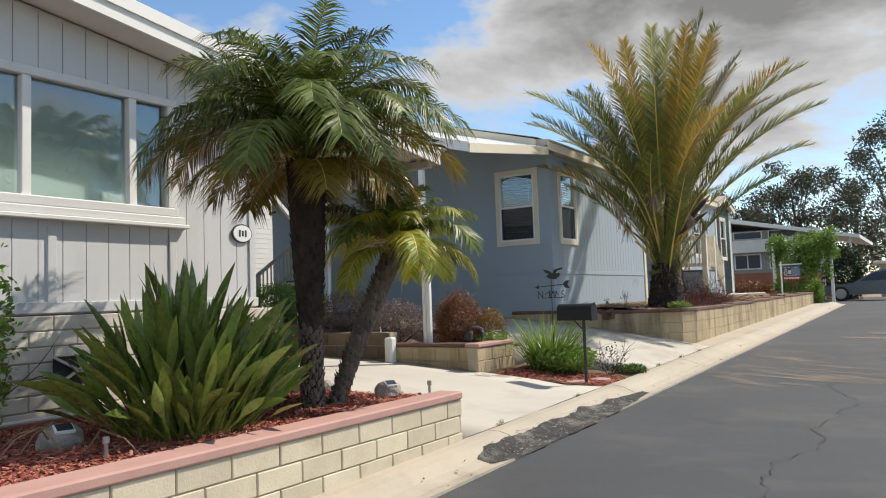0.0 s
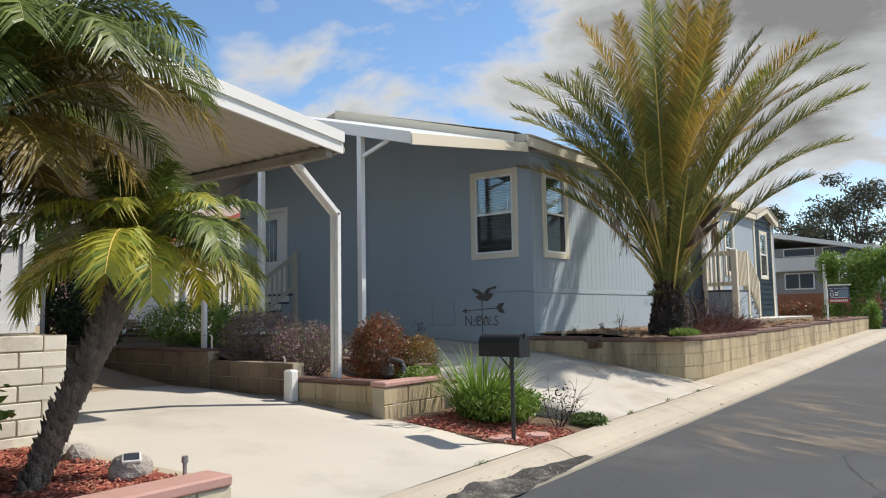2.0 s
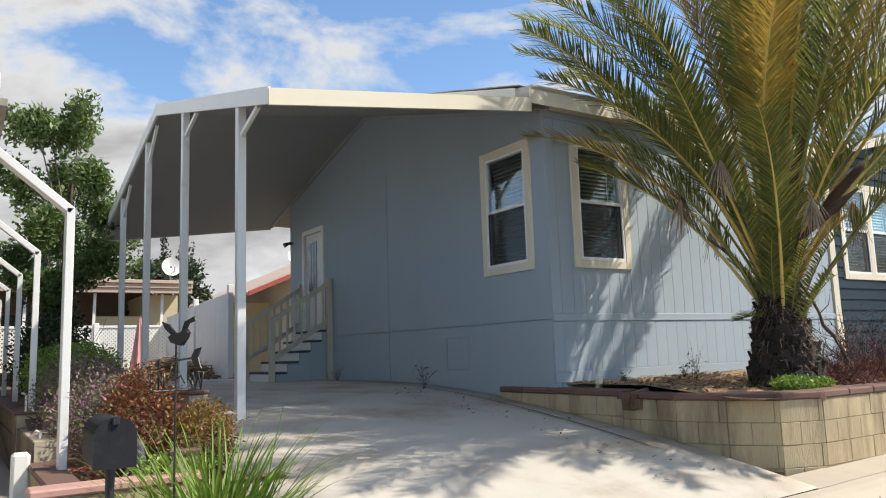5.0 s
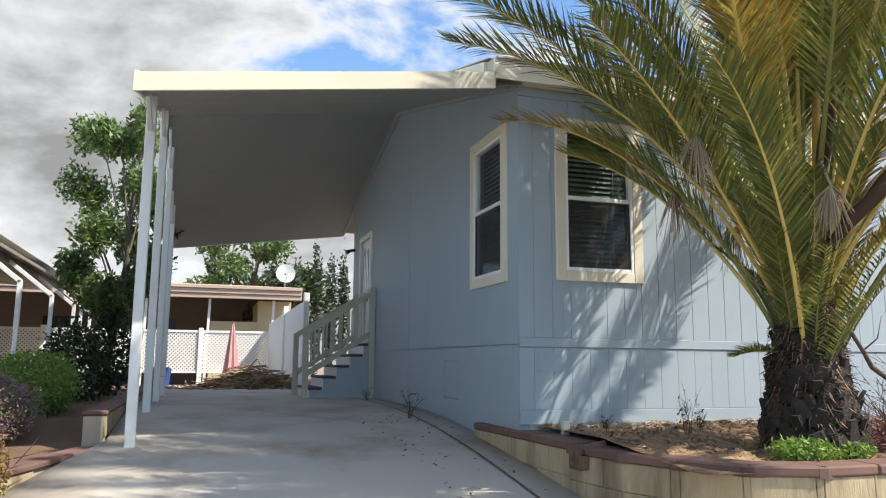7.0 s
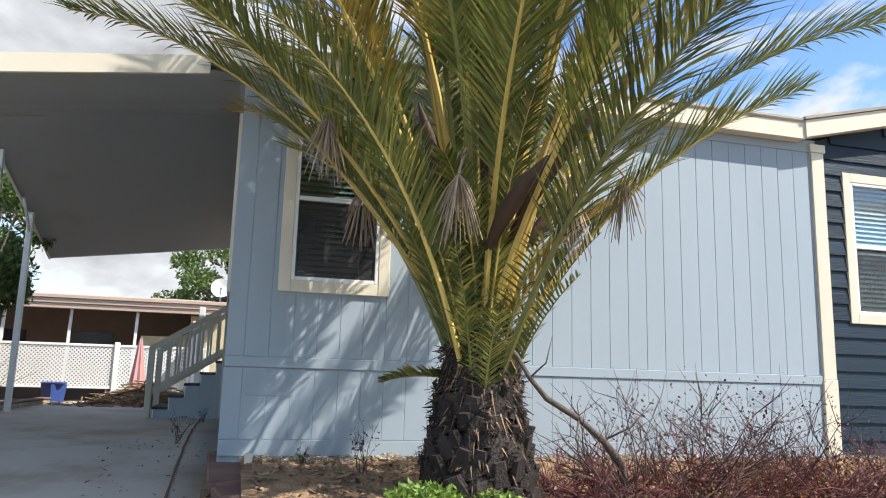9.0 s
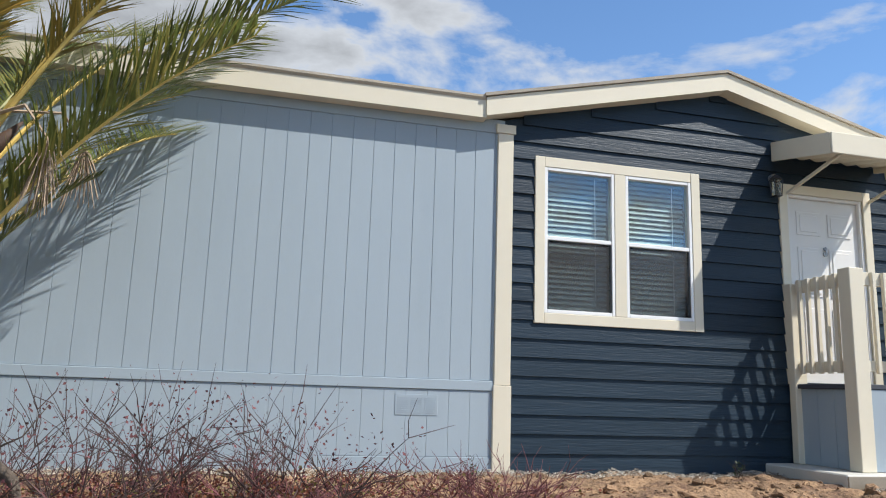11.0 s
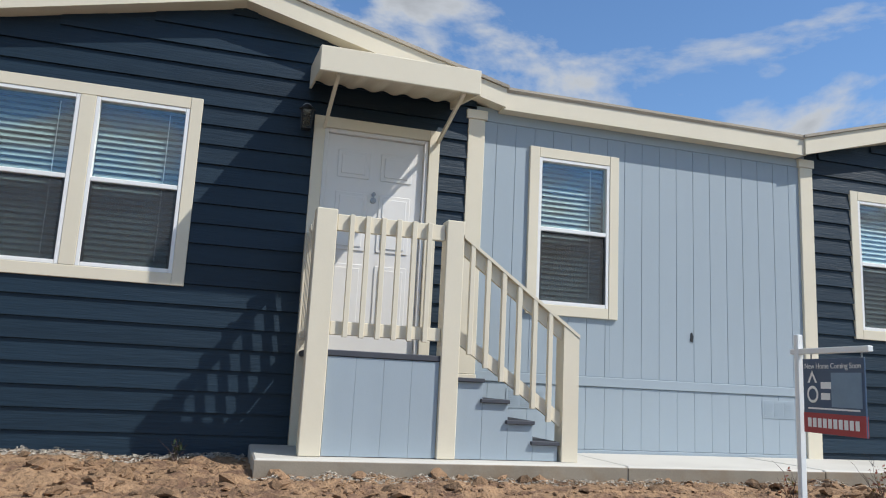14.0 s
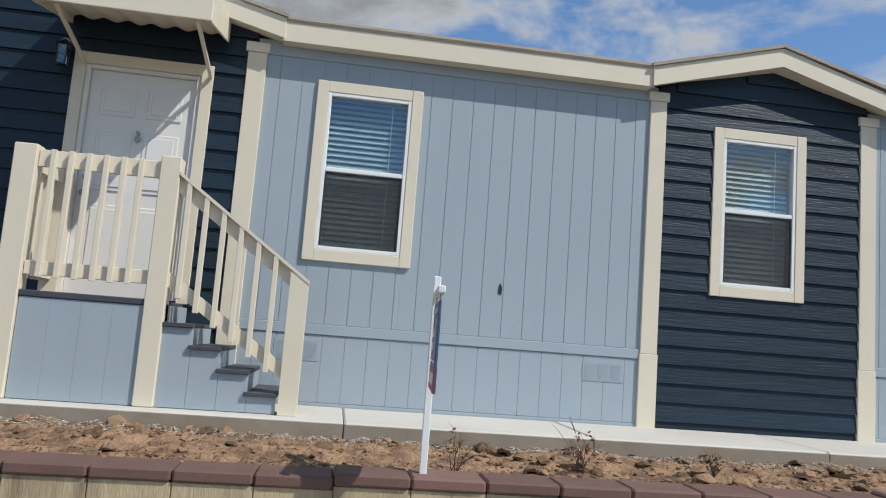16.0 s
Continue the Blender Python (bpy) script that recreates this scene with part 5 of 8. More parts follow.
part("window_sill", Shape().box((NX - 0.02, 0.42, 2.08), (NX + 0.085, 4.90, 2.12), 0.008).box((NX - 0.02, 0.46, 2.121), (NX + 0.06, 4.86, 2.189), 0.008), M_NBTRIM, nw)
for y in (1.98, 3.35, 4.30):
    part("mullion", Shape().box((NX - 0.06, y, 2.271), (NX + 0.02, y + 0.075, 3.234), 0.005), M_OFFWHITE, nw)
for a, b in ((0.60, 1.98), (2.055, 3.35), (3.425, 4.30), (4.375, 4.70)):
    p = part("pane", Shape().box((NX - 0.045, a + 0.001, 2.272), (NX - 0.039, b - 0.001, 3.233)), M_GLASS, nw)
    p.visible_shadow = False
# Added sheet whose pale colour carries the sky reflection of the panes.
glare_sheet = Shape().box((NX - 0.22, 0.56, 2.2), (NX - 0.20, 4.78, 3.28))
single("curtain", glare_sheet, mat("pane_reflection", (0.40, 0.45, 0.42), 0.9, 0.06), "pale grey-green sheet added behind the picture window for its sky reflection", "curtain")
# foundation blocks, vent and pier
block_wall("neighbour_foundation", "cream painted block foundation", (NX + 0.03, -6.0), (NX + 0.03, NY - 0.35), lambda x, y: 0.48, 1.315, 0.125, 0.40, M_BLOCK_WHITE, None)
block_wall("neighbour_pier", "cream painted block pier", (NX + 0.14, NY - 0.34), (NX + 0.14, NY + 0.2), lambda x, y: 0.35, 1.315, 0.125, 0.36, M_BLOCK_WHITE, None)
block_wall("neighbour_pier_side", "cream painted block pier side", (NX + 0.14, NY + 0.2), (-14.0, NY + 0.2), flat_left, 1.315, 0.125, 0.36, M_BLOCK_WHITE, None)
v = thing("crawl_vent", "dark crawl-space vent with a cream ornamental grille", "vent", at=pose(NX + 0.05, 3.58, 0.74, 0, 0, 90))
# Black plate standing for the unlit crawl space behind the grille.
part("opening", Shape().box((0, -0.004, 0), (0.42, 0.0, 0.24)), M_BLACK, v)
part("grille", Shape().bar((0, -0.012, 0.0), (0.21, -0.012, 0.12), 0.02, 0.02).bar((0.21, -0.012, 0.12), (0.42, -0.012, 0.24), 0.02, 0.02).bar((0, -0.012, 0.24), (0.42, -0.012, 0.0), 0.02, 0.02).box((0, -0.02, -0.02), (0.42, 0, 0), 0.003).box((0, -0.02, 0.24), (0.42, 0, 0.26), 0.003), M_BLOCK_WHITE, v)
plaque = thing("wall_plaque", "oval white plaque with dark ornament on the panelled wall", "plaque", at=pose(NX + 0.01, 5.60, 2.08, 0, 0, 90))
s = Shape()
rim = [(0.12 * math.cos(2 * math.pi * k / 28), 0.085 * math.sin(2 * math.pi * k / 28)) for k in range(28)]
s.prism([(a * 1.12, b * 1.15) for a, b in rim], 1, -0.012, 0.0)
part("rim", s, M_BLACK, plaque)
part("face", Shape().prism(rim, 1, -0.018, -0.0125), M_WHITE, plaque)
s = Shape()
for k, (w, h) in enumerate(((0.022, 0.07), (0.022, 0.055), (0.022, 0.07))):
    s.box((-0.05 + 0.04 * k, -0.021, -h / 2), (-0.05 + 0.04 * k + w, -0.0185, h / 2))
part("plaque_bar", s, M_BLACK, plaque)

nroof_t = thing("neighbour_roof", "low white-edged roof of the neighbouring house and carport", "roof", kind="structure")
s = Shape()
s.prism([(-8.5, nroof(-8.5) + 0.02), (-2.0, nroof(-2.0) + 0.02), (6.0, nroof(6.0) + 0.02), (6.0, nroof(6.0) + 0.21), (-2.0, nroof(-2.0) + 0.21), (-8.5, nroof(-8.5) + 0.21)], 0, -20.2, -5.12)
part("roof_deck", s, M_SHINGLE, nroof_t)
s = Shape()
s.prism([(-8.5, nroof(-8.5)), (-2.0, nroof(-2.0)), (5.9, nroof(5.9)), (5.9, nroof(5.9) + 0.018), (-2.0, nroof(-2.0) + 0.018), (-8.5, nroof(-8.5) + 0.018)], 0, NX, -5.12)
part("soffit", s, M_NBTRIM, nroof_t)
s = Shape()
for h0, h1, xx in ((-0.02, 0.10, 0.0), (0.10, 0.215, 0.022)):
    for ya, yb in ((-8.5, -2.0), (-2.0, 8.81)):
        s.prism([(ya, nroof(ya) + h0), (yb, nroof(yb) + h0), (yb, nroof(yb) + h1), (ya, nroof(ya) + h1)], 0, -5.12, -5.09 + xx)
part("fascia_board", s, M_OFFWHITE, nroof_t, "white stepped fascia")
s = Shape()
ridges = [(-5.14 - i * 0.024, 0.034 + 0.016 * math.sin(2 * math.pi * i / 8)) for i in range(620)]
for y0, y1 in ((5.9, 8.80),):
    s.add([(x, y, nroof(y) + d) for x, d in ridges for y in (y0, y1)], [(2 * i, 2 * i + 1, 2 * i + 3, 2 * i + 2) for i in range(len(ridges) - 1)])
part("carport_pan", s, mat("beige_carport_ceiling", (0.40, 0.365, 0.31), 0.6, 0.06, 0.8, 50, 0.05, stain=(0.30, 0.26, 0.21), stain_scale=1.2, stain_low=0.5, stain_high=0.8), nroof_t, "corrugated beige metal ceiling", fix=False, smooth=True)
part("carport_beam", Shape().box((-19.9, 8.60, nroof(8.6) - 0.10), (-5.14, 8.70, nroof(8.6) + 0.0), 0.006), M_BEAM, nroof_t)
part("edge_gutter", Shape().box((-20.0, 8.80, nroof(8.81) + 0.0), (-5.11, 8.86, nroof(8.81) + 0.06), 0.006), M_BEAM, nroof_t)
part("top_sheet", Shape().add([(x, y, nroof(y) + 0.2) for x in (-20.1, -5.12) for y in (6.0, 8.8)], [(0, 1, 3, 2)]), M_ALUM, nroof_t, fix=False)
for x, zb in ((-5.74, 0.68), (-8.27, 1.0), (-10.58, 1.0), (-12.9, 1.0), (-15.2, 1.0), (-17.5, 1.0)):
    cp = thing("carport_post", "white bent metal carport post", "post", "posts of the neighbouring carport", at=pose(x, 9.33, zb))
    zt = 2.64 - zb
    for dx in ((-0.035, 0.035) if x > -6 else (0.0,)):
        part("upright", Shape().box((dx - 0.03, -0.03, 0), (dx + 0.03, 0.03, zt), 0.005), M_ALUM, cp)
        part("slanted_arm", Shape().bar((dx, 0.01, zt - 0.025), (dx, -0.66, nroof(8.67) - zb - 0.05), 0.06, 0.06, c=0.005), M_ALUM, cp)
    part("foot_plate", Shape().box((-0.08, -0.06, -0.012), (0.08, 0.06, 0.008), 0.002), M_ALUM, cp)


# ---- plants: helpers ----
def leaf_cloud(n, centre, radii, size, seed, hollow=0.55, flat=0.0, lumps=6, elong=2.0):
    """Many small pointed leaves through an uneven mass: vertices and faces."""
    r = np.random.default_rng(seed)
    lump = r.normal(size=(lumps, 3))
    lump /= np.linalg.norm(lump, axis=1)[:, None]
    gain = r.uniform(-0.28, 0.30, lumps)
    d = r.normal(size=(n, 3))
    d /= np.linalg.norm(d, axis=1)[:, None]
    k = 1 + (np.maximum(d @ lump.T, 0) ** 4 @ gain)
    rad = (hollow + (1 - hollow) * r.random(n) ** 0.5) * k * (1 + 0.10 * r.normal(size=n))
    p = np.array(centre) + d * rad[:, None] * np.array(radii)
    a = r.normal(size=(n, 3)) + 0.8 * d
    a[:, 2] *= 1 - flat
    a /= np.linalg.norm(a, axis=1)[:, None]
    b = np.cross(a, r.normal(size=(n, 3)))
    b /= np.linalg.norm(b, axis=1)[:, None]
    s = size * r.uniform(0.6, 1.4, n)[:, None]
    v = np.stack([p - a * s * elong * 0.5, p + b * s * 0.5, p + a * s * elong * 0.5, p - b * s * 0.5], 1).reshape(-1, 3)
    f = np.arange(4 * n).reshape(-1, 4)
    return v, f


def mesh_np(name, v, f, material):
    me = bpy.data.meshes.new(name)
    me.from_pydata(v.tolist(), [], f.tolist())
    me.materials.append(material)
    return me


def twigs(shape, base, n, reach, seed, r0=0.01, up=0.6, spreadxy=1.0, kids=3, slot=0, segs=4):
    """Thin forking stems from a base."""
    r = random.Random(seed)
    for _ in range(n):
        a = r.uniform(0, 2 * math.pi)
        d = Vector((math.cos(a) * spreadxy * r.uniform(0.3, 1), math.sin(a) * spreadxy * r.uniform(0.3, 1), up * r.uniform(0.5, 1.3))).normalized()
        p = Vector(base) + Vector((r.uniform(-0.1, 0.1), r.uniform(-0.1, 0.1), 0)) * reach
        pts, length = [p.copy()], reach * r.uniform(0.6, 1.1)
        for _ in range(segs):
            d = (d + Vector((r.uniform(-0.3, 0.3), r.uniform(-0.3, 0.3), r.uniform(-0.25, 0.15)))).normalized()
            p = p + d * length / segs
            pts.append(p.copy())
        shape.tube(pts, [r0 * (1 - 0.75 * i / segs) for i in range(segs + 1)], 4, slot, caps=False)
        for _ in range(kids):
            q = pts[r.randint(1, segs)]
            d2 = (d + Vector((r.uniform(-0.9, 0.9), r.uniform(-0.9, 0.9), r.uniform(-0.5, 0.8)))).normalized()
            m = q + d2 * length * 0.22
            e = m + (d2 + Vector((r.uniform(-0.4, 0.4), r.uniform(-0.4, 0.4), r.uniform(-0.2, 0.4)))).normalized() * length * 0.22
            shape.tube([q, m, e], [r0 * 0.5, r0 * 0.35, r0 * 0.15], 4, slot, caps=False)


def shrub(name, label, at, radii, n, size, material, seed, stem=True, hollow=0.45, elong=2.0, lumps=6, category="shrub"):
    """A bush: forking stems and a mass of small leaves resting on the ground at its origin."""
    bush = thing(name, label, category, at=pose(*at))
    if stem:
        s = Shape()
        twigs(s, (0, 0, -0.02), 9, radii[2] * 1.5, seed, 0.010, 0.9, radii[0] / radii[2])
        part("stem_mass", s, M_TWIG, bush, fix=False)
    v, f = leaf_cloud(n, (0, 0, radii[2] * 0.95), radii, size, seed, hollow, lumps=lumps, elong=elong)
    v[:, 2] = np.where(v[:, 2] < 0.005, 0.005 + 0.2 * np.abs(v[:, 2]), v[:, 2])
    part("foliage", mesh_np("foliage", v, f, material), None, bush)["kind"] = "stuff"
    return bush


def blade(shape, base, azimuth, lean, length, width, droop, fold=0.25, segs=6, slot=0, wide_at=0.45, roll=0.0):
    """A strap leaf folded along its middle."""
    d0 = Vector((math.cos(azimuth), math.sin(azimuth), 0))
    side = Vector((-d0.y, d0.x, 0))
    vs, p, ang = [], Vector(base), lean
    for i in range(segs + 1):
        t = i / segs
        w = width * (min(1.0, 0.35 + t / wide_at * 0.65) if t < wide_at else max(0.0, 1 - ((t - wide_at) / (1 - wide_at)) ** 1.6))
        up = Vector((-math.sin(ang) * d0.x, -math.sin(ang) * d0.y, math.cos(ang)))
        across, out = side * math.cos(roll) + up * math.sin(roll), up * math.cos(roll) - side * math.sin(roll)
        vs += [p + across * w / 2 + out * w * fold, p.copy(), p - across * w / 2 + out * w * fold]
        p = p + (d0 * math.cos(ang) + Vector((0, 0, math.sin(ang)))) * length / segs
        ang -= droop / segs
    fs = []
    for i in range(segs):
        fs += [(3 * i, 3 * i + 1, 3 * i + 4, 3 * i + 3), (3 * i + 1, 3 * i + 2, 3 * i + 5, 3 * i + 4)]
    shape.add(vs, fs, slot)


def frond(length, lean, droop, n, leaf_len, leaf_w, seed, bare=0.18, vee=0.55, hang=0.15, thick=0.016, sweep=0.55, twist=0.0, mess=1.0):
    """A feather leaf: a tapering rachis that arches, with leaflets along both sides. It grows from the origin along +x."""
    r = random.Random(seed)
    s = Shape()
    segs = 14
    pts, p, ang, yaw = [], Vector((0, 0, 0)), lean, 0.0
    dirs = []
    for i in range(segs + 1):
        pts.append(p.copy())
        d = Vector((math.cos(ang) * math.cos(yaw), math.cos(ang) * math.sin(yaw), math.sin(ang)))
        dirs.append(d)
        p = p + d * length / segs
        ang -= droop / segs * (0.4 + 1.2 * i / segs)
        yaw += twist / segs
    s.tube(pts, [thick * (1 - 0.85 * i / segs) * (1.6 if i == 0 else 1) for i in range(segs + 1)], 5, 1, caps=False)
    for k in range(n):
        t = bare + (1 - bare) * k / n
        fi = t * segs
        i = min(int(fi), segs - 1)
        q = pts[i].lerp(pts[i + 1], fi - i)
        d = dirs[i].lerp(dirs[i + 1], fi - i).normalized()
        side = Vector((-d.y, d.x, 0))
        if side.length < 0.15:
            side = Vector((0, 1, 0))
        side.normalize()
        up = side.cross(d)
        if up.z < 0:
            up = -up
        size = leaf_len * (0.55 + 0.75 * math.sin(math.pi * min(1, 0.15 + 0.80 * (t - bare) / (1 - bare)))) * r.uniform(0.8, 1.1)
        if t > 0.93:
            size *= 0.75
        for sgn in (-1, 1):
            v = (side * sgn + d * (sweep + mess * r.uniform(-0.14, 0.2) + 0.6 * max(0, t - 0.75)) + up * (vee + mess * r.uniform(-0.25, 0.25))).normalized()
            e = v * size + Vector((0, 0, -hang * size * r.uniform(0.5, 1.4)))
            m = q + v * size * 0.45 - Vector((0, 0, hang * size * 0.12))
            w = v.cross(d).cross(v).normalized() * leaf_w
            s.add([q - w * 0.35, q + w * 0.35, m + w * 0.5, m - w * 0.5, q + e], [(0, 1, 2, 3), (3, 2, 4)], 0)
    return s


def palm_fronds(parent, crown, specs, name="frond", ring=0.03):
    """Places fronds round a crown; specs: (azimuth in degrees, lean, length, droop, leaflet material, rachis material, extra)."""
    cache = {}
    for i, (az, shape_key, scale, dz, mats, make, tilt) in enumerate(specs):
        key = (shape_key, mats[0].name)
        if key not in cache:
            me = make().mesh(name)
            for m in mats:
                me.materials.append(m)
            cache[key] = me
        ob = new(name, cache[key])
        ob.parent = parent
        ob.matrix_basis = pose(crown[0], crown[1], crown[2] + dz, 0, 0, az) @ pose(ring, 0, 0, 0, tilt, 0) @ Matrix.Scale(scale, 4)


# ---- the date palm by the house ----
palm = thing("date_palm", "stout date palm with shaggy brown trunk and long golden-green fronds", "palm tree", at=pose(-4.22, 15.95, 0.97))
s = Shape()
s.tube([(0, 0, -0.05), (0, 0, 0.12), (0.02, 0, 0.40), (0.0, 0.0, 0.75), (0.0, 0.02, 1.2), (0.0, 0.02, 1.4)], [0.32, 0.32, 0.25, 0.18, 0.12, 0.06], 16)
part("trunk", s, M_TRUNK_A, palm, smooth=True)
r = random.Random(5)
for k in range(290):
    h = 0.02 + 1.20 * (k / 290) ** 0.9
    a = k * 2.399963
    rad = 0.335 - 0.20 * h
    s = Shape()
    ln, w = r.uniform(0.09, 0.19), r.uniform(0.09, 0.16)
    out = r.uniform(0.10, 0.40) if h < 0.5 else r.uniform(0.05, 0.3)
    s.add([(0, -w / 2, 0), (0, w / 2, 0), (out * ln, w * 0.35, ln * 0.8), (out * ln, -w * 0.35, ln * 0.8), (0.045, -w * 0.4, 0.0), (0.045, w * 0.4, 0.0), (out * ln + 0.025, w * 0.2, ln * 0.78), (out * ln + 0.025, -w * 0.2, ln * 0.78)],
          [(0, 1, 2, 3), (4, 7, 6, 5), (0, 4, 5, 1), (1, 5, 6, 2), (2, 6, 7, 3), (3, 7, 4, 0)])
    part("leaf_stub", s, M_BOOT, palm, at=pose(rad * math.cos(a), rad * math.sin(a), h, r.uniform(-25, 25), r.uniform(-15, 18) if h < 0.45 else r.uniform(-15, 15), math.degrees(a) + r.uniform(-20, 20)))
s = Shape()
for k in range(900):
    a, h = r.uniform(0, 6.283), r.uniform(0.0, 1.1)
    rad = 0.33 - 0.12 * h
    p = Vector((rad * math.cos(a), rad * math.sin(a), h))
    q = p + Vector((math.cos(a) * r.uniform(0.02, 0.12), math.sin(a) * r.uniform(0.02, 0.12), r.uniform(-0.18, 0.02)))
    w = Vector((-math.sin(a), math.cos(a), 0)) * r.uniform(0.004, 0.012)
    s.add([p - w, p + w, q], [(0, 1, 2)])
part("hanging_fibre", s, M_FIBRE, palm, fix=False)["kind"] = "stuff"
s = Shape()
for k in range(1300):
    a, h = r.uniform(0, 6.283), 0.95 * r.random() ** 1.2
    rad = 0.34 - 0.10 * h
    p = Vector((rad * math.cos(a), rad * math.sin(a), h))
    b = a + r.choice((-1, 1)) * r.uniform(0.7, 1.5)
    q = p + Vector((math.cos(b), math.sin(b), r.uniform(-0.7, 0.35))) * r.uniform(0.03, 0.10)
    w = Vector((-math.sin(a), math.cos(a), r.uniform(-0.5, 0.5))) * r.uniform(0.006, 0.02)
    s.add([p - w, p + w, q + w * 0.3, q - w * 0.3], [(0, 1, 2, 3)])
part("shaggy_fibre", s, M_BOOT, palm, "dark shaggy dead leaf bases", fix=False)["kind"] = "stuff"
specs = []
r = random.Random(11)
shapes = {}
for tier, (count, lean_deg, droop, length, gold) in enumerate(((10, 87, 0.35, 4.4, 0.10), (15, 80, 0.62, 4.4, 0.25), (16, 71, 1.0, 4.2, 0.40), (13, 60, 0.95, 3.75, 0.40), (11, 64, 0.8, 2.7, 0.2), (8, 72, 0.7, 1.8, 0.15), (6, 72, 0.75, 1.2, 0.1))):
    for k in range(count):
        az = 360 * k / count + 37 * tier + r.uniform(-9, 9)
        var = k % 4
        isgold = r.random() < gold
        if tier > 2 and 40 < az % 360 < 95 and k % 3:
            continue
        if tier > 0 and 100 < az % 360 < 175 and r.random() < 0.62:
            continue
        leafm = M_FROND_GOLD if isgold else M_FROND
        make = (lambda L=length, le=lean_deg, dr=droop, sd=tier * 10 + var: frond(L, radians(le), dr, int(64 + 21 * L), 0.40 if L > 2 else 0.20, 0.0145, sd, bare=0.36 if L > 2 else 0.16, vee=0.40, hang=0.10, thick=0.023 if L > 2 else 0.012, sweep=1.12, twist=0.45 * math.sin(sd * 2.7), mess=1.5))
        specs.append((az, ("date", tier, var), r.uniform(0.90, 1.10) * (1 + 0.06 * math.cos(radians(az))), r.uniform(0.92, 1.28) if tier < 4 else r.uniform(0.45, 1.1), (leafm, M_RACHIS if (isgold or r.random() < 0.7) else M_RACHIS_G), make, r.uniform(-6, 6)))
for k, (az, le, L) in enumerate(((262, 8, 0.5), (330, 72, 1.2), (15, 76, 1.3), (40, 70, 1.1), (350, 60, 0.9), (60, 74, 1.4))):
    specs.append((az, ("sucker", k), 1.0, 0.74 if k == 0 else 0.45, (M_FROND, M_RACHIS_G), (lambda L=L, le=le, k=k: frond(L, radians(le), 0.6, 34, 0.15, 0.016, 90 + k, bare=0.15, thick=0.011)), 0))
palm_fronds(palm, (0, 0, 0), specs, ring=0.12)
for k in range(7):
    s = Shape()
    rk = random.Random(k * 50)
    a = radians(52 * k + 20)
    out, up = 0.62 + 0.14 * (k % 3), 1.9 + 0.22 * (k % 3)
    c, d = math.cos(a), math.sin(a)
    pts = [(0.12 * c, 0.12 * d, 1.2), (0.28 * c, 0.28 * d, up), (out * c, out * d, up + 0.16), ((out + 0.16) * c, (out + 0.16) * d, up - 0.04)]
    s.tube(pts, [0.02, 0.016, 0.011, 0.008], 5, 0)
    for j in range(44):
        e = Vector(pts[3]) + Vector((rk.uniform(-0.13, 0.13), rk.uniform(-0.13, 0.13), -rk.uniform(0.15, 0.46)))
        s.tube([pts[3], Vector(pts[3]).lerp(e, 0.5) + Vector((0, 0, 0.03)), e], [0.005, 0.004, 0.003], 3, 0, caps=False)
    part("fruit_stalk", s, M_STALK, palm, "dry tan fruit stalk", fix=False)
for k, (az, up, out, bend) in enumerate(((345, 2.75, 0.62, 0.0), (5, 2.35, 0.95, 0.35), (318, 2.0, 0.75, -0.25), (335, 1.95, 0.8, 0.45), (300, 2.4, 0.6, 0.0), (60, 2.2, 0.7, 0.2), (190, 2.2, 0.5, 0.1))):
    s = Shape()
    a, b = radians(az), radians(az + 90)
    pts = [Vector((q * out * math.cos(a) + bend * q * q * math.cos(b), q * out * math.sin(a) + bend * q * q * math.sin(b), 1.2 + (up - 1.2) * q)) for q in (0.15, 0.45, 0.65, 0.85, 1.0)]
    s.tube(pts, [0.022, 0.028, 0.055, 0.045, 0.006], 7)
    part("dead_spathe", s, M_SPATHE, palm, "dark dry flower sheath", smooth=True)

# ---- the two pygmy palms in the neighbour's bed ----
def ringed_trunk(pts, radii, parent, mats, seed, stubs, split):
    s = Shape()
    s.tube(pts, radii, 14)
    part("trunk", s, mats[0], parent, smooth=True)
    rr = random.Random(seed)
    P = [Vector(p) for p in pts]
    low, high = Shape(), Shape()
    for k in range(stubs):
        t = k / stubs
        fi = t * (len(P) - 1)
        i = min(int(fi), len(P) - 2)
        c = P[i].lerp(P[i + 1], fi - i)
        rad = radii[i] + (radii[i + 1] - radii[i]) * (fi - i)
        a = k * 2.399963
        d = Vector((math.cos(a), math.sin(a), 0))
        w = Vector((-d.y, d.x, 0)) * rr.uniform(0.018, 0.03)
        o = c + d * rad * 0.92
        tip = o + d * rr.uniform(0.012, 0.03) + Vector((0, 0, rr.uniform(0.03, 0.06)))
        (low if t < split else high).add([o - w, o + w, tip + w * 0.6, tip - w * 0.6, o + d * 0.015 - Vector((0, 0, 0.02))], [(0, 1, 2, 3), (0, 4, 1), (4, 3, 2), (0, 3, 4), (1, 4, 2)])
    for sh, m in ((low, mats[1]), (high, mats[0])):
        if sh.f:
            part("scaly_bark", sh, m, parent, fix=False)["kind"] = "stuff"


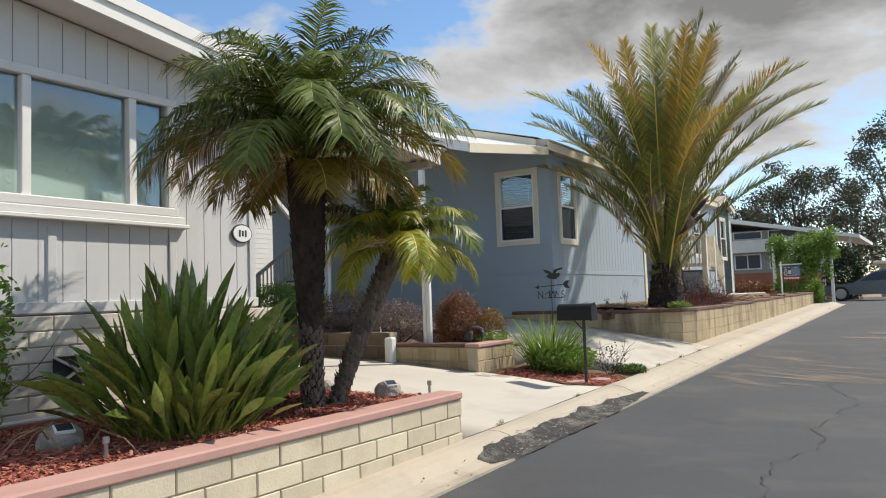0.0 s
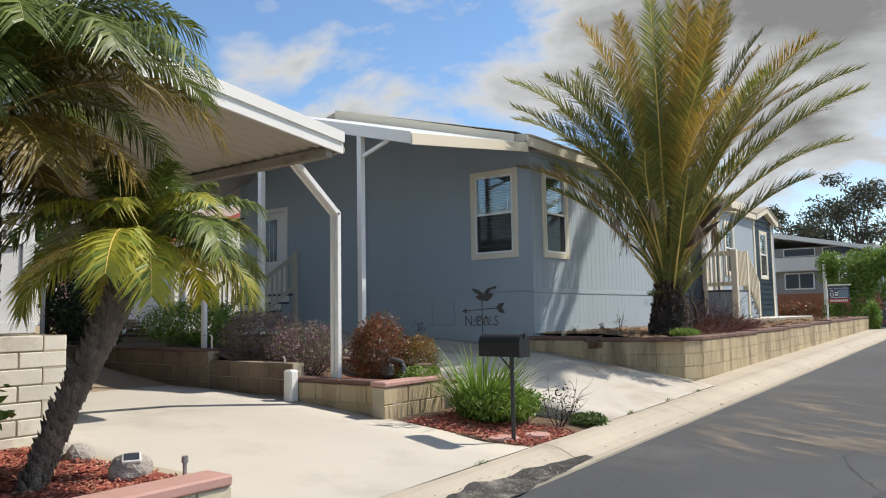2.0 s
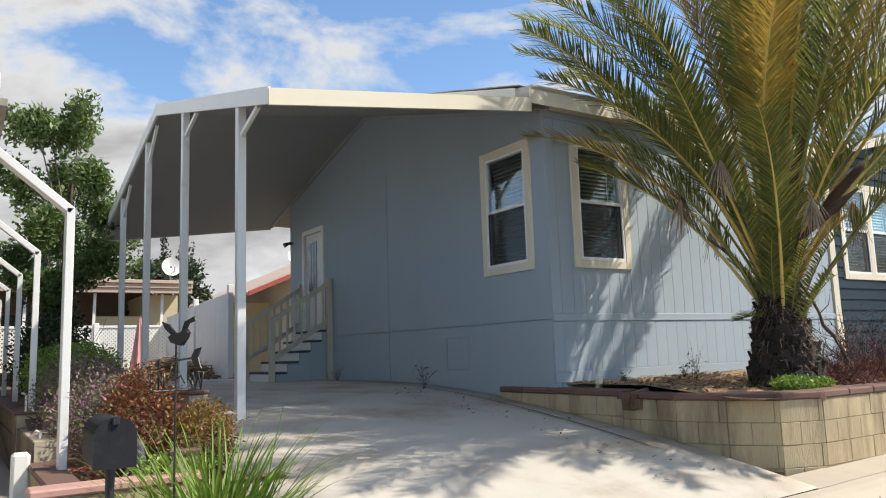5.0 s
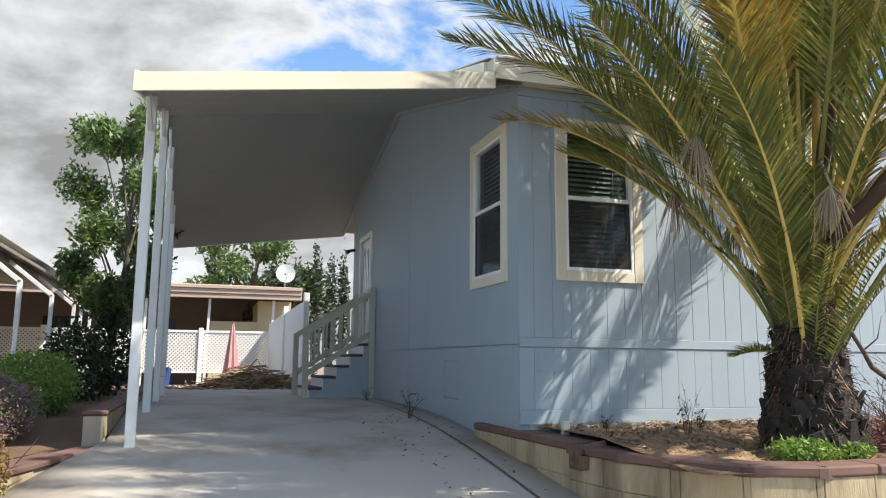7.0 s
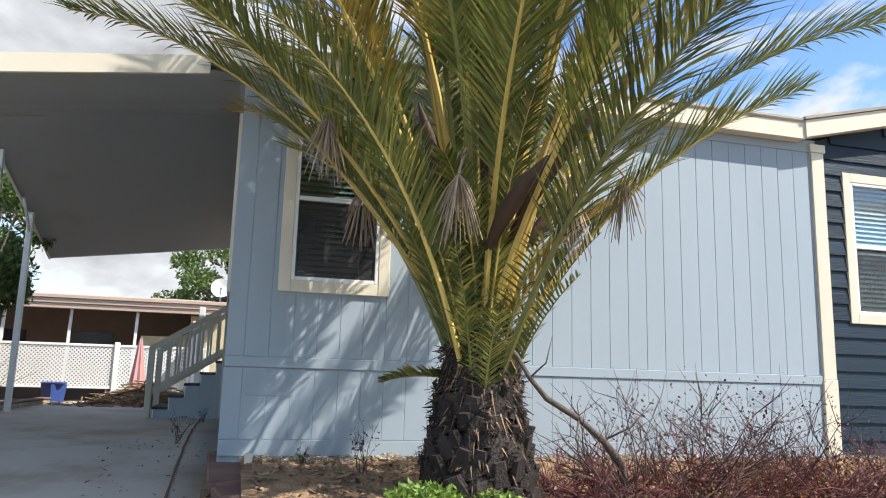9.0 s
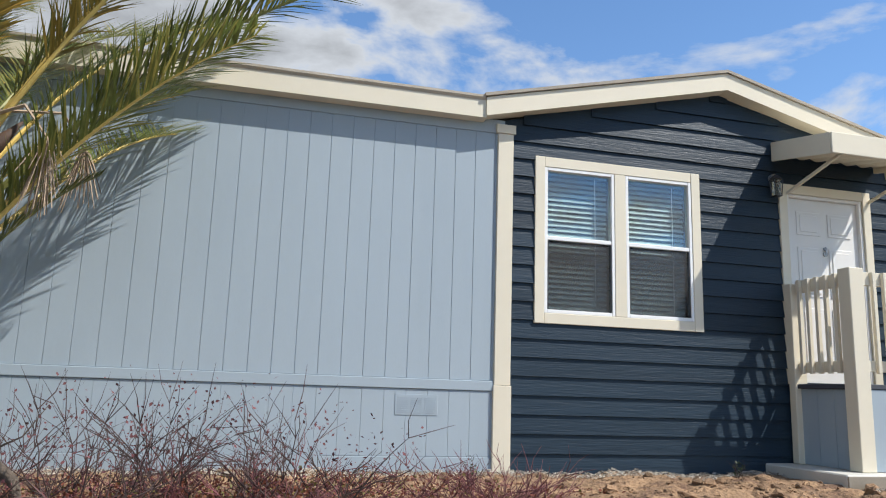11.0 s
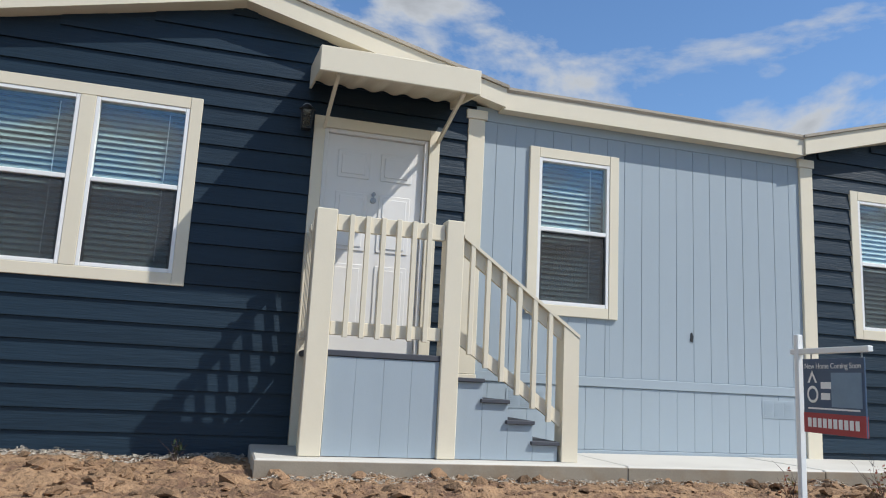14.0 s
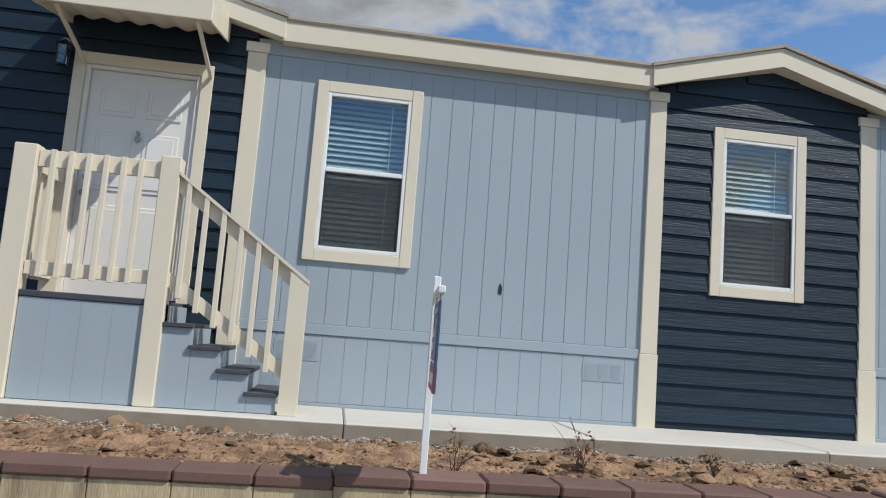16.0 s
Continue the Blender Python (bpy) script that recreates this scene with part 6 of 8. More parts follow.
def pygmy(name, label, base, top, radii, count, length, seed, tiers, mats_by_tier, split=0.35, stubs=420):
    t = thing(name, label, "palm tree", at=pose(*base))
    top = Vector(top) - Vector(base)
    bend = [Vector((0, 0, -0.04)), top * 0.3 + Vector((0, 0, 0.02)), top * 0.65, top]
    ringed_trunk(bend, radii, t, (M_TRUNK_A if split > 0.3 else M_TRUNK_B, M_TRUNK_B), seed, stubs, split)
    rr = random.Random(seed)
    specs = []
    for tier, (n, lean, droop, L) in enumerate(tiers):
        for k in range(n):
            az = 360 * k / n + 41 * tier + rr.uniform(-10, 10)
            var = k % 3
            mats = rr.choice(mats_by_tier[tier])
            make = (lambda L=L * length, le=lean, dr=droop, sd=seed * 100 + tier * 10 + var, L0=length: frond(L, radians(le), dr, 84, 0.21 * L0 / 1.4 + 0.05, 0.0135, sd, bare=0.14, vee=0.18, hang=0.50, thick=0.010, sweep=0.70))
            specs.append((az, (name, tier, var), rr.uniform(0.85, 1.1), rr.uniform(-0.05, 0.06), mats, make, rr.uniform(-5, 5)))
    palm_fronds(t, top, specs)
    return t


G, O, Yl = (M_PYG, M_RACHIS_G), (M_PYG_OLD, M_RACHIS), (M_PYG_YEL, M_RACHIS)
pygmy("pygmy_palm", "pygmy date palm with a full arching green crown", (-3.75, 4.74, 0.50), (-3.64, 4.60, 2.46), (0.085, 0.085, 0.13, 0.15), 40, 1.40, 3,
      ((9, 82, 1.2, 0.86), (13, 67, 1.95, 0.98), (14, 52, 2.1, 1.02), (11, 34, 2.0, 0.98), (9, 4, 1.4, 0.66)), ([G], [G], [G], [G, G, G, O], [O]))
pygmy("pygmy_palm", "small leaning pygmy palm with yellowing lower fronds", (-3.76, 5.01, 0.50), (-3.40, 5.44, 1.80), (0.068, 0.068, 0.080, 0.092), 22, 0.82, 8,
      ((6, 74, 1.1, 0.8), (9, 54, 1.8, 1.0), (9, 34, 2.0, 1.05), (7, 12, 1.9, 1.0)), ([G], [G, Yl], [G, Yl], [Yl]), 0.2, 260)

# ---- strap-leaved clump and other plants in the neighbour's bed ----
clump = thing("lily_clump", "large clump of broad dark green strap leaves", "plant", at=pose(-3.78, 3.55, 0.50))
def paddle(base, azimuth, lean, length, width, droop, roll):
    """A long-stalked leaf with a broad pointed blade, folded along its middle."""
    s = Shape()
    d0 = Vector((math.cos(azimuth), math.sin(azimuth), 0))
    side = Vector((-d0.y, d0.x, 0))
    vs, p, ang, segs = [], Vector(base), lean, 11
    for i in range(segs + 1):
        t = i / segs
        w = 0.020 if t < 0.5 else 0.020 * (1 - t) + width * max(0.0, math.sin(math.pi * ((t - 0.5) / 0.5) ** 0.80)) ** 0.9
        up = Vector((-math.sin(ang) * d0.x, -math.sin(ang) * d0.y, math.cos(ang)))
        k = roll * t
        across, out = side * math.cos(k) + up * math.sin(k), up * math.cos(k) - side * math.sin(k)
        vs += [p + across * w / 2 + out * w * 0.22, p.copy(), p - across * w / 2 + out * w * 0.22]
        p = p + (d0 * math.cos(ang) + Vector((0, 0, math.sin(ang)))) * length / segs
        ang -= droop / segs * (0.3 + 1.4 * t)
    s.add(vs, [f for i in range(segs) for f in ((3 * i, 3 * i + 1, 3 * i + 4, 3 * i + 3), (3 * i + 1, 3 * i + 2, 3 * i + 5, 3 * i + 4))])
    return s


r = random.Random(21)
for k in range(320):
    a = 2.399963 * k + r.uniform(-0.6, 0.6)
    outer = (k + 0.5) / 320
    rad = 0.40 * outer ** 0.6
    lean = radians(87 - 50 * outer ** 1.4 + r.uniform(-15, 13))
    part("leaf", paddle((rad * math.cos(a), rad * math.sin(a), 0), a + r.uniform(-0.9, 0.9), lean, r.uniform(0.62, 1.14) * (1.08 - 0.42 * outer), r.uniform(0.052, 0.088), r.uniform(-0.2, 0.7), r.uniform(-1.3, 1.3)), M_STRAP, clump, fix=False, smooth=True)
shrub("low_shrub", "low leafy green shrub beside the palm", (-4.38, 4.45, 0.49), (0.45, 0.60, 0.36), 2600, 0.042, M_LIME, 31)
shrub("bed_shrub", "small-leaved green shrub against the panelled wall", (-4.75, 2.55, 0.49), (0.42, 0.40, 0.72), 2600, 0.026, M_LIME, 32)


def solar_rock(x, y, z, turn, scale):
    t = thing("solar_rock", "fake grey rock with a small solar panel light", "garden light", "solar rock lights", at=pose(x, y, z, 0, 0, turn) @ Matrix.Scale(scale, 4))
    bm = bmesh.new()
    bmesh.ops.create_icosphere(bm, subdivisions=3, radius=0.12)
    for v in bm.verts:
        k = 1 + 0.18 * noise.noise(v.co * 14 + Vector((turn, 0, 0)))
        v.co = Vector((v.co.x * 1.1 * k, v.co.y * 0.95 * k, max(v.co.z * 0.85 * k, -0.05) + 0.05))
    me = bpy.data.meshes.new("rock_body")
    bm.to_mesh(me)
    bm.free()
    me.materials.append(M_ROCK)
    part("rock_body", me, None, t)
    part("panel_frame", Shape().box((-0.055, -0.045, 0.128), (0.055, 0.045, 0.15), 0.004, Matrix.Rotation(radians(24), 4, "X")), M_WHITE, t)
    part("solar_cell", Shape().box((-0.045, -0.036, 0.151), (0.045, 0.036, 0.153), 0, Matrix.Rotation(radians(24), 4, "X")), M_SOLAR, t)


solar_rock(-3.57, 5.50, 0.50, 60, 0.95)
solar_rock(-4.10, 2.86, 0.49, 75, 1.05)
for k, (x, y) in enumerate(((-4.55, 5.52), (-4.75, 5.60), (-4.36, 5.60))):
    bm = bmesh.new()
    bmesh.ops.create_icosphere(bm, subdivisions=2, radius=0.13 - 0.02 * k)
    for v in bm.verts:
        v.co *= 1 + 0.22 * noise.noise(v.co * 9 + Vector((k * 3, 0, 0)))
    me = bpy.data.meshes.new("stone")
    bm.to_mesh(me)
    bm.free()
    me.materials.append(M_ROCK)
    tagged(part("stone", me, None, None, "rough grey garden stone on mulch", pose(x, y, 0.53)), "rough grey garden stone on mulch", "stone", "garden stones")
for x, y in ((-3.22, 5.62), (-3.42, 2.72)):
    single("sprinkler_head", Shape().tube([(x, y, 0.48), (x, y, 0.60), (x, y, 0.605), (x, y, 0.64)], [0.012, 0.012, 0.02, 0.018], 8), M_STEEL, "small pop-up sprinkler head in mulch", "sprinkler", "sprinkler heads")
single("irrigation_pipe", Shape().tube([(-5.2, -2, 0.55), (-5.15, 2.5, 0.545), (-5.1, 4.2, 0.55)], 0.018, 8), M_PIPE, "white irrigation pipe lying along the foundation", "pipe")
s = Shape()
rr = random.Random(77)
for k in range(5):
    a = rr.uniform(0, 6.28)
    p = Vector((-3.75 + rr.uniform(-0.5, 0.1), 2.95 + rr.uniform(-0.3, 0.3), 0.52))
    s.tube([p, p + Vector((0.12 * math.cos(a), 0.12 * math.sin(a), 0.14)), p + Vector((0.3 * math.cos(a), 0.3 * math.sin(a), 0.10)), p + Vector((0.42 * math.cos(a), 0.42 * math.sin(a), 0.01))], [0.007, 0.006, 0.005, 0.003], 5)
single("dead_stalks", s, M_BRUSH, "curled dry stalks on the mulch", "dead stalks")


def chips(name, label, area, count, z, size, material, seed, category="mulch", lift=0.012):
    """Loose flat chips strewn over a stretch."""
    r = np.random.default_rng(seed)
    x = r.uniform(area[0], area[2], count)
    y = r.uniform(area[1], area[3], count)
    s = Shape()
    vs, fs = [], []
    for i in range(count):
        a = r.uniform(0, 6.283)
        l, w, h = size * r.uniform(0.5, 1.5), size * r.uniform(0.18, 0.5), size * r.uniform(0.05, 0.25)
        m = Matrix.Translation((x[i], y[i], z(x[i], y[i]) + r.uniform(0, lift))) @ Matrix.Rotation(a, 4, "Z") @ Matrix.Rotation(r.normal() * 0.3, 4, "Y") @ Matrix.Rotation(r.normal() * 0.3, 4, "X")
        k = len(vs)
        vs += [tuple(m @ Vector(p)) for p in ((-l, -w, 0), (l * 0.8, -w * 0.8, 0), (l, w, 0), (-l * 0.7, w, 0), (-l * 0.8, -w * 0.5, h), (l * 0.7, w * 0.5, h))]
        fs += [(k, k + 1, k + 5, k + 4), (k + 1, k + 2, k + 5), (k + 2, k + 3, k + 4, k + 5), (k + 3, k, k + 4)]
    s.add(vs, fs)
    return single(name, s, material, label, category, kind="stuff")


chips("red_mulch", "red shredded bark mulch covering the raised bed", (-5.2, 0.8, -3.2, 5.64), 17000, lambda x, y: 0.503 + 0.02 * wobble(x, y, 2), 0.020, M_MULCH, 41, lift=0.02)
verge_z = lambda x, y: 0.172 + 0.15 * min(max((-3.0 - x) / 1.7, 0), 1) + 0.01 * (y - 9) + 0.015 * wobble(x, y, 3)
chips("verge_mulch", "red bark mulch round the mailbox post", (-4.55, 9.13, -3.06, 10.1), 2200, verge_z, 0.026, M_MULCH, 42, lift=0.02)
chips("planter_litter", "dry leaves and bark in the middle planter", (-6.3, 9.35, -4.95, 10.1), 900, lambda x, y: 0.63, 0.024, M_MULCH, 43)

# ---- planter between the driveways ----
def msoil(x):
    return (0.62 if x > -6.3 else 0.62 + min((-6.3 - x) * 0.2, 0.40)) - 0.01


shrub("green_hedge", "rounded bright green shrub in the planter", (-9.2, 9.85, msoil(-9.2)), (0.95, 0.50, 0.36), 11000, 0.019, M_LIME, 51)
shrub("mauve_shrub", "greyish shrub with mauve flower heads", (-7.55, 9.75, msoil(-7.55)), (0.62, 0.45, 0.35), 8500, 0.0145, M_PURPLE, 52)
shrub("mauve_shrub", "greyish shrub with mauve flower heads", (-6.55, 9.70, msoil(-6.55)), (0.50, 0.42, 0.37), 7500, 0.0145, M_PURPLE, 53)
shrub("red_shrub", "dense shrub with dark red young leaves", (-5.55, 9.80, 0.61), (0.37, 0.35, 0.42), 9500, 0.0155, M_REDLEAF, 54)
shrub("orange_shrub", "small shrub with orange leaves", (-5.22, 10.20, 0.61), (0.26, 0.26, 0.30), 3800, 0.0155, M_ORANGELEAF, 55)
shrub("low_greenery", "low bright green ground cover at the planter's edge", (-5.0, 9.95, 0.61), (0.22, 0.30, 0.12), 1400, 0.018, M_LIME, 56, False)
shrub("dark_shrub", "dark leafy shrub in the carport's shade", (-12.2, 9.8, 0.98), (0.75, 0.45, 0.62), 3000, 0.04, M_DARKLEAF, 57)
meter = thing("gas_meter", "grey gas meter with bent pipes among shrubs", "gas meter", at=pose(-5.25, 9.72, 0.62))
part("body", Shape().box((-0.13, -0.03, 0.08), (0.0, 0.10, 0.24), 0.03), M_METER, meter)
part("pipe", Shape().tube([(0.19, 0.02, -0.02), (0.19, 0.02, 0.17), (0.19, 0.02, 0.22), (0.17, 0.02, 0.26), (0.12, 0.02, 0.275), (-0.02, 0.02, 0.29), (-0.06, 0.02, 0.33), (-0.10, 0.02, 0.38)], 0.026, 10).tube([(0.19, 0.02, 0.03), (0.19, 0.02, 0.09)], 0.036, 10).tube([(0.19, 0.02, 0.15), (0.19, 0.02, 0.20)], 0.036, 10).tube([(-0.06, 0.04, 0.24), (-0.06, 0.02, 0.33)], 0.02, 8), M_METER, meter)
part("regulator", Shape().tube([(-0.14, 0.05, 0.36), (-0.13, -0.05, 0.36)], [0.06, 0.055], 12), M_METER, meter)
single("pipe_stub", Shape().box((-6.33, 9.04, 0.30), (-6.19, 9.168, 0.80), 0.02), M_OFFWHITE, "white painted utility stub box at the wall", "utility box")
for x, z in ((-6.55, 0.66), (-8.0, 0.92)):
    single("hose_bib", Shape().tube([(x, 9.26, z), (x, 9.26, z + 0.26), (x + 0.02, 9.22, z + 0.28)], 0.012, 7), M_PIPE, "slim white riser pipe in the planter", "pipe", "riser pipes")

# ---- mailbox, weather vane, verge plants ----
box = thing("mailbox", "charcoal rounded mailbox on a thin black post", "mailbox", at=pose(-3.29, 9.25, 0.17, 0, 0, -2))
part("post", Shape().tube([(0, 0, -0.05), (0, 0, 0.835)], 0.021, 10), M_BLACK, box)
prof = [(-0.085, 0.835), (0.085, 0.835), (0.085, 0.965)] + [(0.085 * math.cos(a), 0.965 + 0.082 * math.sin(a)) for a in spread(0.2, math.pi - 0.2, 10)] + [(-0.085, 0.965)]
part("box_body", Shape().prism(prof, 0, -0.33, 0.13), M_MAILBOX, box)
big = [(a * 1.06, 0.95 + (b - 0.95) * 1.06) for a, b in prof]
part("door", Shape().prism(big, 0, 0.131, 0.15), M_MAILBOX, box)
part("flag", Shape().box((-0.05, 0.088, 0.92), (0.07, 0.094, 0.96), 0.002).box((0.05, 0.088, 0.86), (0.07, 0.094, 0.92)), M_MAILBOX, box)
part("latch", Shape().box((0.151, -0.015, 1.02), (0.165, 0.015, 1.06), 0.003), M_BLACK, box)
part("brace", Shape().tube([(-0.02, 0, 0.72), (-0.16, 0, 0.86)], 0.008, 6), M_BLACK, box)

vane = thing("weather_vane", "black metal weather vane with a bird and compass letters", "weather vane", at=pose(-3.92, 9.69, 0.28, 0, 0, 18) @ Matrix.Diagonal((0.76, 0.76, 1.0, 1.0)))
part("rod", Shape().tube([(0, 0, -0.05), (0, 0, 1.31)], 0.008, 8), M_BLACK, vane)
arrow = Shape().tube([(-0.27, 0, 1.17), (0.26, 0, 1.20)], 0.006, 6).prism([(-0.30, 1.165), (-0.22, 1.145), (-0.225, 1.20)], 1, -0.004, 0.004).prism([(0.20, 1.20), (0.25, 1.245), (0.33, 1.255), (0.29, 1.20), (0.33, 1.14), (0.25, 1.15)], 1, -0.004, 0.004)
part("arrow", arrow, M_BLACK, vane)
bird = Shape().prism([(-0.03, 1.36), (0.07, 1.345), (0.12, 1.375), (0.14, 1.40), (0.115, 1.415), (0.05, 1.40), (-0.01, 1.405), (-0.06, 1.385)], 1, -0.012, 0.012)
bird.prism([(0.0, 1.395), (0.05, 1.40), (-0.02, 1.44), (-0.10, 1.455), (-0.06, 1.42)], 1, -0.03, -0.02).prism([(0.02, 1.40), (0.07, 1.405), (0.10, 1.44), (0.17, 1.45), (0.16, 1.47), (0.06, 1.45)], 1, 0.02, 0.03)
part("bird", bird, M_BLACK, vane, at=Matrix.Translation((-0.012, 0, -0.48)) @ Matrix.Scale(1.3, 4))
part("cross_arm", Shape().tube([(-0.17, 0, 1.02), (0.17, 0, 1.02)], 0.005, 6).tube([(0, -0.17, 1.02), (0, 0.17, 1.02)], 0.005, 6), M_BLACK, vane)
part("scroll", Shape().tube([(-0.12, 0, 1.06), (-0.07, 0, 1.10), (0, 0, 1.08), (0.07, 0, 1.10), (0.12, 0, 1.06)], 0.006, 6), M_BLACK, vane)
for ch, x, y in (("N", -0.20, 0.0), ("S", 0.20, 0.0), ("E", 0.0, -0.19), ("W", 0.0, 0.19)):
    cu = bpy.data.curves.new("letter", "FONT")
    cu.body, cu.size, cu.extrude, cu.align_x, cu.align_y = ch, 0.15, 0.004, "CENTER", "CENTER"
    cu.materials.append(M_BLACK)
    lt = new("letter", cu)
    lt.parent = vane
    lt.matrix_basis = pose(x, y, 1.06, 90, 0, 0)

grass = thing("fountain_grass", "tuft of long green blades in the verge", "grass", at=pose(-4.15, 10.0, 0.28))
s = Shape()
r = random.Random(61)
for k in range(240):
    a = r.uniform(0, 6.283)
    rad = r.uniform(0, 0.30)
    blade(s, (rad * math.cos(a), rad * math.sin(a), 0), a + r.uniform(-0.5, 0.5), radians(r.uniform(50, 86)), r.uniform(0.58, 1.02), r.uniform(0.014, 0.026), r.uniform(0.2, 1.2), 0.2, 5, wide_at=0.3)
part("blades", s, M_LIME, grass, fix=False)["kind"] = "stuff"
shrub("verge_shrub", "feathery green ground cover round the blades", (-4.0, 10.0, 0.26), (0.47, 0.50, 0.19), 11000, 0.019, M_LIME, 62, False, 0.2, 3.0, 14)
shrub("verge_shrub", "green weeds at the driveway edge", (-3.15, 10.55, 0.20), (0.22, 0.16, 0.07), 700, 0.022, M_GREEN, 63, False, 0.3, 2.4)
s = Shape()
twigs(s, (0, 0, 0), 12, 0.42, 64, 0.006, 1.2, 0.8, 4)
weed = thing("dry_weed", "sparse dry weed with a few leaves", "weed", at=pose(-3.35, 10.25, 0.20))
part("stem_mass", s, M_TWIG, weed, fix=False)
v, f = leaf_cloud(160, (0, 0, 0.24), (0.24, 0.24, 0.24), 0.018, 65, 0.2)
part("foliage", mesh_np("foliage", v, f, M_DARKLEAF), None, weed)
for x, y, rr_ in ((-3.42, 9.28, 0.15), (-3.25, 9.62, 0.13)):
    single("stepping_stone", Shape().tube([(x, y, 0.18), (x, y, 0.225), (x, y, 0.232)], [rr_, rr_, rr_ * 0.94], 16), M_PINK, "round reddish stepping stone in mulch", "stepping stone", "stepping stones")

# ---- planter in front of the house ----
bush = thing("dry_bush", "sprawling half-dead bush of red and grey twigs", "bush", at=pose(-4.05, 17.6, 0.97))
s = Shape()
for k in range(46):
    twigs(s, (random.Random(k).uniform(-0.40, 0.30), random.Random(k + 99).uniform(-1.2, 2.2), 0), 8, 0.46, 200 + k, 0.006, 0.45, 1.0, 6)
part("twig_mass", s, M_TWIGRED, bush, fix=False)["kind"] = "stuff"
s = Shape()
for k in range(30):
    twigs(s, (random.Random(k + 5).uniform(-0.3, 0.3), random.Random(k + 55).uniform(-1.0, 1.0), 0.05), 3, 0.66, 300 + k, 0.006, 0.9, 0.9, 6, segs=5)
part("sprig_mass", s, M_TWIG, bush, fix=False)["kind"] = "stuff"
v, f = leaf_cloud(6500, (0, 0.5, 0.12), (0.42, 2.0, 0.20), 0.014, 66, 0.1, elong=1.6)
part("dead_leaves", mesh_np("dead_leaves", v, f, M_REDLEAF), None, bush)["kind"] = "stuff"
v, f = leaf_cloud(1300, (0, 0.1, 0.42), (0.4, 1.35, 0.42), 0.014, 67, 0.1, elong=1.6)
part("sparse_leaves", mesh_np("sparse_leaves", v, f, M_TWIGRED), None, bush)["kind"] = "stuff"
limb = Shape().tube([(-3.94, 15.84, 2.10), (-3.92, 15.93, 2.0), (-3.93, 16.08, 1.87), (-3.92, 16.17, 1.73), (-3.97, 16.30, 1.61), (-3.98, 16.52, 1.49), (-4.02, 16.70, 1.36), (-4.06, 16.84, 1.22), (-4.08, 16.90, 0.97)], [0.009, 0.012, 0.016, 0.015, 0.019, 0.019, 0.023, 0.03, 0.034], 8)
limb.tube([(-3.92, 16.17, 1.73), (-3.86, 16.25, 1.82), (-3.84, 16.28, 1.98)], [0.007, 0.005, 0.002], 5).tube([(-3.98, 16.52, 1.49), (-3.90, 16.46, 1.38), (-3.88, 16.54, 1.24)], [0.008, 0.005, 0.002], 5).tube([(-4.02, 16.70, 1.36), (-3.98, 16.88, 1.45), (-3.92, 17.0, 1.62)], [0.008, 0.005, 0.002], 5)
single("dead_branch", limb, M_BARK, "bare grey branch leaning from the palm to the soil", "branch", smooth=True)
shrub("palm_foot_fern", "bright feathery green plant at the palm's foot", (-3.86, 15.55, 0.96), (0.22, 0.26, 0.09), 1500, 0.016, M_LIME, 71, False, 0.2, 2.6)
shrub("palm_foot_fern", "small bright feathery green plant at the palm's foot", (-3.84, 15.92, 0.96), (0.14, 0.16, 0.08), 800, 0.014, M_LIME, 70, False, 0.2, 2.6)
for k, (x, y, h) in enumerate(((-4.9, 15.35, 0.32), (-5.6, 15.0, 0.12), (-5.5, 15.9, 0.15), (-3.95, 26.4, 0.22), (-4.0, 27.2, 0.24), (-4.1, 28.1, 0.15), (-5.2, 19.7, 0.2), (-8.2, 13.95, 0.30), (-11.2, 14.1, 0.18), (-5.7, 24.0 - 1.6, 0.15))):
    wd = thing("weed", "thin dry weed sprig", "weed", "sprigs of weed", at=pose(x, y, soil_z(x, y) if x > -6 and y > 14.5 else ramp_right(x, y)))
    s = Shape()
    twigs(s, (0, 0, -0.01), 6, h, 400 + k, 0.0035, 1.6, 0.5, 4)
    part("stem_mass", s, M_TWIG, wd, fix=False)
    v, f = leaf_cloud(50, (0, 0, h * 0.6), (h * 0.4, h * 0.4, h * 0.5), 0.014, 500 + k, 0.1)
    part("foliage", mesh_np("foliage", v, f, M_REDLEAF if k in (3, 4) else M_DARKLEAF), None, wd)
chips("gravel_strip", "strip of pale gravel along the foot of the wall", (-6.0, 14.6, -5.66, 22.9), 6500, lambda x, y: soil_z(x, y) + 0.010, 0.014, M_LEDGE, 72, "gravel")
chips("gravel_edge", "strip of small gravel along the concrete walk", (-4.94, 22.9, -4.72, 31.2), 6000, soil_z, 0.0115, M_LEDGE, 73, "gravel")
chips("soil_crumbs", "loose crumbs of dry soil", (-5.7, 14.9, -3.78, 32.0), 4200, soil_z, 0.016, M_CLOD, 74, "soil crumbs")
clods = Shape()
rc = random.Random(744)
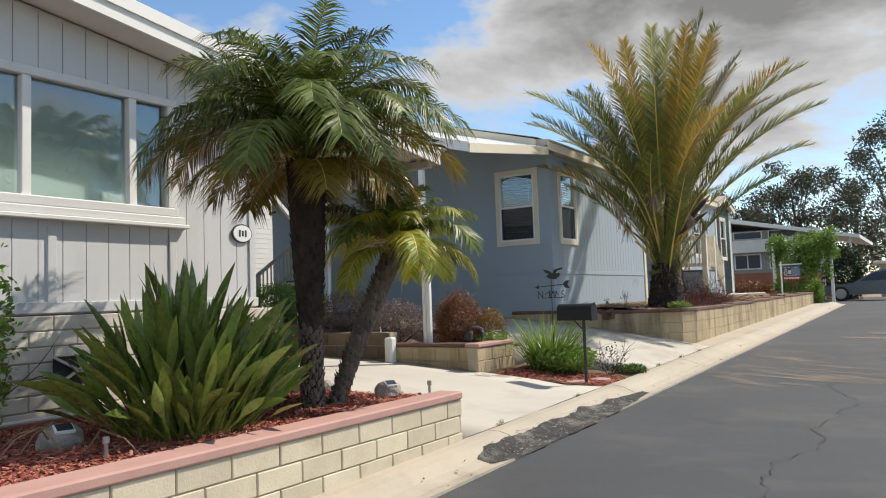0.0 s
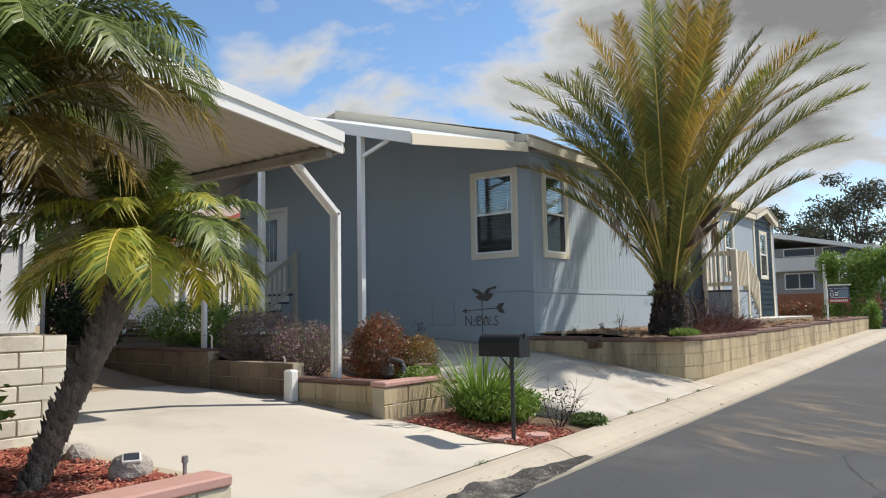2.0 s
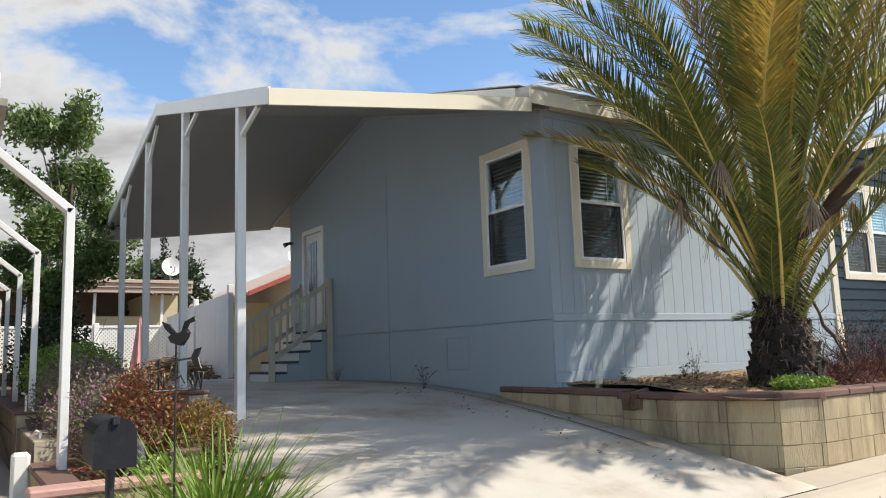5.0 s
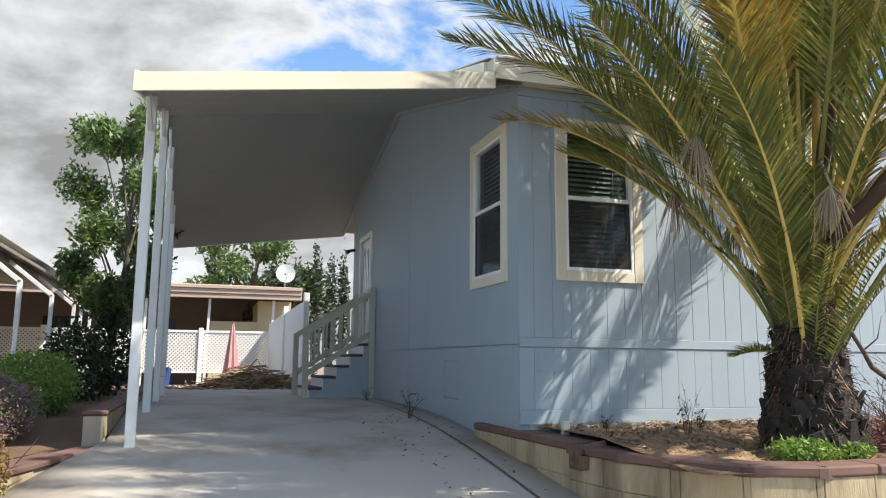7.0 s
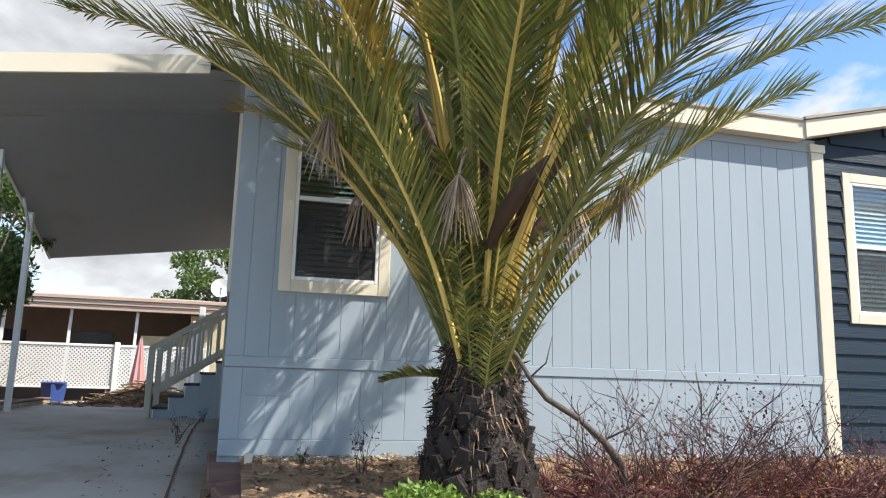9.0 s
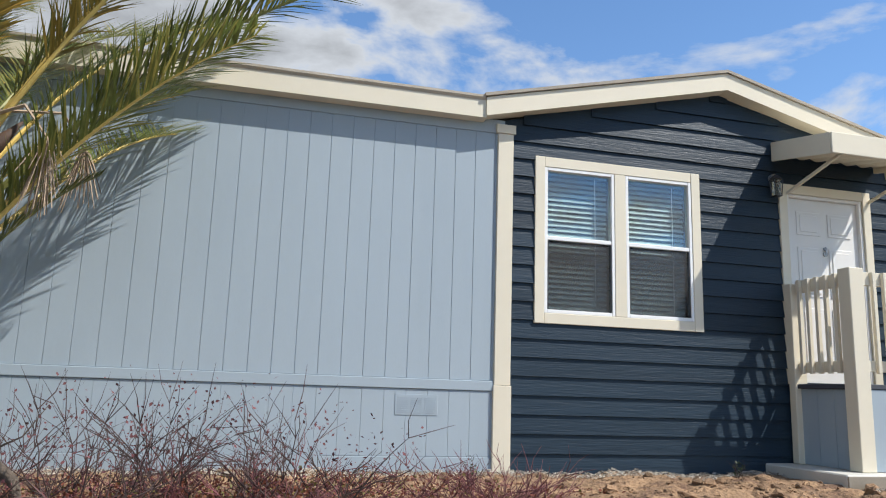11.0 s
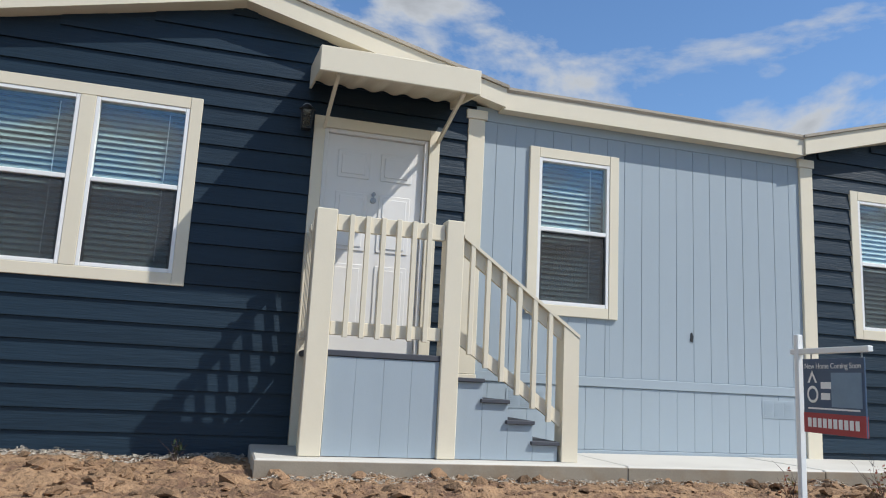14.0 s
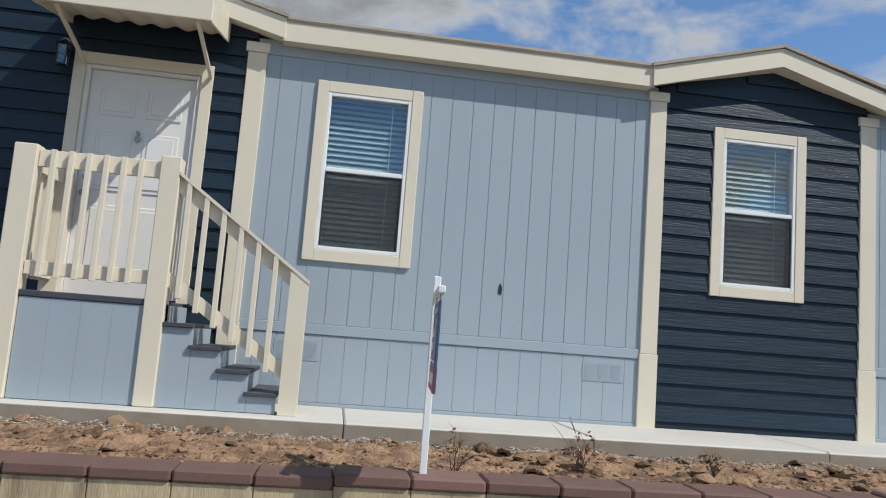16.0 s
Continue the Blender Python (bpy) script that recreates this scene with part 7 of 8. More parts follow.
for k in range(3000):
    x, y = rc.uniform(-5.55, -3.80), rc.uniform(16.5, 32.0)
    if noise.noise(Vector((x * 1.3, y * 1.3, 4.0))) < rc.uniform(-0.5, 0.35):
        continue
    b = min(0.007 + 0.007 * rc.paretovariate(1.45), 0.07)
    m = Matrix.Translation((x, y, soil_z(x, y) + 0.2 * b)) @ Matrix.Rotation(rc.uniform(0, 6.28), 4, "Z") @ Matrix.Rotation(rc.uniform(-0.6, 0.6), 4, "X")
    ring = [[Vector((b * sc * math.cos(q * 1.0472 + o) * rc.uniform(0.7, 1.15), b * sc * math.sin(q * 1.0472 + o) * rc.uniform(0.5, 1.3), 0.7 * h * b * rc.uniform(0.4, 1.5))) for q in range(6)] for sc, h, o in ((0.85, -0.45, 0.0), (1.0, 0.1, 0.5), (0.55, 0.55, 0.2))]
    vs = [m @ v for rr_ in ring for v in rr_]
    clods.add(vs, [(i * 6 + q, i * 6 + (q + 1) % 6, (i + 1) * 6 + (q + 1) % 6, (i + 1) * 6 + q) for i in range(2) for q in range(6)] + [(12, 13, 14, 15, 16, 17)])
single("soil_clods", clods, M_CLOD, "rounded clods of dry brown soil", "soil clods", kind="stuff")
chips("planter_leaves", "fallen palm litter on the soil near the wall", (-6.0, 14.6, -4.2, 16.6), 900, soil_z, 0.03, M_BRUSH, 75, "litter")
chips("soil_litter", "dark dry leaf litter on the soil behind the capping", (-4.1, 22.5, -3.76, 32.0), 700, soil_z, 0.012, M_DARKSOIL, 78, "litter")
chips("driveway_litter", "scattered dry leaf bits on the concrete", (-8.5, 13.3, -3.6, 14.25), 90, lambda x, y: ramp_right(x, y) + 0.006, 0.02, M_DARKSOIL, 76, "litter")
chips("gutter_litter", "small dry leaf bits in the gutter", (-2.72, 3.0, -2.5, 30.0), 90, lambda x, y: lane(y) - 0.09 + 0.09 * min(max((-2.60 - x) / 0.3, 0), 1), 0.016, M_DARKSOIL, 77, "litter")
for k, (x, y) in enumerate(((-3.03, 6.5), (-3.02, 8.3), (-3.03, 11.4), (-3.04, 12.6), (-3.02, 13.7))):
    tuft = thing("kerb_weed", "small green weed tuft in the kerb joint", "weed", "weeds in the kerb joint", at=pose(x, y, lane(y) + 0.0))
    s = Shape()
    rk = random.Random(600 + k)
    for q in range(26):
        a = rk.uniform(0, 6.283)
        blade(s, (rk.uniform(-0.02, 0.02), rk.uniform(-0.09, 0.09), 0), a, radians(rk.uniform(30, 80)), rk.uniform(0.03, 0.08), 0.006, 0.6, 0.2, 3)
    part("blades", s, M_GREEN, tuft, fix=False)
single("marker_stake", Shape().box((-5.62, 14.58, 0.98), (-5.56, 14.64, 1.13), 0.004), M_CREAM, "short pale wooden stake in the soil", "stake")
single("hanging_tag", Shape().prism([(27.03, 2.25), (27.06, 2.24), (27.065, 2.30), (27.05, 2.34), (27.035, 2.33)], 0, FX + 0.001, FX + 0.006), M_BLACK, "small dark mark on the siding", "mark")

# ---- sign ----
sign = thing("yard_sign", "navy and red sale sign hanging from a white post", "sign", at=pose(-3.58, 26.17, 0.95, 0, 0, -5))
part("post", Shape().box((-0.02, -0.02, -0.05), (0.02, 0.02, 1.20), 0.004), M_WHITE, sign)
part("arm", Shape().box((-0.06, -0.018, 1.075), (0.62, 0.018, 1.11), 0.004), M_WHITE, sign)
board = part("board", Shape().box((0.045, -0.006, 0.60), (0.57, 0.006, 1.045), 0.002), M_SIGNBLUE, sign)
part("red_band", Shape().box((0.046, -0.0085, 0.601), (0.569, 0.0085, 0.72)), M_SIGNRED, board)
part("picture_patch", Shape().box((0.30, -0.0085, 0.76), (0.55, 0.0085, 0.96)), M_SIGNBLUE2, board)
logo = Shape()
for a0 in range(16):
    a, b = 2 * math.pi * a0 / 16, 2 * math.pi * (a0 + 1) / 16
    logo.add([(0.135 + rr_ * math.cos(t), -0.0092, 0.83 + rr_ * math.sin(t)) for t in (a, b) for rr_ in (0.035, 0.052)], [(0, 1, 3, 2)])
logo.add([(0.09, -0.0092, 0.90), (0.135, -0.0092, 0.975), (0.135, -0.0092, 0.945), (0.11, -0.0092, 0.90)], [(0, 1, 2, 3)]).add([(0.18, -0.0092, 0.90), (0.135, -0.0092, 0.975), (0.135, -0.0092, 0.945), (0.16, -0.0092, 0.90)], [(0, 1, 2, 3)])
part("logo_shape", logo, M_WHITE, board, "plain white emblem", fix=False)
for x0, x1, z0, z1 in ((0.21, 0.30, 0.865, 0.905), (0.21, 0.29, 0.80, 0.84)):
    part("text_bar", Shape().box((x0, -0.0094, z0), (x1, -0.0072, z1)), M_WHITE, board)
part("text_bar", Shape().box((0.09, -0.0094, 0.742), (0.53, -0.0072, 0.752)), M_WHITE, board)
xk = 0.085
for k in range(10):
    part("text_bar", Shape().box((xk, -0.0105, 0.635), (xk + 0.031, -0.0087, 0.69)), M_WHITE, board)
    xk += 0.045
cu = bpy.data.curves.new("lettering", "FONT")
cu.body, cu.size, cu.extrude = "New Home Coming Soon", 0.046, 0.0008
cu.materials.append(M_WHITE)
lt = new("lettering", cu)
lt.parent = board
lt.matrix_basis = pose(0.065, -0.0088, 0.985, 90, 0, 0)
for x in (0.12, 0.55):
    part("hook", Shape().tube([(x, 0, 1.04), (x, 0, 1.08)], 0.005, 6), M_STEEL, sign)

# yellowed young leaves low in the strap-leaved clump
for k, (a, le) in enumerate(((5.4, 62), (5.9, 50), (4.9, 70), (0.3, 58))):
    s = Shape()
    blade(s, (0.12 * math.cos(a), 0.12 * math.sin(a), 0), a, radians(le), 0.42, 0.09, 0.5, 0.2, 7, wide_at=0.7)
    part("leaf", s, M_PYG_YEL, clump, "yellowing young leaf", fix=False, smooth=True)

chips("patch_gravel", "loose pale grit on the crumbled asphalt patch", (-2.80, 5.75, -2.45, 8.9), 380, lambda x, y: gutter_z(x, y) + 0.008, 0.012, M_ROCK, 79, "gravel", 0.006)

# ---- trees, far houses and the back yards ----
def tree(name, label, at, height, crown, leaves, size, material, seed, trunk_r=0.14, clumps=9, bare=0.3):
    """A tapered trunk with forking limbs and clumps of leaves at the limbs' ends."""
    t = thing(name, label, "tree", at=pose(*at))
    r = random.Random(seed)
    s = Shape()
    lean = Vector((r.uniform(-0.08, 0.08), r.uniform(-0.08, 0.08), 1))
    top = lean * height * 0.72
    s.tube([lean * height * 0.72 * k / 5 + Vector((0.08 * math.sin(k * 1.7 + seed), 0.08 * math.cos(k * 2.1), -0.1 if k == 0 else 0)) for k in range(6)], [trunk_r * (1 - 0.13 * k) for k in range(6)], 8)
    vs, fs, n0 = [], [], 0
    for c in range(clumps):
        k = bare + (1 - bare) * (c + 0.5) / clumps
        a = c * 2.399963 + r.uniform(-0.4, 0.4)
        reach = crown * (0.35 + 0.65 * math.sin(math.pi * min(1, max(0.08, (k - bare) / (1 - bare) * 0.85 + 0.15)))) * r.uniform(0.6, 1.1)
        start = lean * height * 0.72 * max(0.2, k - 0.22)
        end = Vector((math.cos(a) * reach, math.sin(a) * reach, height * k * r.uniform(0.92, 1.06)))
        mid = start.lerp(end, 0.5) + Vector((0, 0, 0.06 * height * r.uniform(-0.5, 1)))
        s.tube([start, mid, end], [trunk_r * 0.45, trunk_r * 0.28, trunk_r * 0.10], 6, caps=False)
        for j in range(3):
            e2 = end + Vector((r.uniform(-1, 1), r.uniform(-1, 1), r.uniform(-0.6, 0.8))) * crown * 0.32
            s.tube([mid.lerp(end, 0.5), end.lerp(e2, 0.5), e2], [trunk_r * 0.16, trunk_r * 0.1, trunk_r * 0.05], 5, caps=False)
            v, f = leaf_cloud(leaves // (clumps * 3), e2, (crown * r.uniform(0.24, 0.42), crown * r.uniform(0.24, 0.42), height * r.uniform(0.055, 0.10)), size, seed * 97 + c * 3 + j, 0.05, lumps=5, elong=2.3)
            vs.append(v)
            fs.append(f + n0)
            n0 += len(v)
    part("trunk", s, M_BARK, t, fix=False, smooth=True)
    part("crown", mesh_np("crown", np.concatenate(vs), np.concatenate(fs), material), None, t)["kind"] = "stuff"
    return t


for k, (x, y, h, c) in enumerate(((-1.6, 58, 11.6, 3.0), (-7.4, 61, 9.4, 3.0), (-11.5, 58, 7.0, 2.6), (-16.5, 62, 6.6, 3.0), (-22.5, 60, 6.6, 3.0), (3.4, 62, 11.8, 3.4), (-4.6, 66, 9.0, 2.8), (-9.6, 64, 8.6, 2.6))):
    tree("gum_tree", "tall dark grey-green gum tree with an open crown", (x, y, 0.6), h, c, 8200, 0.105, M_EUCA, 800 + k, 0.2, 13, 0.22)
tree("yard_tree", "young leafy tree with a narrow open crown", (-14.3, 10.05, 0.95), 5.2, 0.85, 19000, 0.045, M_GREEN, 821, 0.06, 13, 0.30)
shrub("yard_shrub", "dark leafy shrub below the young tree", (-13.8, 10.15, 1.0), (0.45, 0.40, 0.80), 2600, 0.040, M_DARKLEAF, 822)
tree("yard_tree", "broad willowy green tree behind the back-yard house", (-35.0, 13.6, 0.9), 6.6, 2.6, 9000, 0.10, M_GREEN, 823, 0.2, 10, 0.35)
tree("yard_tree", "dark green tree above the white fence", (-24.5, 14.4, 0.9), 3.9, 1.3, 4200, 0.07, M_DARKLEAF, 824, 0.12, 8, 0.4)
for k, (x, y, h) in enumerate(((-36, 16.9, 6.6), (-36, 17.6, 5.9), (-38, 16.2, 5.6), (-37, 12.0, 6.2), (-37, 18.4, 6.3))):
    cy = thing("cypress", "slim dark cypress spire", "tree", "cypress row", at=pose(x, y, 0.9))
    part("trunk", Shape().tube([(0, 0, -0.1), (0, 0, h * 0.6)], [0.1, 0.03], 6), M_BARK, cy)
    v, f = leaf_cloud(1500, (0, 0, h * 0.5), (0.32, 0.32, h * 0.5), 0.09, 840 + k, 0.2)
    part("crown", mesh_np("crown", v, f, M_DARKLEAF), None, cy)["kind"] = "stuff"

# white lattice fence
fence = thing("lattice_fence", "white lattice fence with square posts", "fence")
FXB, fz0, fz1 = -20.0, 1.34, 2.36
for y in (0.8, 4.4, 8.02, 11.65, 13.8):
    part("post", Shape().box((FXB - 0.06, y - 0.06, 0.85), (FXB + 0.06, y + 0.06, 2.45), 0.01), M_WHITE, fence)
for z in (fz0, fz1):
    part("rail", Shape().box((FXB - 0.03, 0.86, z - 0.03), (FXB + 0.03, 13.74, z + 0.03), 0.006), M_WHITE, fence)
lat = Shape()
gap, hh = 0.095, fz1 - fz0 - 0.06
y = 0.9 - hh
while y < 13.7:
    for sg in (1, -1):
        ya, yb = (y, y + hh) if sg > 0 else (y + hh, y)
        t0 = max(0.0, min((0.9 - ya) / (yb - ya), (13.7 - ya) / (yb - ya)))
        t1 = min(1.0, max((0.9 - ya) / (yb - ya), (13.7 - ya) / (yb - ya)))
        if t1 - t0 > 0.02:
            a, b = Vector((FXB + 0.008 * sg, ya, fz0 + 0.03)), Vector((FXB + 0.008 * sg, yb, fz1 - 0.03))
            lat.bar(a.lerp(b, t0), a.lerp(b, t1), 0.036, 0.010, up=(1, 0, 0))
    y += gap
part("lattice", lat, M_WHITE, fence, "white diagonal lattice", fix=False)["kind"] = "stuff"
panel = thing("white_fence", "solid white vinyl fence", "fence")
pts = [(-20.0, 13.36), (-18.0, 13.55), (-16.0, 13.76)]
for (xa, ya), (xb, yb) in zip(pts, pts[1:]):
    for k in range(8):
        t0, t1 = k / 8, (k + 1) / 8
        a, b = Vector((xa + (xb - xa) * t0, ya + (yb - ya) * t0, 0)), Vector((xa + (xb - xa) * t1, ya + (yb - ya) * t1, 0))
        zt = 2.60 + 0.085 * (20 + a.x)
        part("board", Shape().box((0.004, -0.02, 0.95), ((b - a).length - 0.004, 0.02, zt), 0.005), M_WHITE, panel, at=pose(a.x, a.y, 0, 0, 0, math.degrees(math.atan2(yb - ya, xb - xa))))
    part("post", Shape().box((xb - 0.06, yb - 0.06, 0.9), (xb + 0.06, yb + 0.06, 2.75 + 0.085 * (20 + xb)), 0.01), M_WHITE, panel)

# back-yard house
bh = thing("back_house", "low tan-roofed house with a shaded porch", "house")
# Main wall coloured dark to carry the porch's shade.
part("wall", Shape().box((-30.0, 2.5, 0.8), (-24.5, 13.9, 3.6)), mat("porch_shade_wall", (0.16, 0.13, 0.11), 0.9, 0.15), bh)
part("wall", Shape().box((-24.5, 13.2, 0.8), (-22.2, 14.15, 3.35)), M_YELLOWSIDING, bh)
part("porch_wall", Shape().box((-22.4, 11.9, 0.8), (-22.3, 13.9, 2.75)), M_YELLOWSIDING, bh)
roof_b = part("roof", Shape().prism([(-30.2, 3.62), (-26, 4.05), (-21.4, 3.62), (-21.4, 3.70), (-26, 4.16), (-30.2, 3.70)], 1, 2.2, 14.35), M_TANROOF, bh)
for k, (z0, z1, o) in enumerate(((3.34, 3.47, 0.0), (3.475, 3.60, 0.04), (3.605, 3.70, 0.09))):
    part("roof_edge", Shape().box((-21.45 + o, 2.2, z0), (-21.38 + o, 14.35, z1), 0.01), M_TANROOF, bh)
for y in (3.5, 6.0, 8.6, 10.2, 11.85, 13.6):
    part("porch_post", Shape().bar((-21.7, y - 0.06, 0.85), (-21.7, y, 3.34), 0.07, 0.07), M_WHITE, bh)
for y in (7.2, 9.6):
    part("window", Shape().box((-24.49, y, 1.9), (-24.46, y + 1.3, 2.9)), M_SOLAR, bh)
dish = thing("satellite_dish", "pale satellite dish on a roof mast", "satellite dish", at=pose(-22.3, 13.95, 3.68))
part("mast", Shape().tube([(0, 0, -0.02), (0, 0, 0.35), (0.05, -0.02, 0.5)], 0.025, 7), M_STEEL, dish)
s = Shape()
s.tube([(0.05, 0, 0.5), (0.10, 0, 0.505), (0.16, 0, 0.515)], [0.03, 0.18, 0.28], 20, caps=False)
part("reflector", s, M_WHITE, dish, fix=False, smooth=True)
part("feed_arm", Shape().tube([(0.07, 0, 0.30), (0.50, 0, 0.34), (0.52, 0, 0.46)], 0.016, 6), M_STEEL, dish)
dish2 = copy_thing(dish, pose(-22.4, 17.84, 4.15))
white_house = thing("white_gable_house", "white clapboard house with a red roof edge", "house")
g = [(17.9, 0.8), (25.9, 0.8), (25.9, 4.3), (22.1, 5.82), (17.9, 4.07)]
part("wall", Shape().prism(g, 0, -30.0, -22.0), M_WHITESIDING, white_house)
for k in range(22):
    z = 1.0 + 0.2 * k
    y0 = 17.9 if z < 3.95 else 17.9 + (z - 4.07) / 0.416
    if z < 5.5:
        part("clapboard", Shape().prism([(y0 + 0.05, z), (24.4, z), (24.4, z + 0.19), (y0 + 0.1 + 0.3, z + 0.19)], 0, -22.0, -21.975), M_WHITESIDING, white_house)
part("roof", Shape().prism([(16.1, 3.35), (22.1, 5.85), (22.1, 5.95), (16.1, 3.45)], 0, -30.2, -21.76), M_TANROOF, white_house)
part("roof_edge", Shape().prism([(16.1, 3.33), (22.1, 5.83), (22.1, 5.97), (16.1, 3.47)], 0, -21.755, -21.7), M_REDEDGE, white_house)
part("porch_wall", Shape().box((-25.0, 16.5, 0.8), (-24.8, 17.89, 3.35)), M_YELLOWSIDING, white_house, "yellow wall in the shade of the eave")
part("window", Shape().box((-21.97, 20.1, 2.9), (-21.93, 20.4, 3.75)), M_SOLAR, white_house)

um = thing("patio_umbrella", "closed faded pink patio umbrella", "umbrella", at=pose(-18.4, 12.36, 1.0))
part("pole", Shape().tube([(0, 0, -0.05), (0, 0, 1.55)], 0.02, 8), M_STEEL, um)
s = Shape()
rings = [(1.50, 0.03), (1.3, 0.07), (1.0, 0.11), (0.6, 0.17), (0.30, 0.22)]
vs = [((rad * (1 + 0.3 * math.sin(k * math.pi))) * math.cos(2 * math.pi * k / 16) * (1.0 if k % 2 else 0.72), rad * math.sin(2 * math.pi * k / 16) * (1.0 if k % 2 else 0.72), z) for z, rad in rings for k in range(16)]
s.add(vs, [(i * 16 + k, i * 16 + (k + 1) % 16, (i + 1) * 16 + (k + 1) % 16, (i + 1) * 16 + k) for i in range(4) for k in range(16)])
part("canopy", s, M_UMBRELLA, um, fix=False)
bin_ = thing("blue_bin", "blue plastic wheeled bin", "bin", at=pose(-17.6, 10.8, 0.93))
part("body", Shape().tube([(0, 0, 0), (0, 0, 0.50)], [0.20, 0.26], 4), M_BLUEBIN, bin_)
part("lid", Shape().box((-0.22, -0.22, 0.50), (0.22, 0.22, 0.55), 0.02), M_BLUEBIN, bin_)
pile = thing("brush_pile", "heap of cut brown branches and dead fronds", "brush pile", at=pose(-16.9, 12.75, 0.98))
s = Shape()
r = random.Random(91)
for k in range(420):
    p = Vector((r.gauss(0, 0.45), r.gauss(0, 0.75), 0))
    h = max(0.02, 0.62 - 0.42 * abs(p.y) / 0.9 - 0.3 * abs(p.x)) * r.random()
    a = r.uniform(0, 6.283)
    d = Vector((math.cos(a) * 0.4, math.sin(a), r.uniform(-0.25, 0.35))).normalized() * r.uniform(0.25, 0.8)
    c = p + Vector((0, 0, h + 0.03))
    q0, q1 = c - d / 2, c + d / 2
    q0.z, q1.z = max(q0.z, 0.01), max(q1.z, 0.01)
    s.tube([q0, c + Vector((0, 0, 0.03)), q1], [0.016, 0.014, 0.006], 4, caps=False)
part("brush_heap", s, M_BRUSH, pile, fix=False)["kind"] = "stuff"

# house across the crossing
fh = thing("far_house", "two-tone house with brick base and low pale roof", "house")
HY = 44.0
part("brick_base", Shape().box((-15.0, HY - 0.06, 0.4), (-4.6, HY + 8, 2.15)), M_BRICK, fh, "orange-red brick base")
part("wall", Shape().box((-15.0, HY, 2.15), (-4.6, HY + 8, 4.45)), mat("far_grey_siding", (0.30, 0.28, 0.26), 0.8, 0.15, 1, 10), fh)
part("pale_band", Shape().box((-15.0, HY - 0.5, 3.25), (-4.6, HY - 0.01, 3.95), 0.03), M_WHITESIDING, fh, "pale awning band")
for x in (-13.5, -11.4, -8.7, -6.9):
    w = part("window", Shape().box((x, HY - 0.05, 2.35), (x + 1.4, HY - 0.01, 3.2), 0.01), M_WHITE, fh)
    part("pane", Shape().box((x + 0.07, HY - 0.07, 2.42), (x + 0.67, HY - 0.052, 3.13)), M_SOLAR, w)
    part("pane", Shape().box((x + 0.73, HY - 0.07, 2.42), (x + 1.33, HY - 0.052, 3.13)), M_SOLAR, w)
    w = part("window", Shape().box((x, HY - 0.04, 4.0), (x + 1.5, HY - 0.01, 4.42), 0.01), M_WHITE, fh)
    part("pane", Shape().box((x + 0.06, HY - 0.06, 4.04), (x + 1.44, HY - 0.042, 4.38)), M_SOLAR, w)
part("roof", Shape().prism([(-15.6, 4.5), (-9.0, 4.98), (-2.5, 3.66), (-2.5, 3.84), (-9.0, 5.20), (-15.6, 4.7)], 1, HY - 1.0, HY + 8.6), M_OFFWHITE, fh, "pale low-pitched roof")
for x in (-3.0, -4.3):
    part("porch_post", Shape().box((x, HY - 0.6, 0.5), (x + 0.1, HY - 0.5, 3.75 + 0.2 * (-2.5 - x)), 0.01), M_WHITE, fh)
vine = thing("vine_arbor", "arbor overgrown with yellow-green trailing vine", "arbor", at=pose(-4.15, 35.2, 0.62))
for x in (-1.1, 1.1):
    part("post", Shape().box((x - 0.06, -0.06, -0.05), (x + 0.06, 0.06, 2.5), 0.01), M_WHITE, vine)
vs, fs, n0 = [], [], 0
for k in range(26):
    rr_ = random.Random(900 + k)
    c = (rr_.uniform(-1.15, 1.15), rr_.uniform(-0.5, 0.5), rr_.uniform(1.7, 2.8))
    v, f = leaf_cloud(260, c, (0.34, 0.34, 0.38), 0.055, 900 + k, 0.05, elong=2.6)
    vs.append(v); fs.append(f + n0); n0 += len(v)
for k in range(20):
    rr_ = random.Random(940 + k)
    c = (rr_.uniform(-1.0, 1.0), rr_.uniform(-0.5, 0.5), rr_.uniform(0.3, 1.8))
    v, f = leaf_cloud(180, c, (0.26, 0.30, 0.45), 0.055, 940 + k, 0.05, elong=2.6)
    vs.append(v); fs.append(f + n0); n0 += len(v)
part("foliage", mesh_np("foliage", np.concatenate(vs), np.concatenate(fs), M_LIME), None, vine)["kind"] = "stuff"
shrub("hanging_vine", "yellow-green vine spilling over the wall's end", (-3.35, 32.7, 0.56), (0.25, 0.35, 0.55), 1400, 0.045, M_LIME, 960)
shrub("round_bush", "dense rounded dark green bush", (-3.05, 41.0, 0.62), (0.85, 0.8, 1.35), 5200, 0.07, M_DARKLEAF, 961)
shrub("clipped_shrub", "brownish clipped shrub before the brick house", (-6.6, 37.5, 0.6), (1.1, 0.6, 0.50), 3000, 0.06, M_REDLEAF, 962)
shed = thing("far_shed", "grey low building behind the crossing", "shed")
part("wall", Shape().box((-2.2, 52.0, 0.4), (9.0, 57.0, 2.5)), M_STONEWASH, shed)
part("roof", Shape().box((-2.5, 51.6, 2.5), (9.3, 57.3, 2.7), 0.03), M_OFFWHITE, shed)

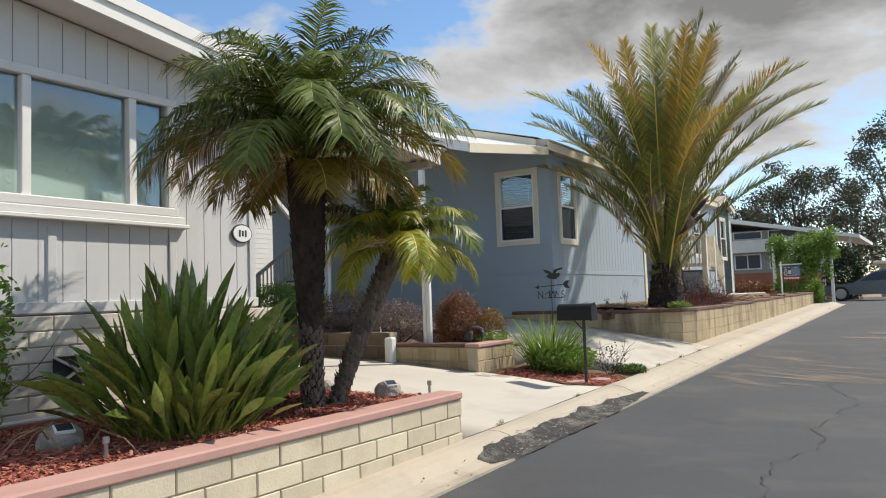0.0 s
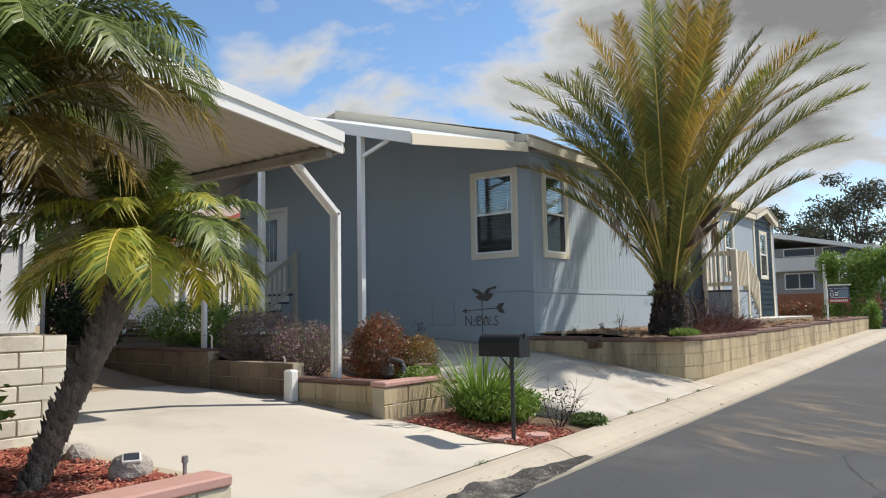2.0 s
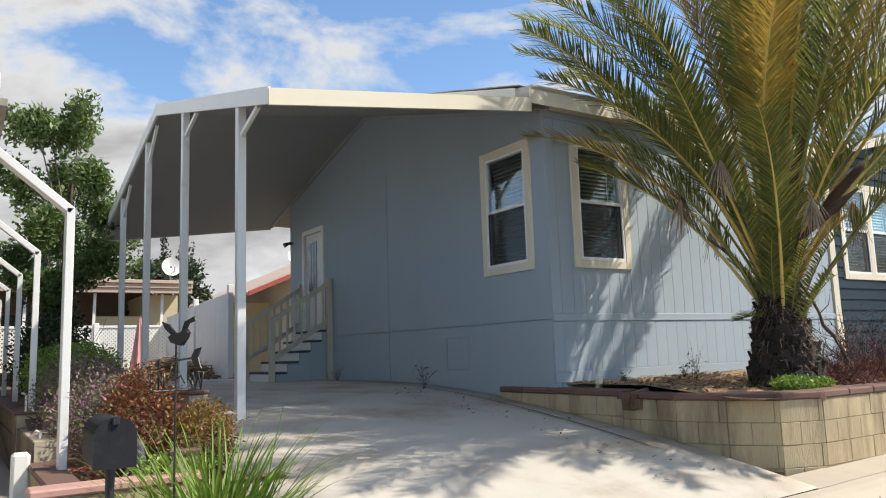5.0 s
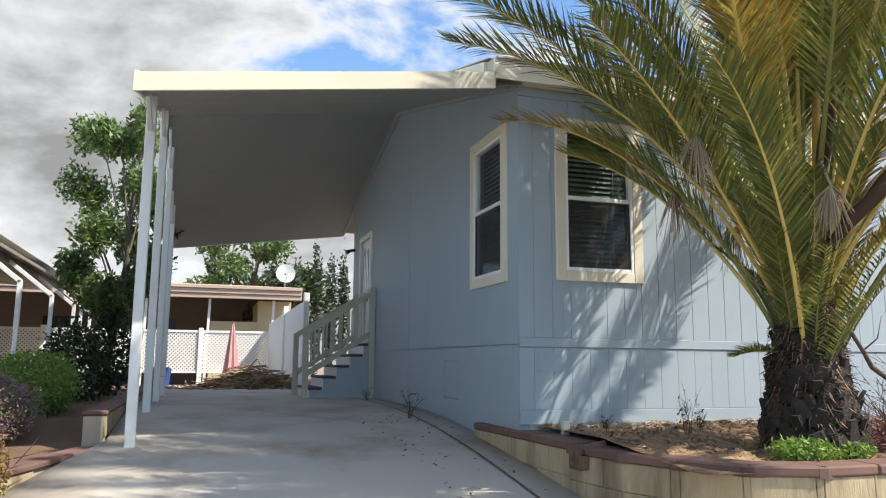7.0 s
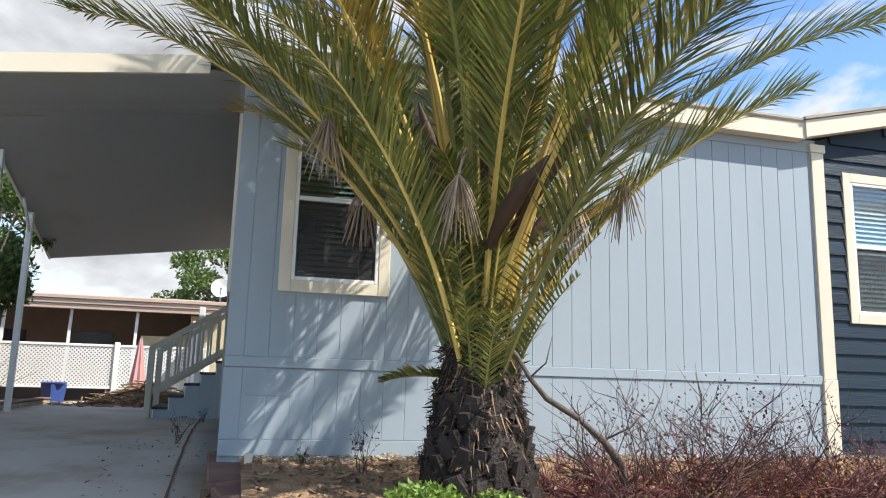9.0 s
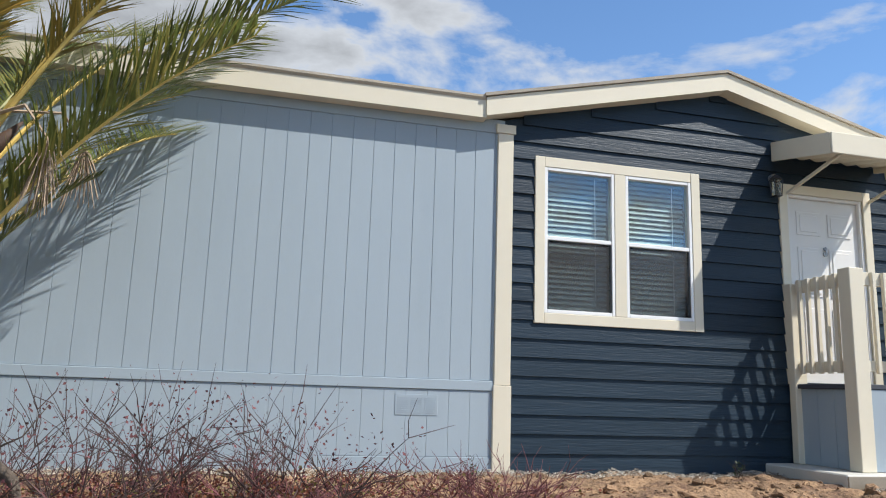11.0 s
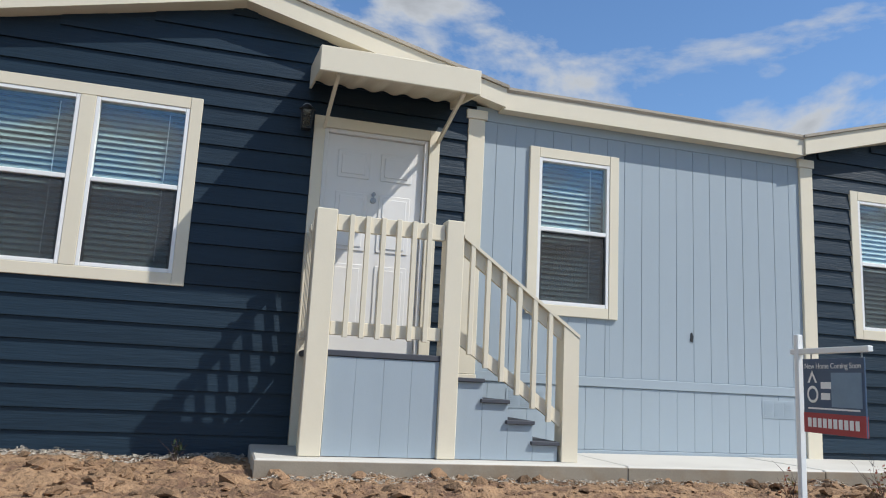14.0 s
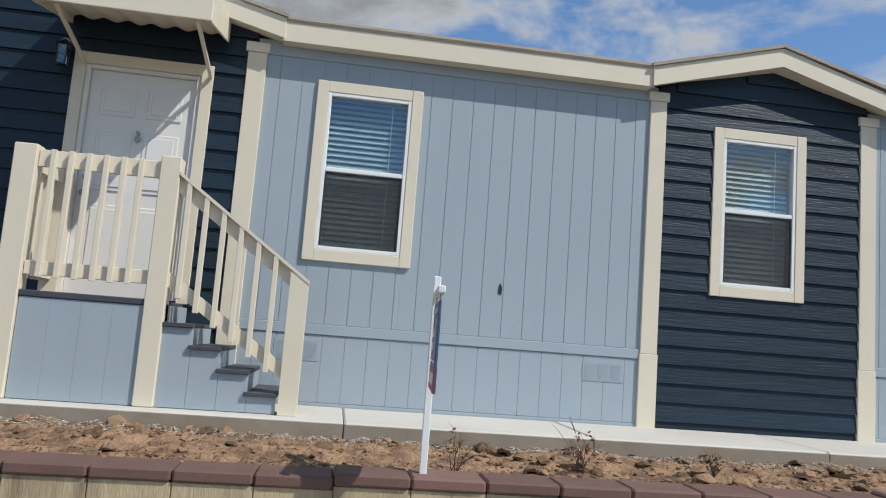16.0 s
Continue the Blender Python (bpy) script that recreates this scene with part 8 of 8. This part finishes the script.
# dark saloon car on the crossing
car = thing("saloon_car", "slate grey saloon car on the asphalt", "car", at=pose(-1.55, 38.0, lane(38) - 0.10))
body_prof = [(-2.28, 0.26), (-2.30, 0.50), (-2.15, 0.66), (-0.95, 0.78), (1.45, 0.85), (2.15, 0.83), (2.30, 0.64), (2.28, 0.28)]
cab_prof = [(-0.92, 0.77), (-0.17, 1.22), (0.25, 1.32), (1.0, 1.30), (1.50, 1.12), (1.86, 0.83)]


def loft(profile, half, inset, top):
    s = Shape()
    n = len(profile)
    vs = []
    for yy, k in ((-half, 0), (half, 0)):
        vs += [(x, yy * (1 - inset * max(0.0, (z - 0.6) / top)), z) for x, z in profile]
    s.add(vs, [tuple(range(n)), tuple(range(n, 2 * n))[::-1]] + [(i, (i + 1) % n, n + (i + 1) % n, n + i) for i in range(n)])
    return s


shell = part("body", loft(body_prof, 0.90, 0.10, 1.0), M_CARPAINT, car)
cabin = part("cabin", loft(cab_prof, 0.86, 0.22, 1.0), M_CARPAINT, car)
for pr in ([(-0.66, 0.85), (-0.10, 1.19), (0.42, 1.26), (0.42, 0.86)], [(0.48, 0.86), (0.48, 1.26), (1.0, 1.24), (1.40, 1.08), (1.58, 0.87)]):
    for yy in (-1, 1):
        s = Shape()
        s.add([(x, yy * (0.872 - 0.19 * max(0, z - 0.6)), z) for x, z in pr], [tuple(range(len(pr)))])
        part("side_window", s, M_SOLAR, cabin, fix=False)
for x in (-1.40, 1.38):
    for yy in (-0.80, 0.80):
        sg = 1 if yy > 0 else -1
        w = part("wheel", Shape().tube([(x, yy - 0.11, 0.32), (x, yy + 0.125 * sg, 0.32)] if sg > 0 else [(x, yy + 0.11, 0.32), (x, yy - 0.125, 0.32)], 0.32, 22), M_TYRE, car)
        part("rim", Shape().tube([(x, yy + 0.126 * sg, 0.32), (x, yy + 0.132 * sg, 0.32)], 0.22, 18), M_STEEL, w)
for yy in (-0.6, 0.6):
    part("headlight", Shape().box((-2.27, yy - 0.2, 0.50), (-2.17, yy + 0.2, 0.60), 0.03), M_VINYL, car)
    part("tail_light", Shape().box((2.22, yy - 0.2, 0.62), (2.31, yy + 0.2, 0.72), 0.03), M_SIGNRED, car)

# ---- the blocks of the walls, sharing meshes ----
for wall, length, height, m, material in blocks:
    part("block", chamfered(length, -0.17, height, 0.003 if height > 0.192 else 0.006, material), None, wall, at=m)
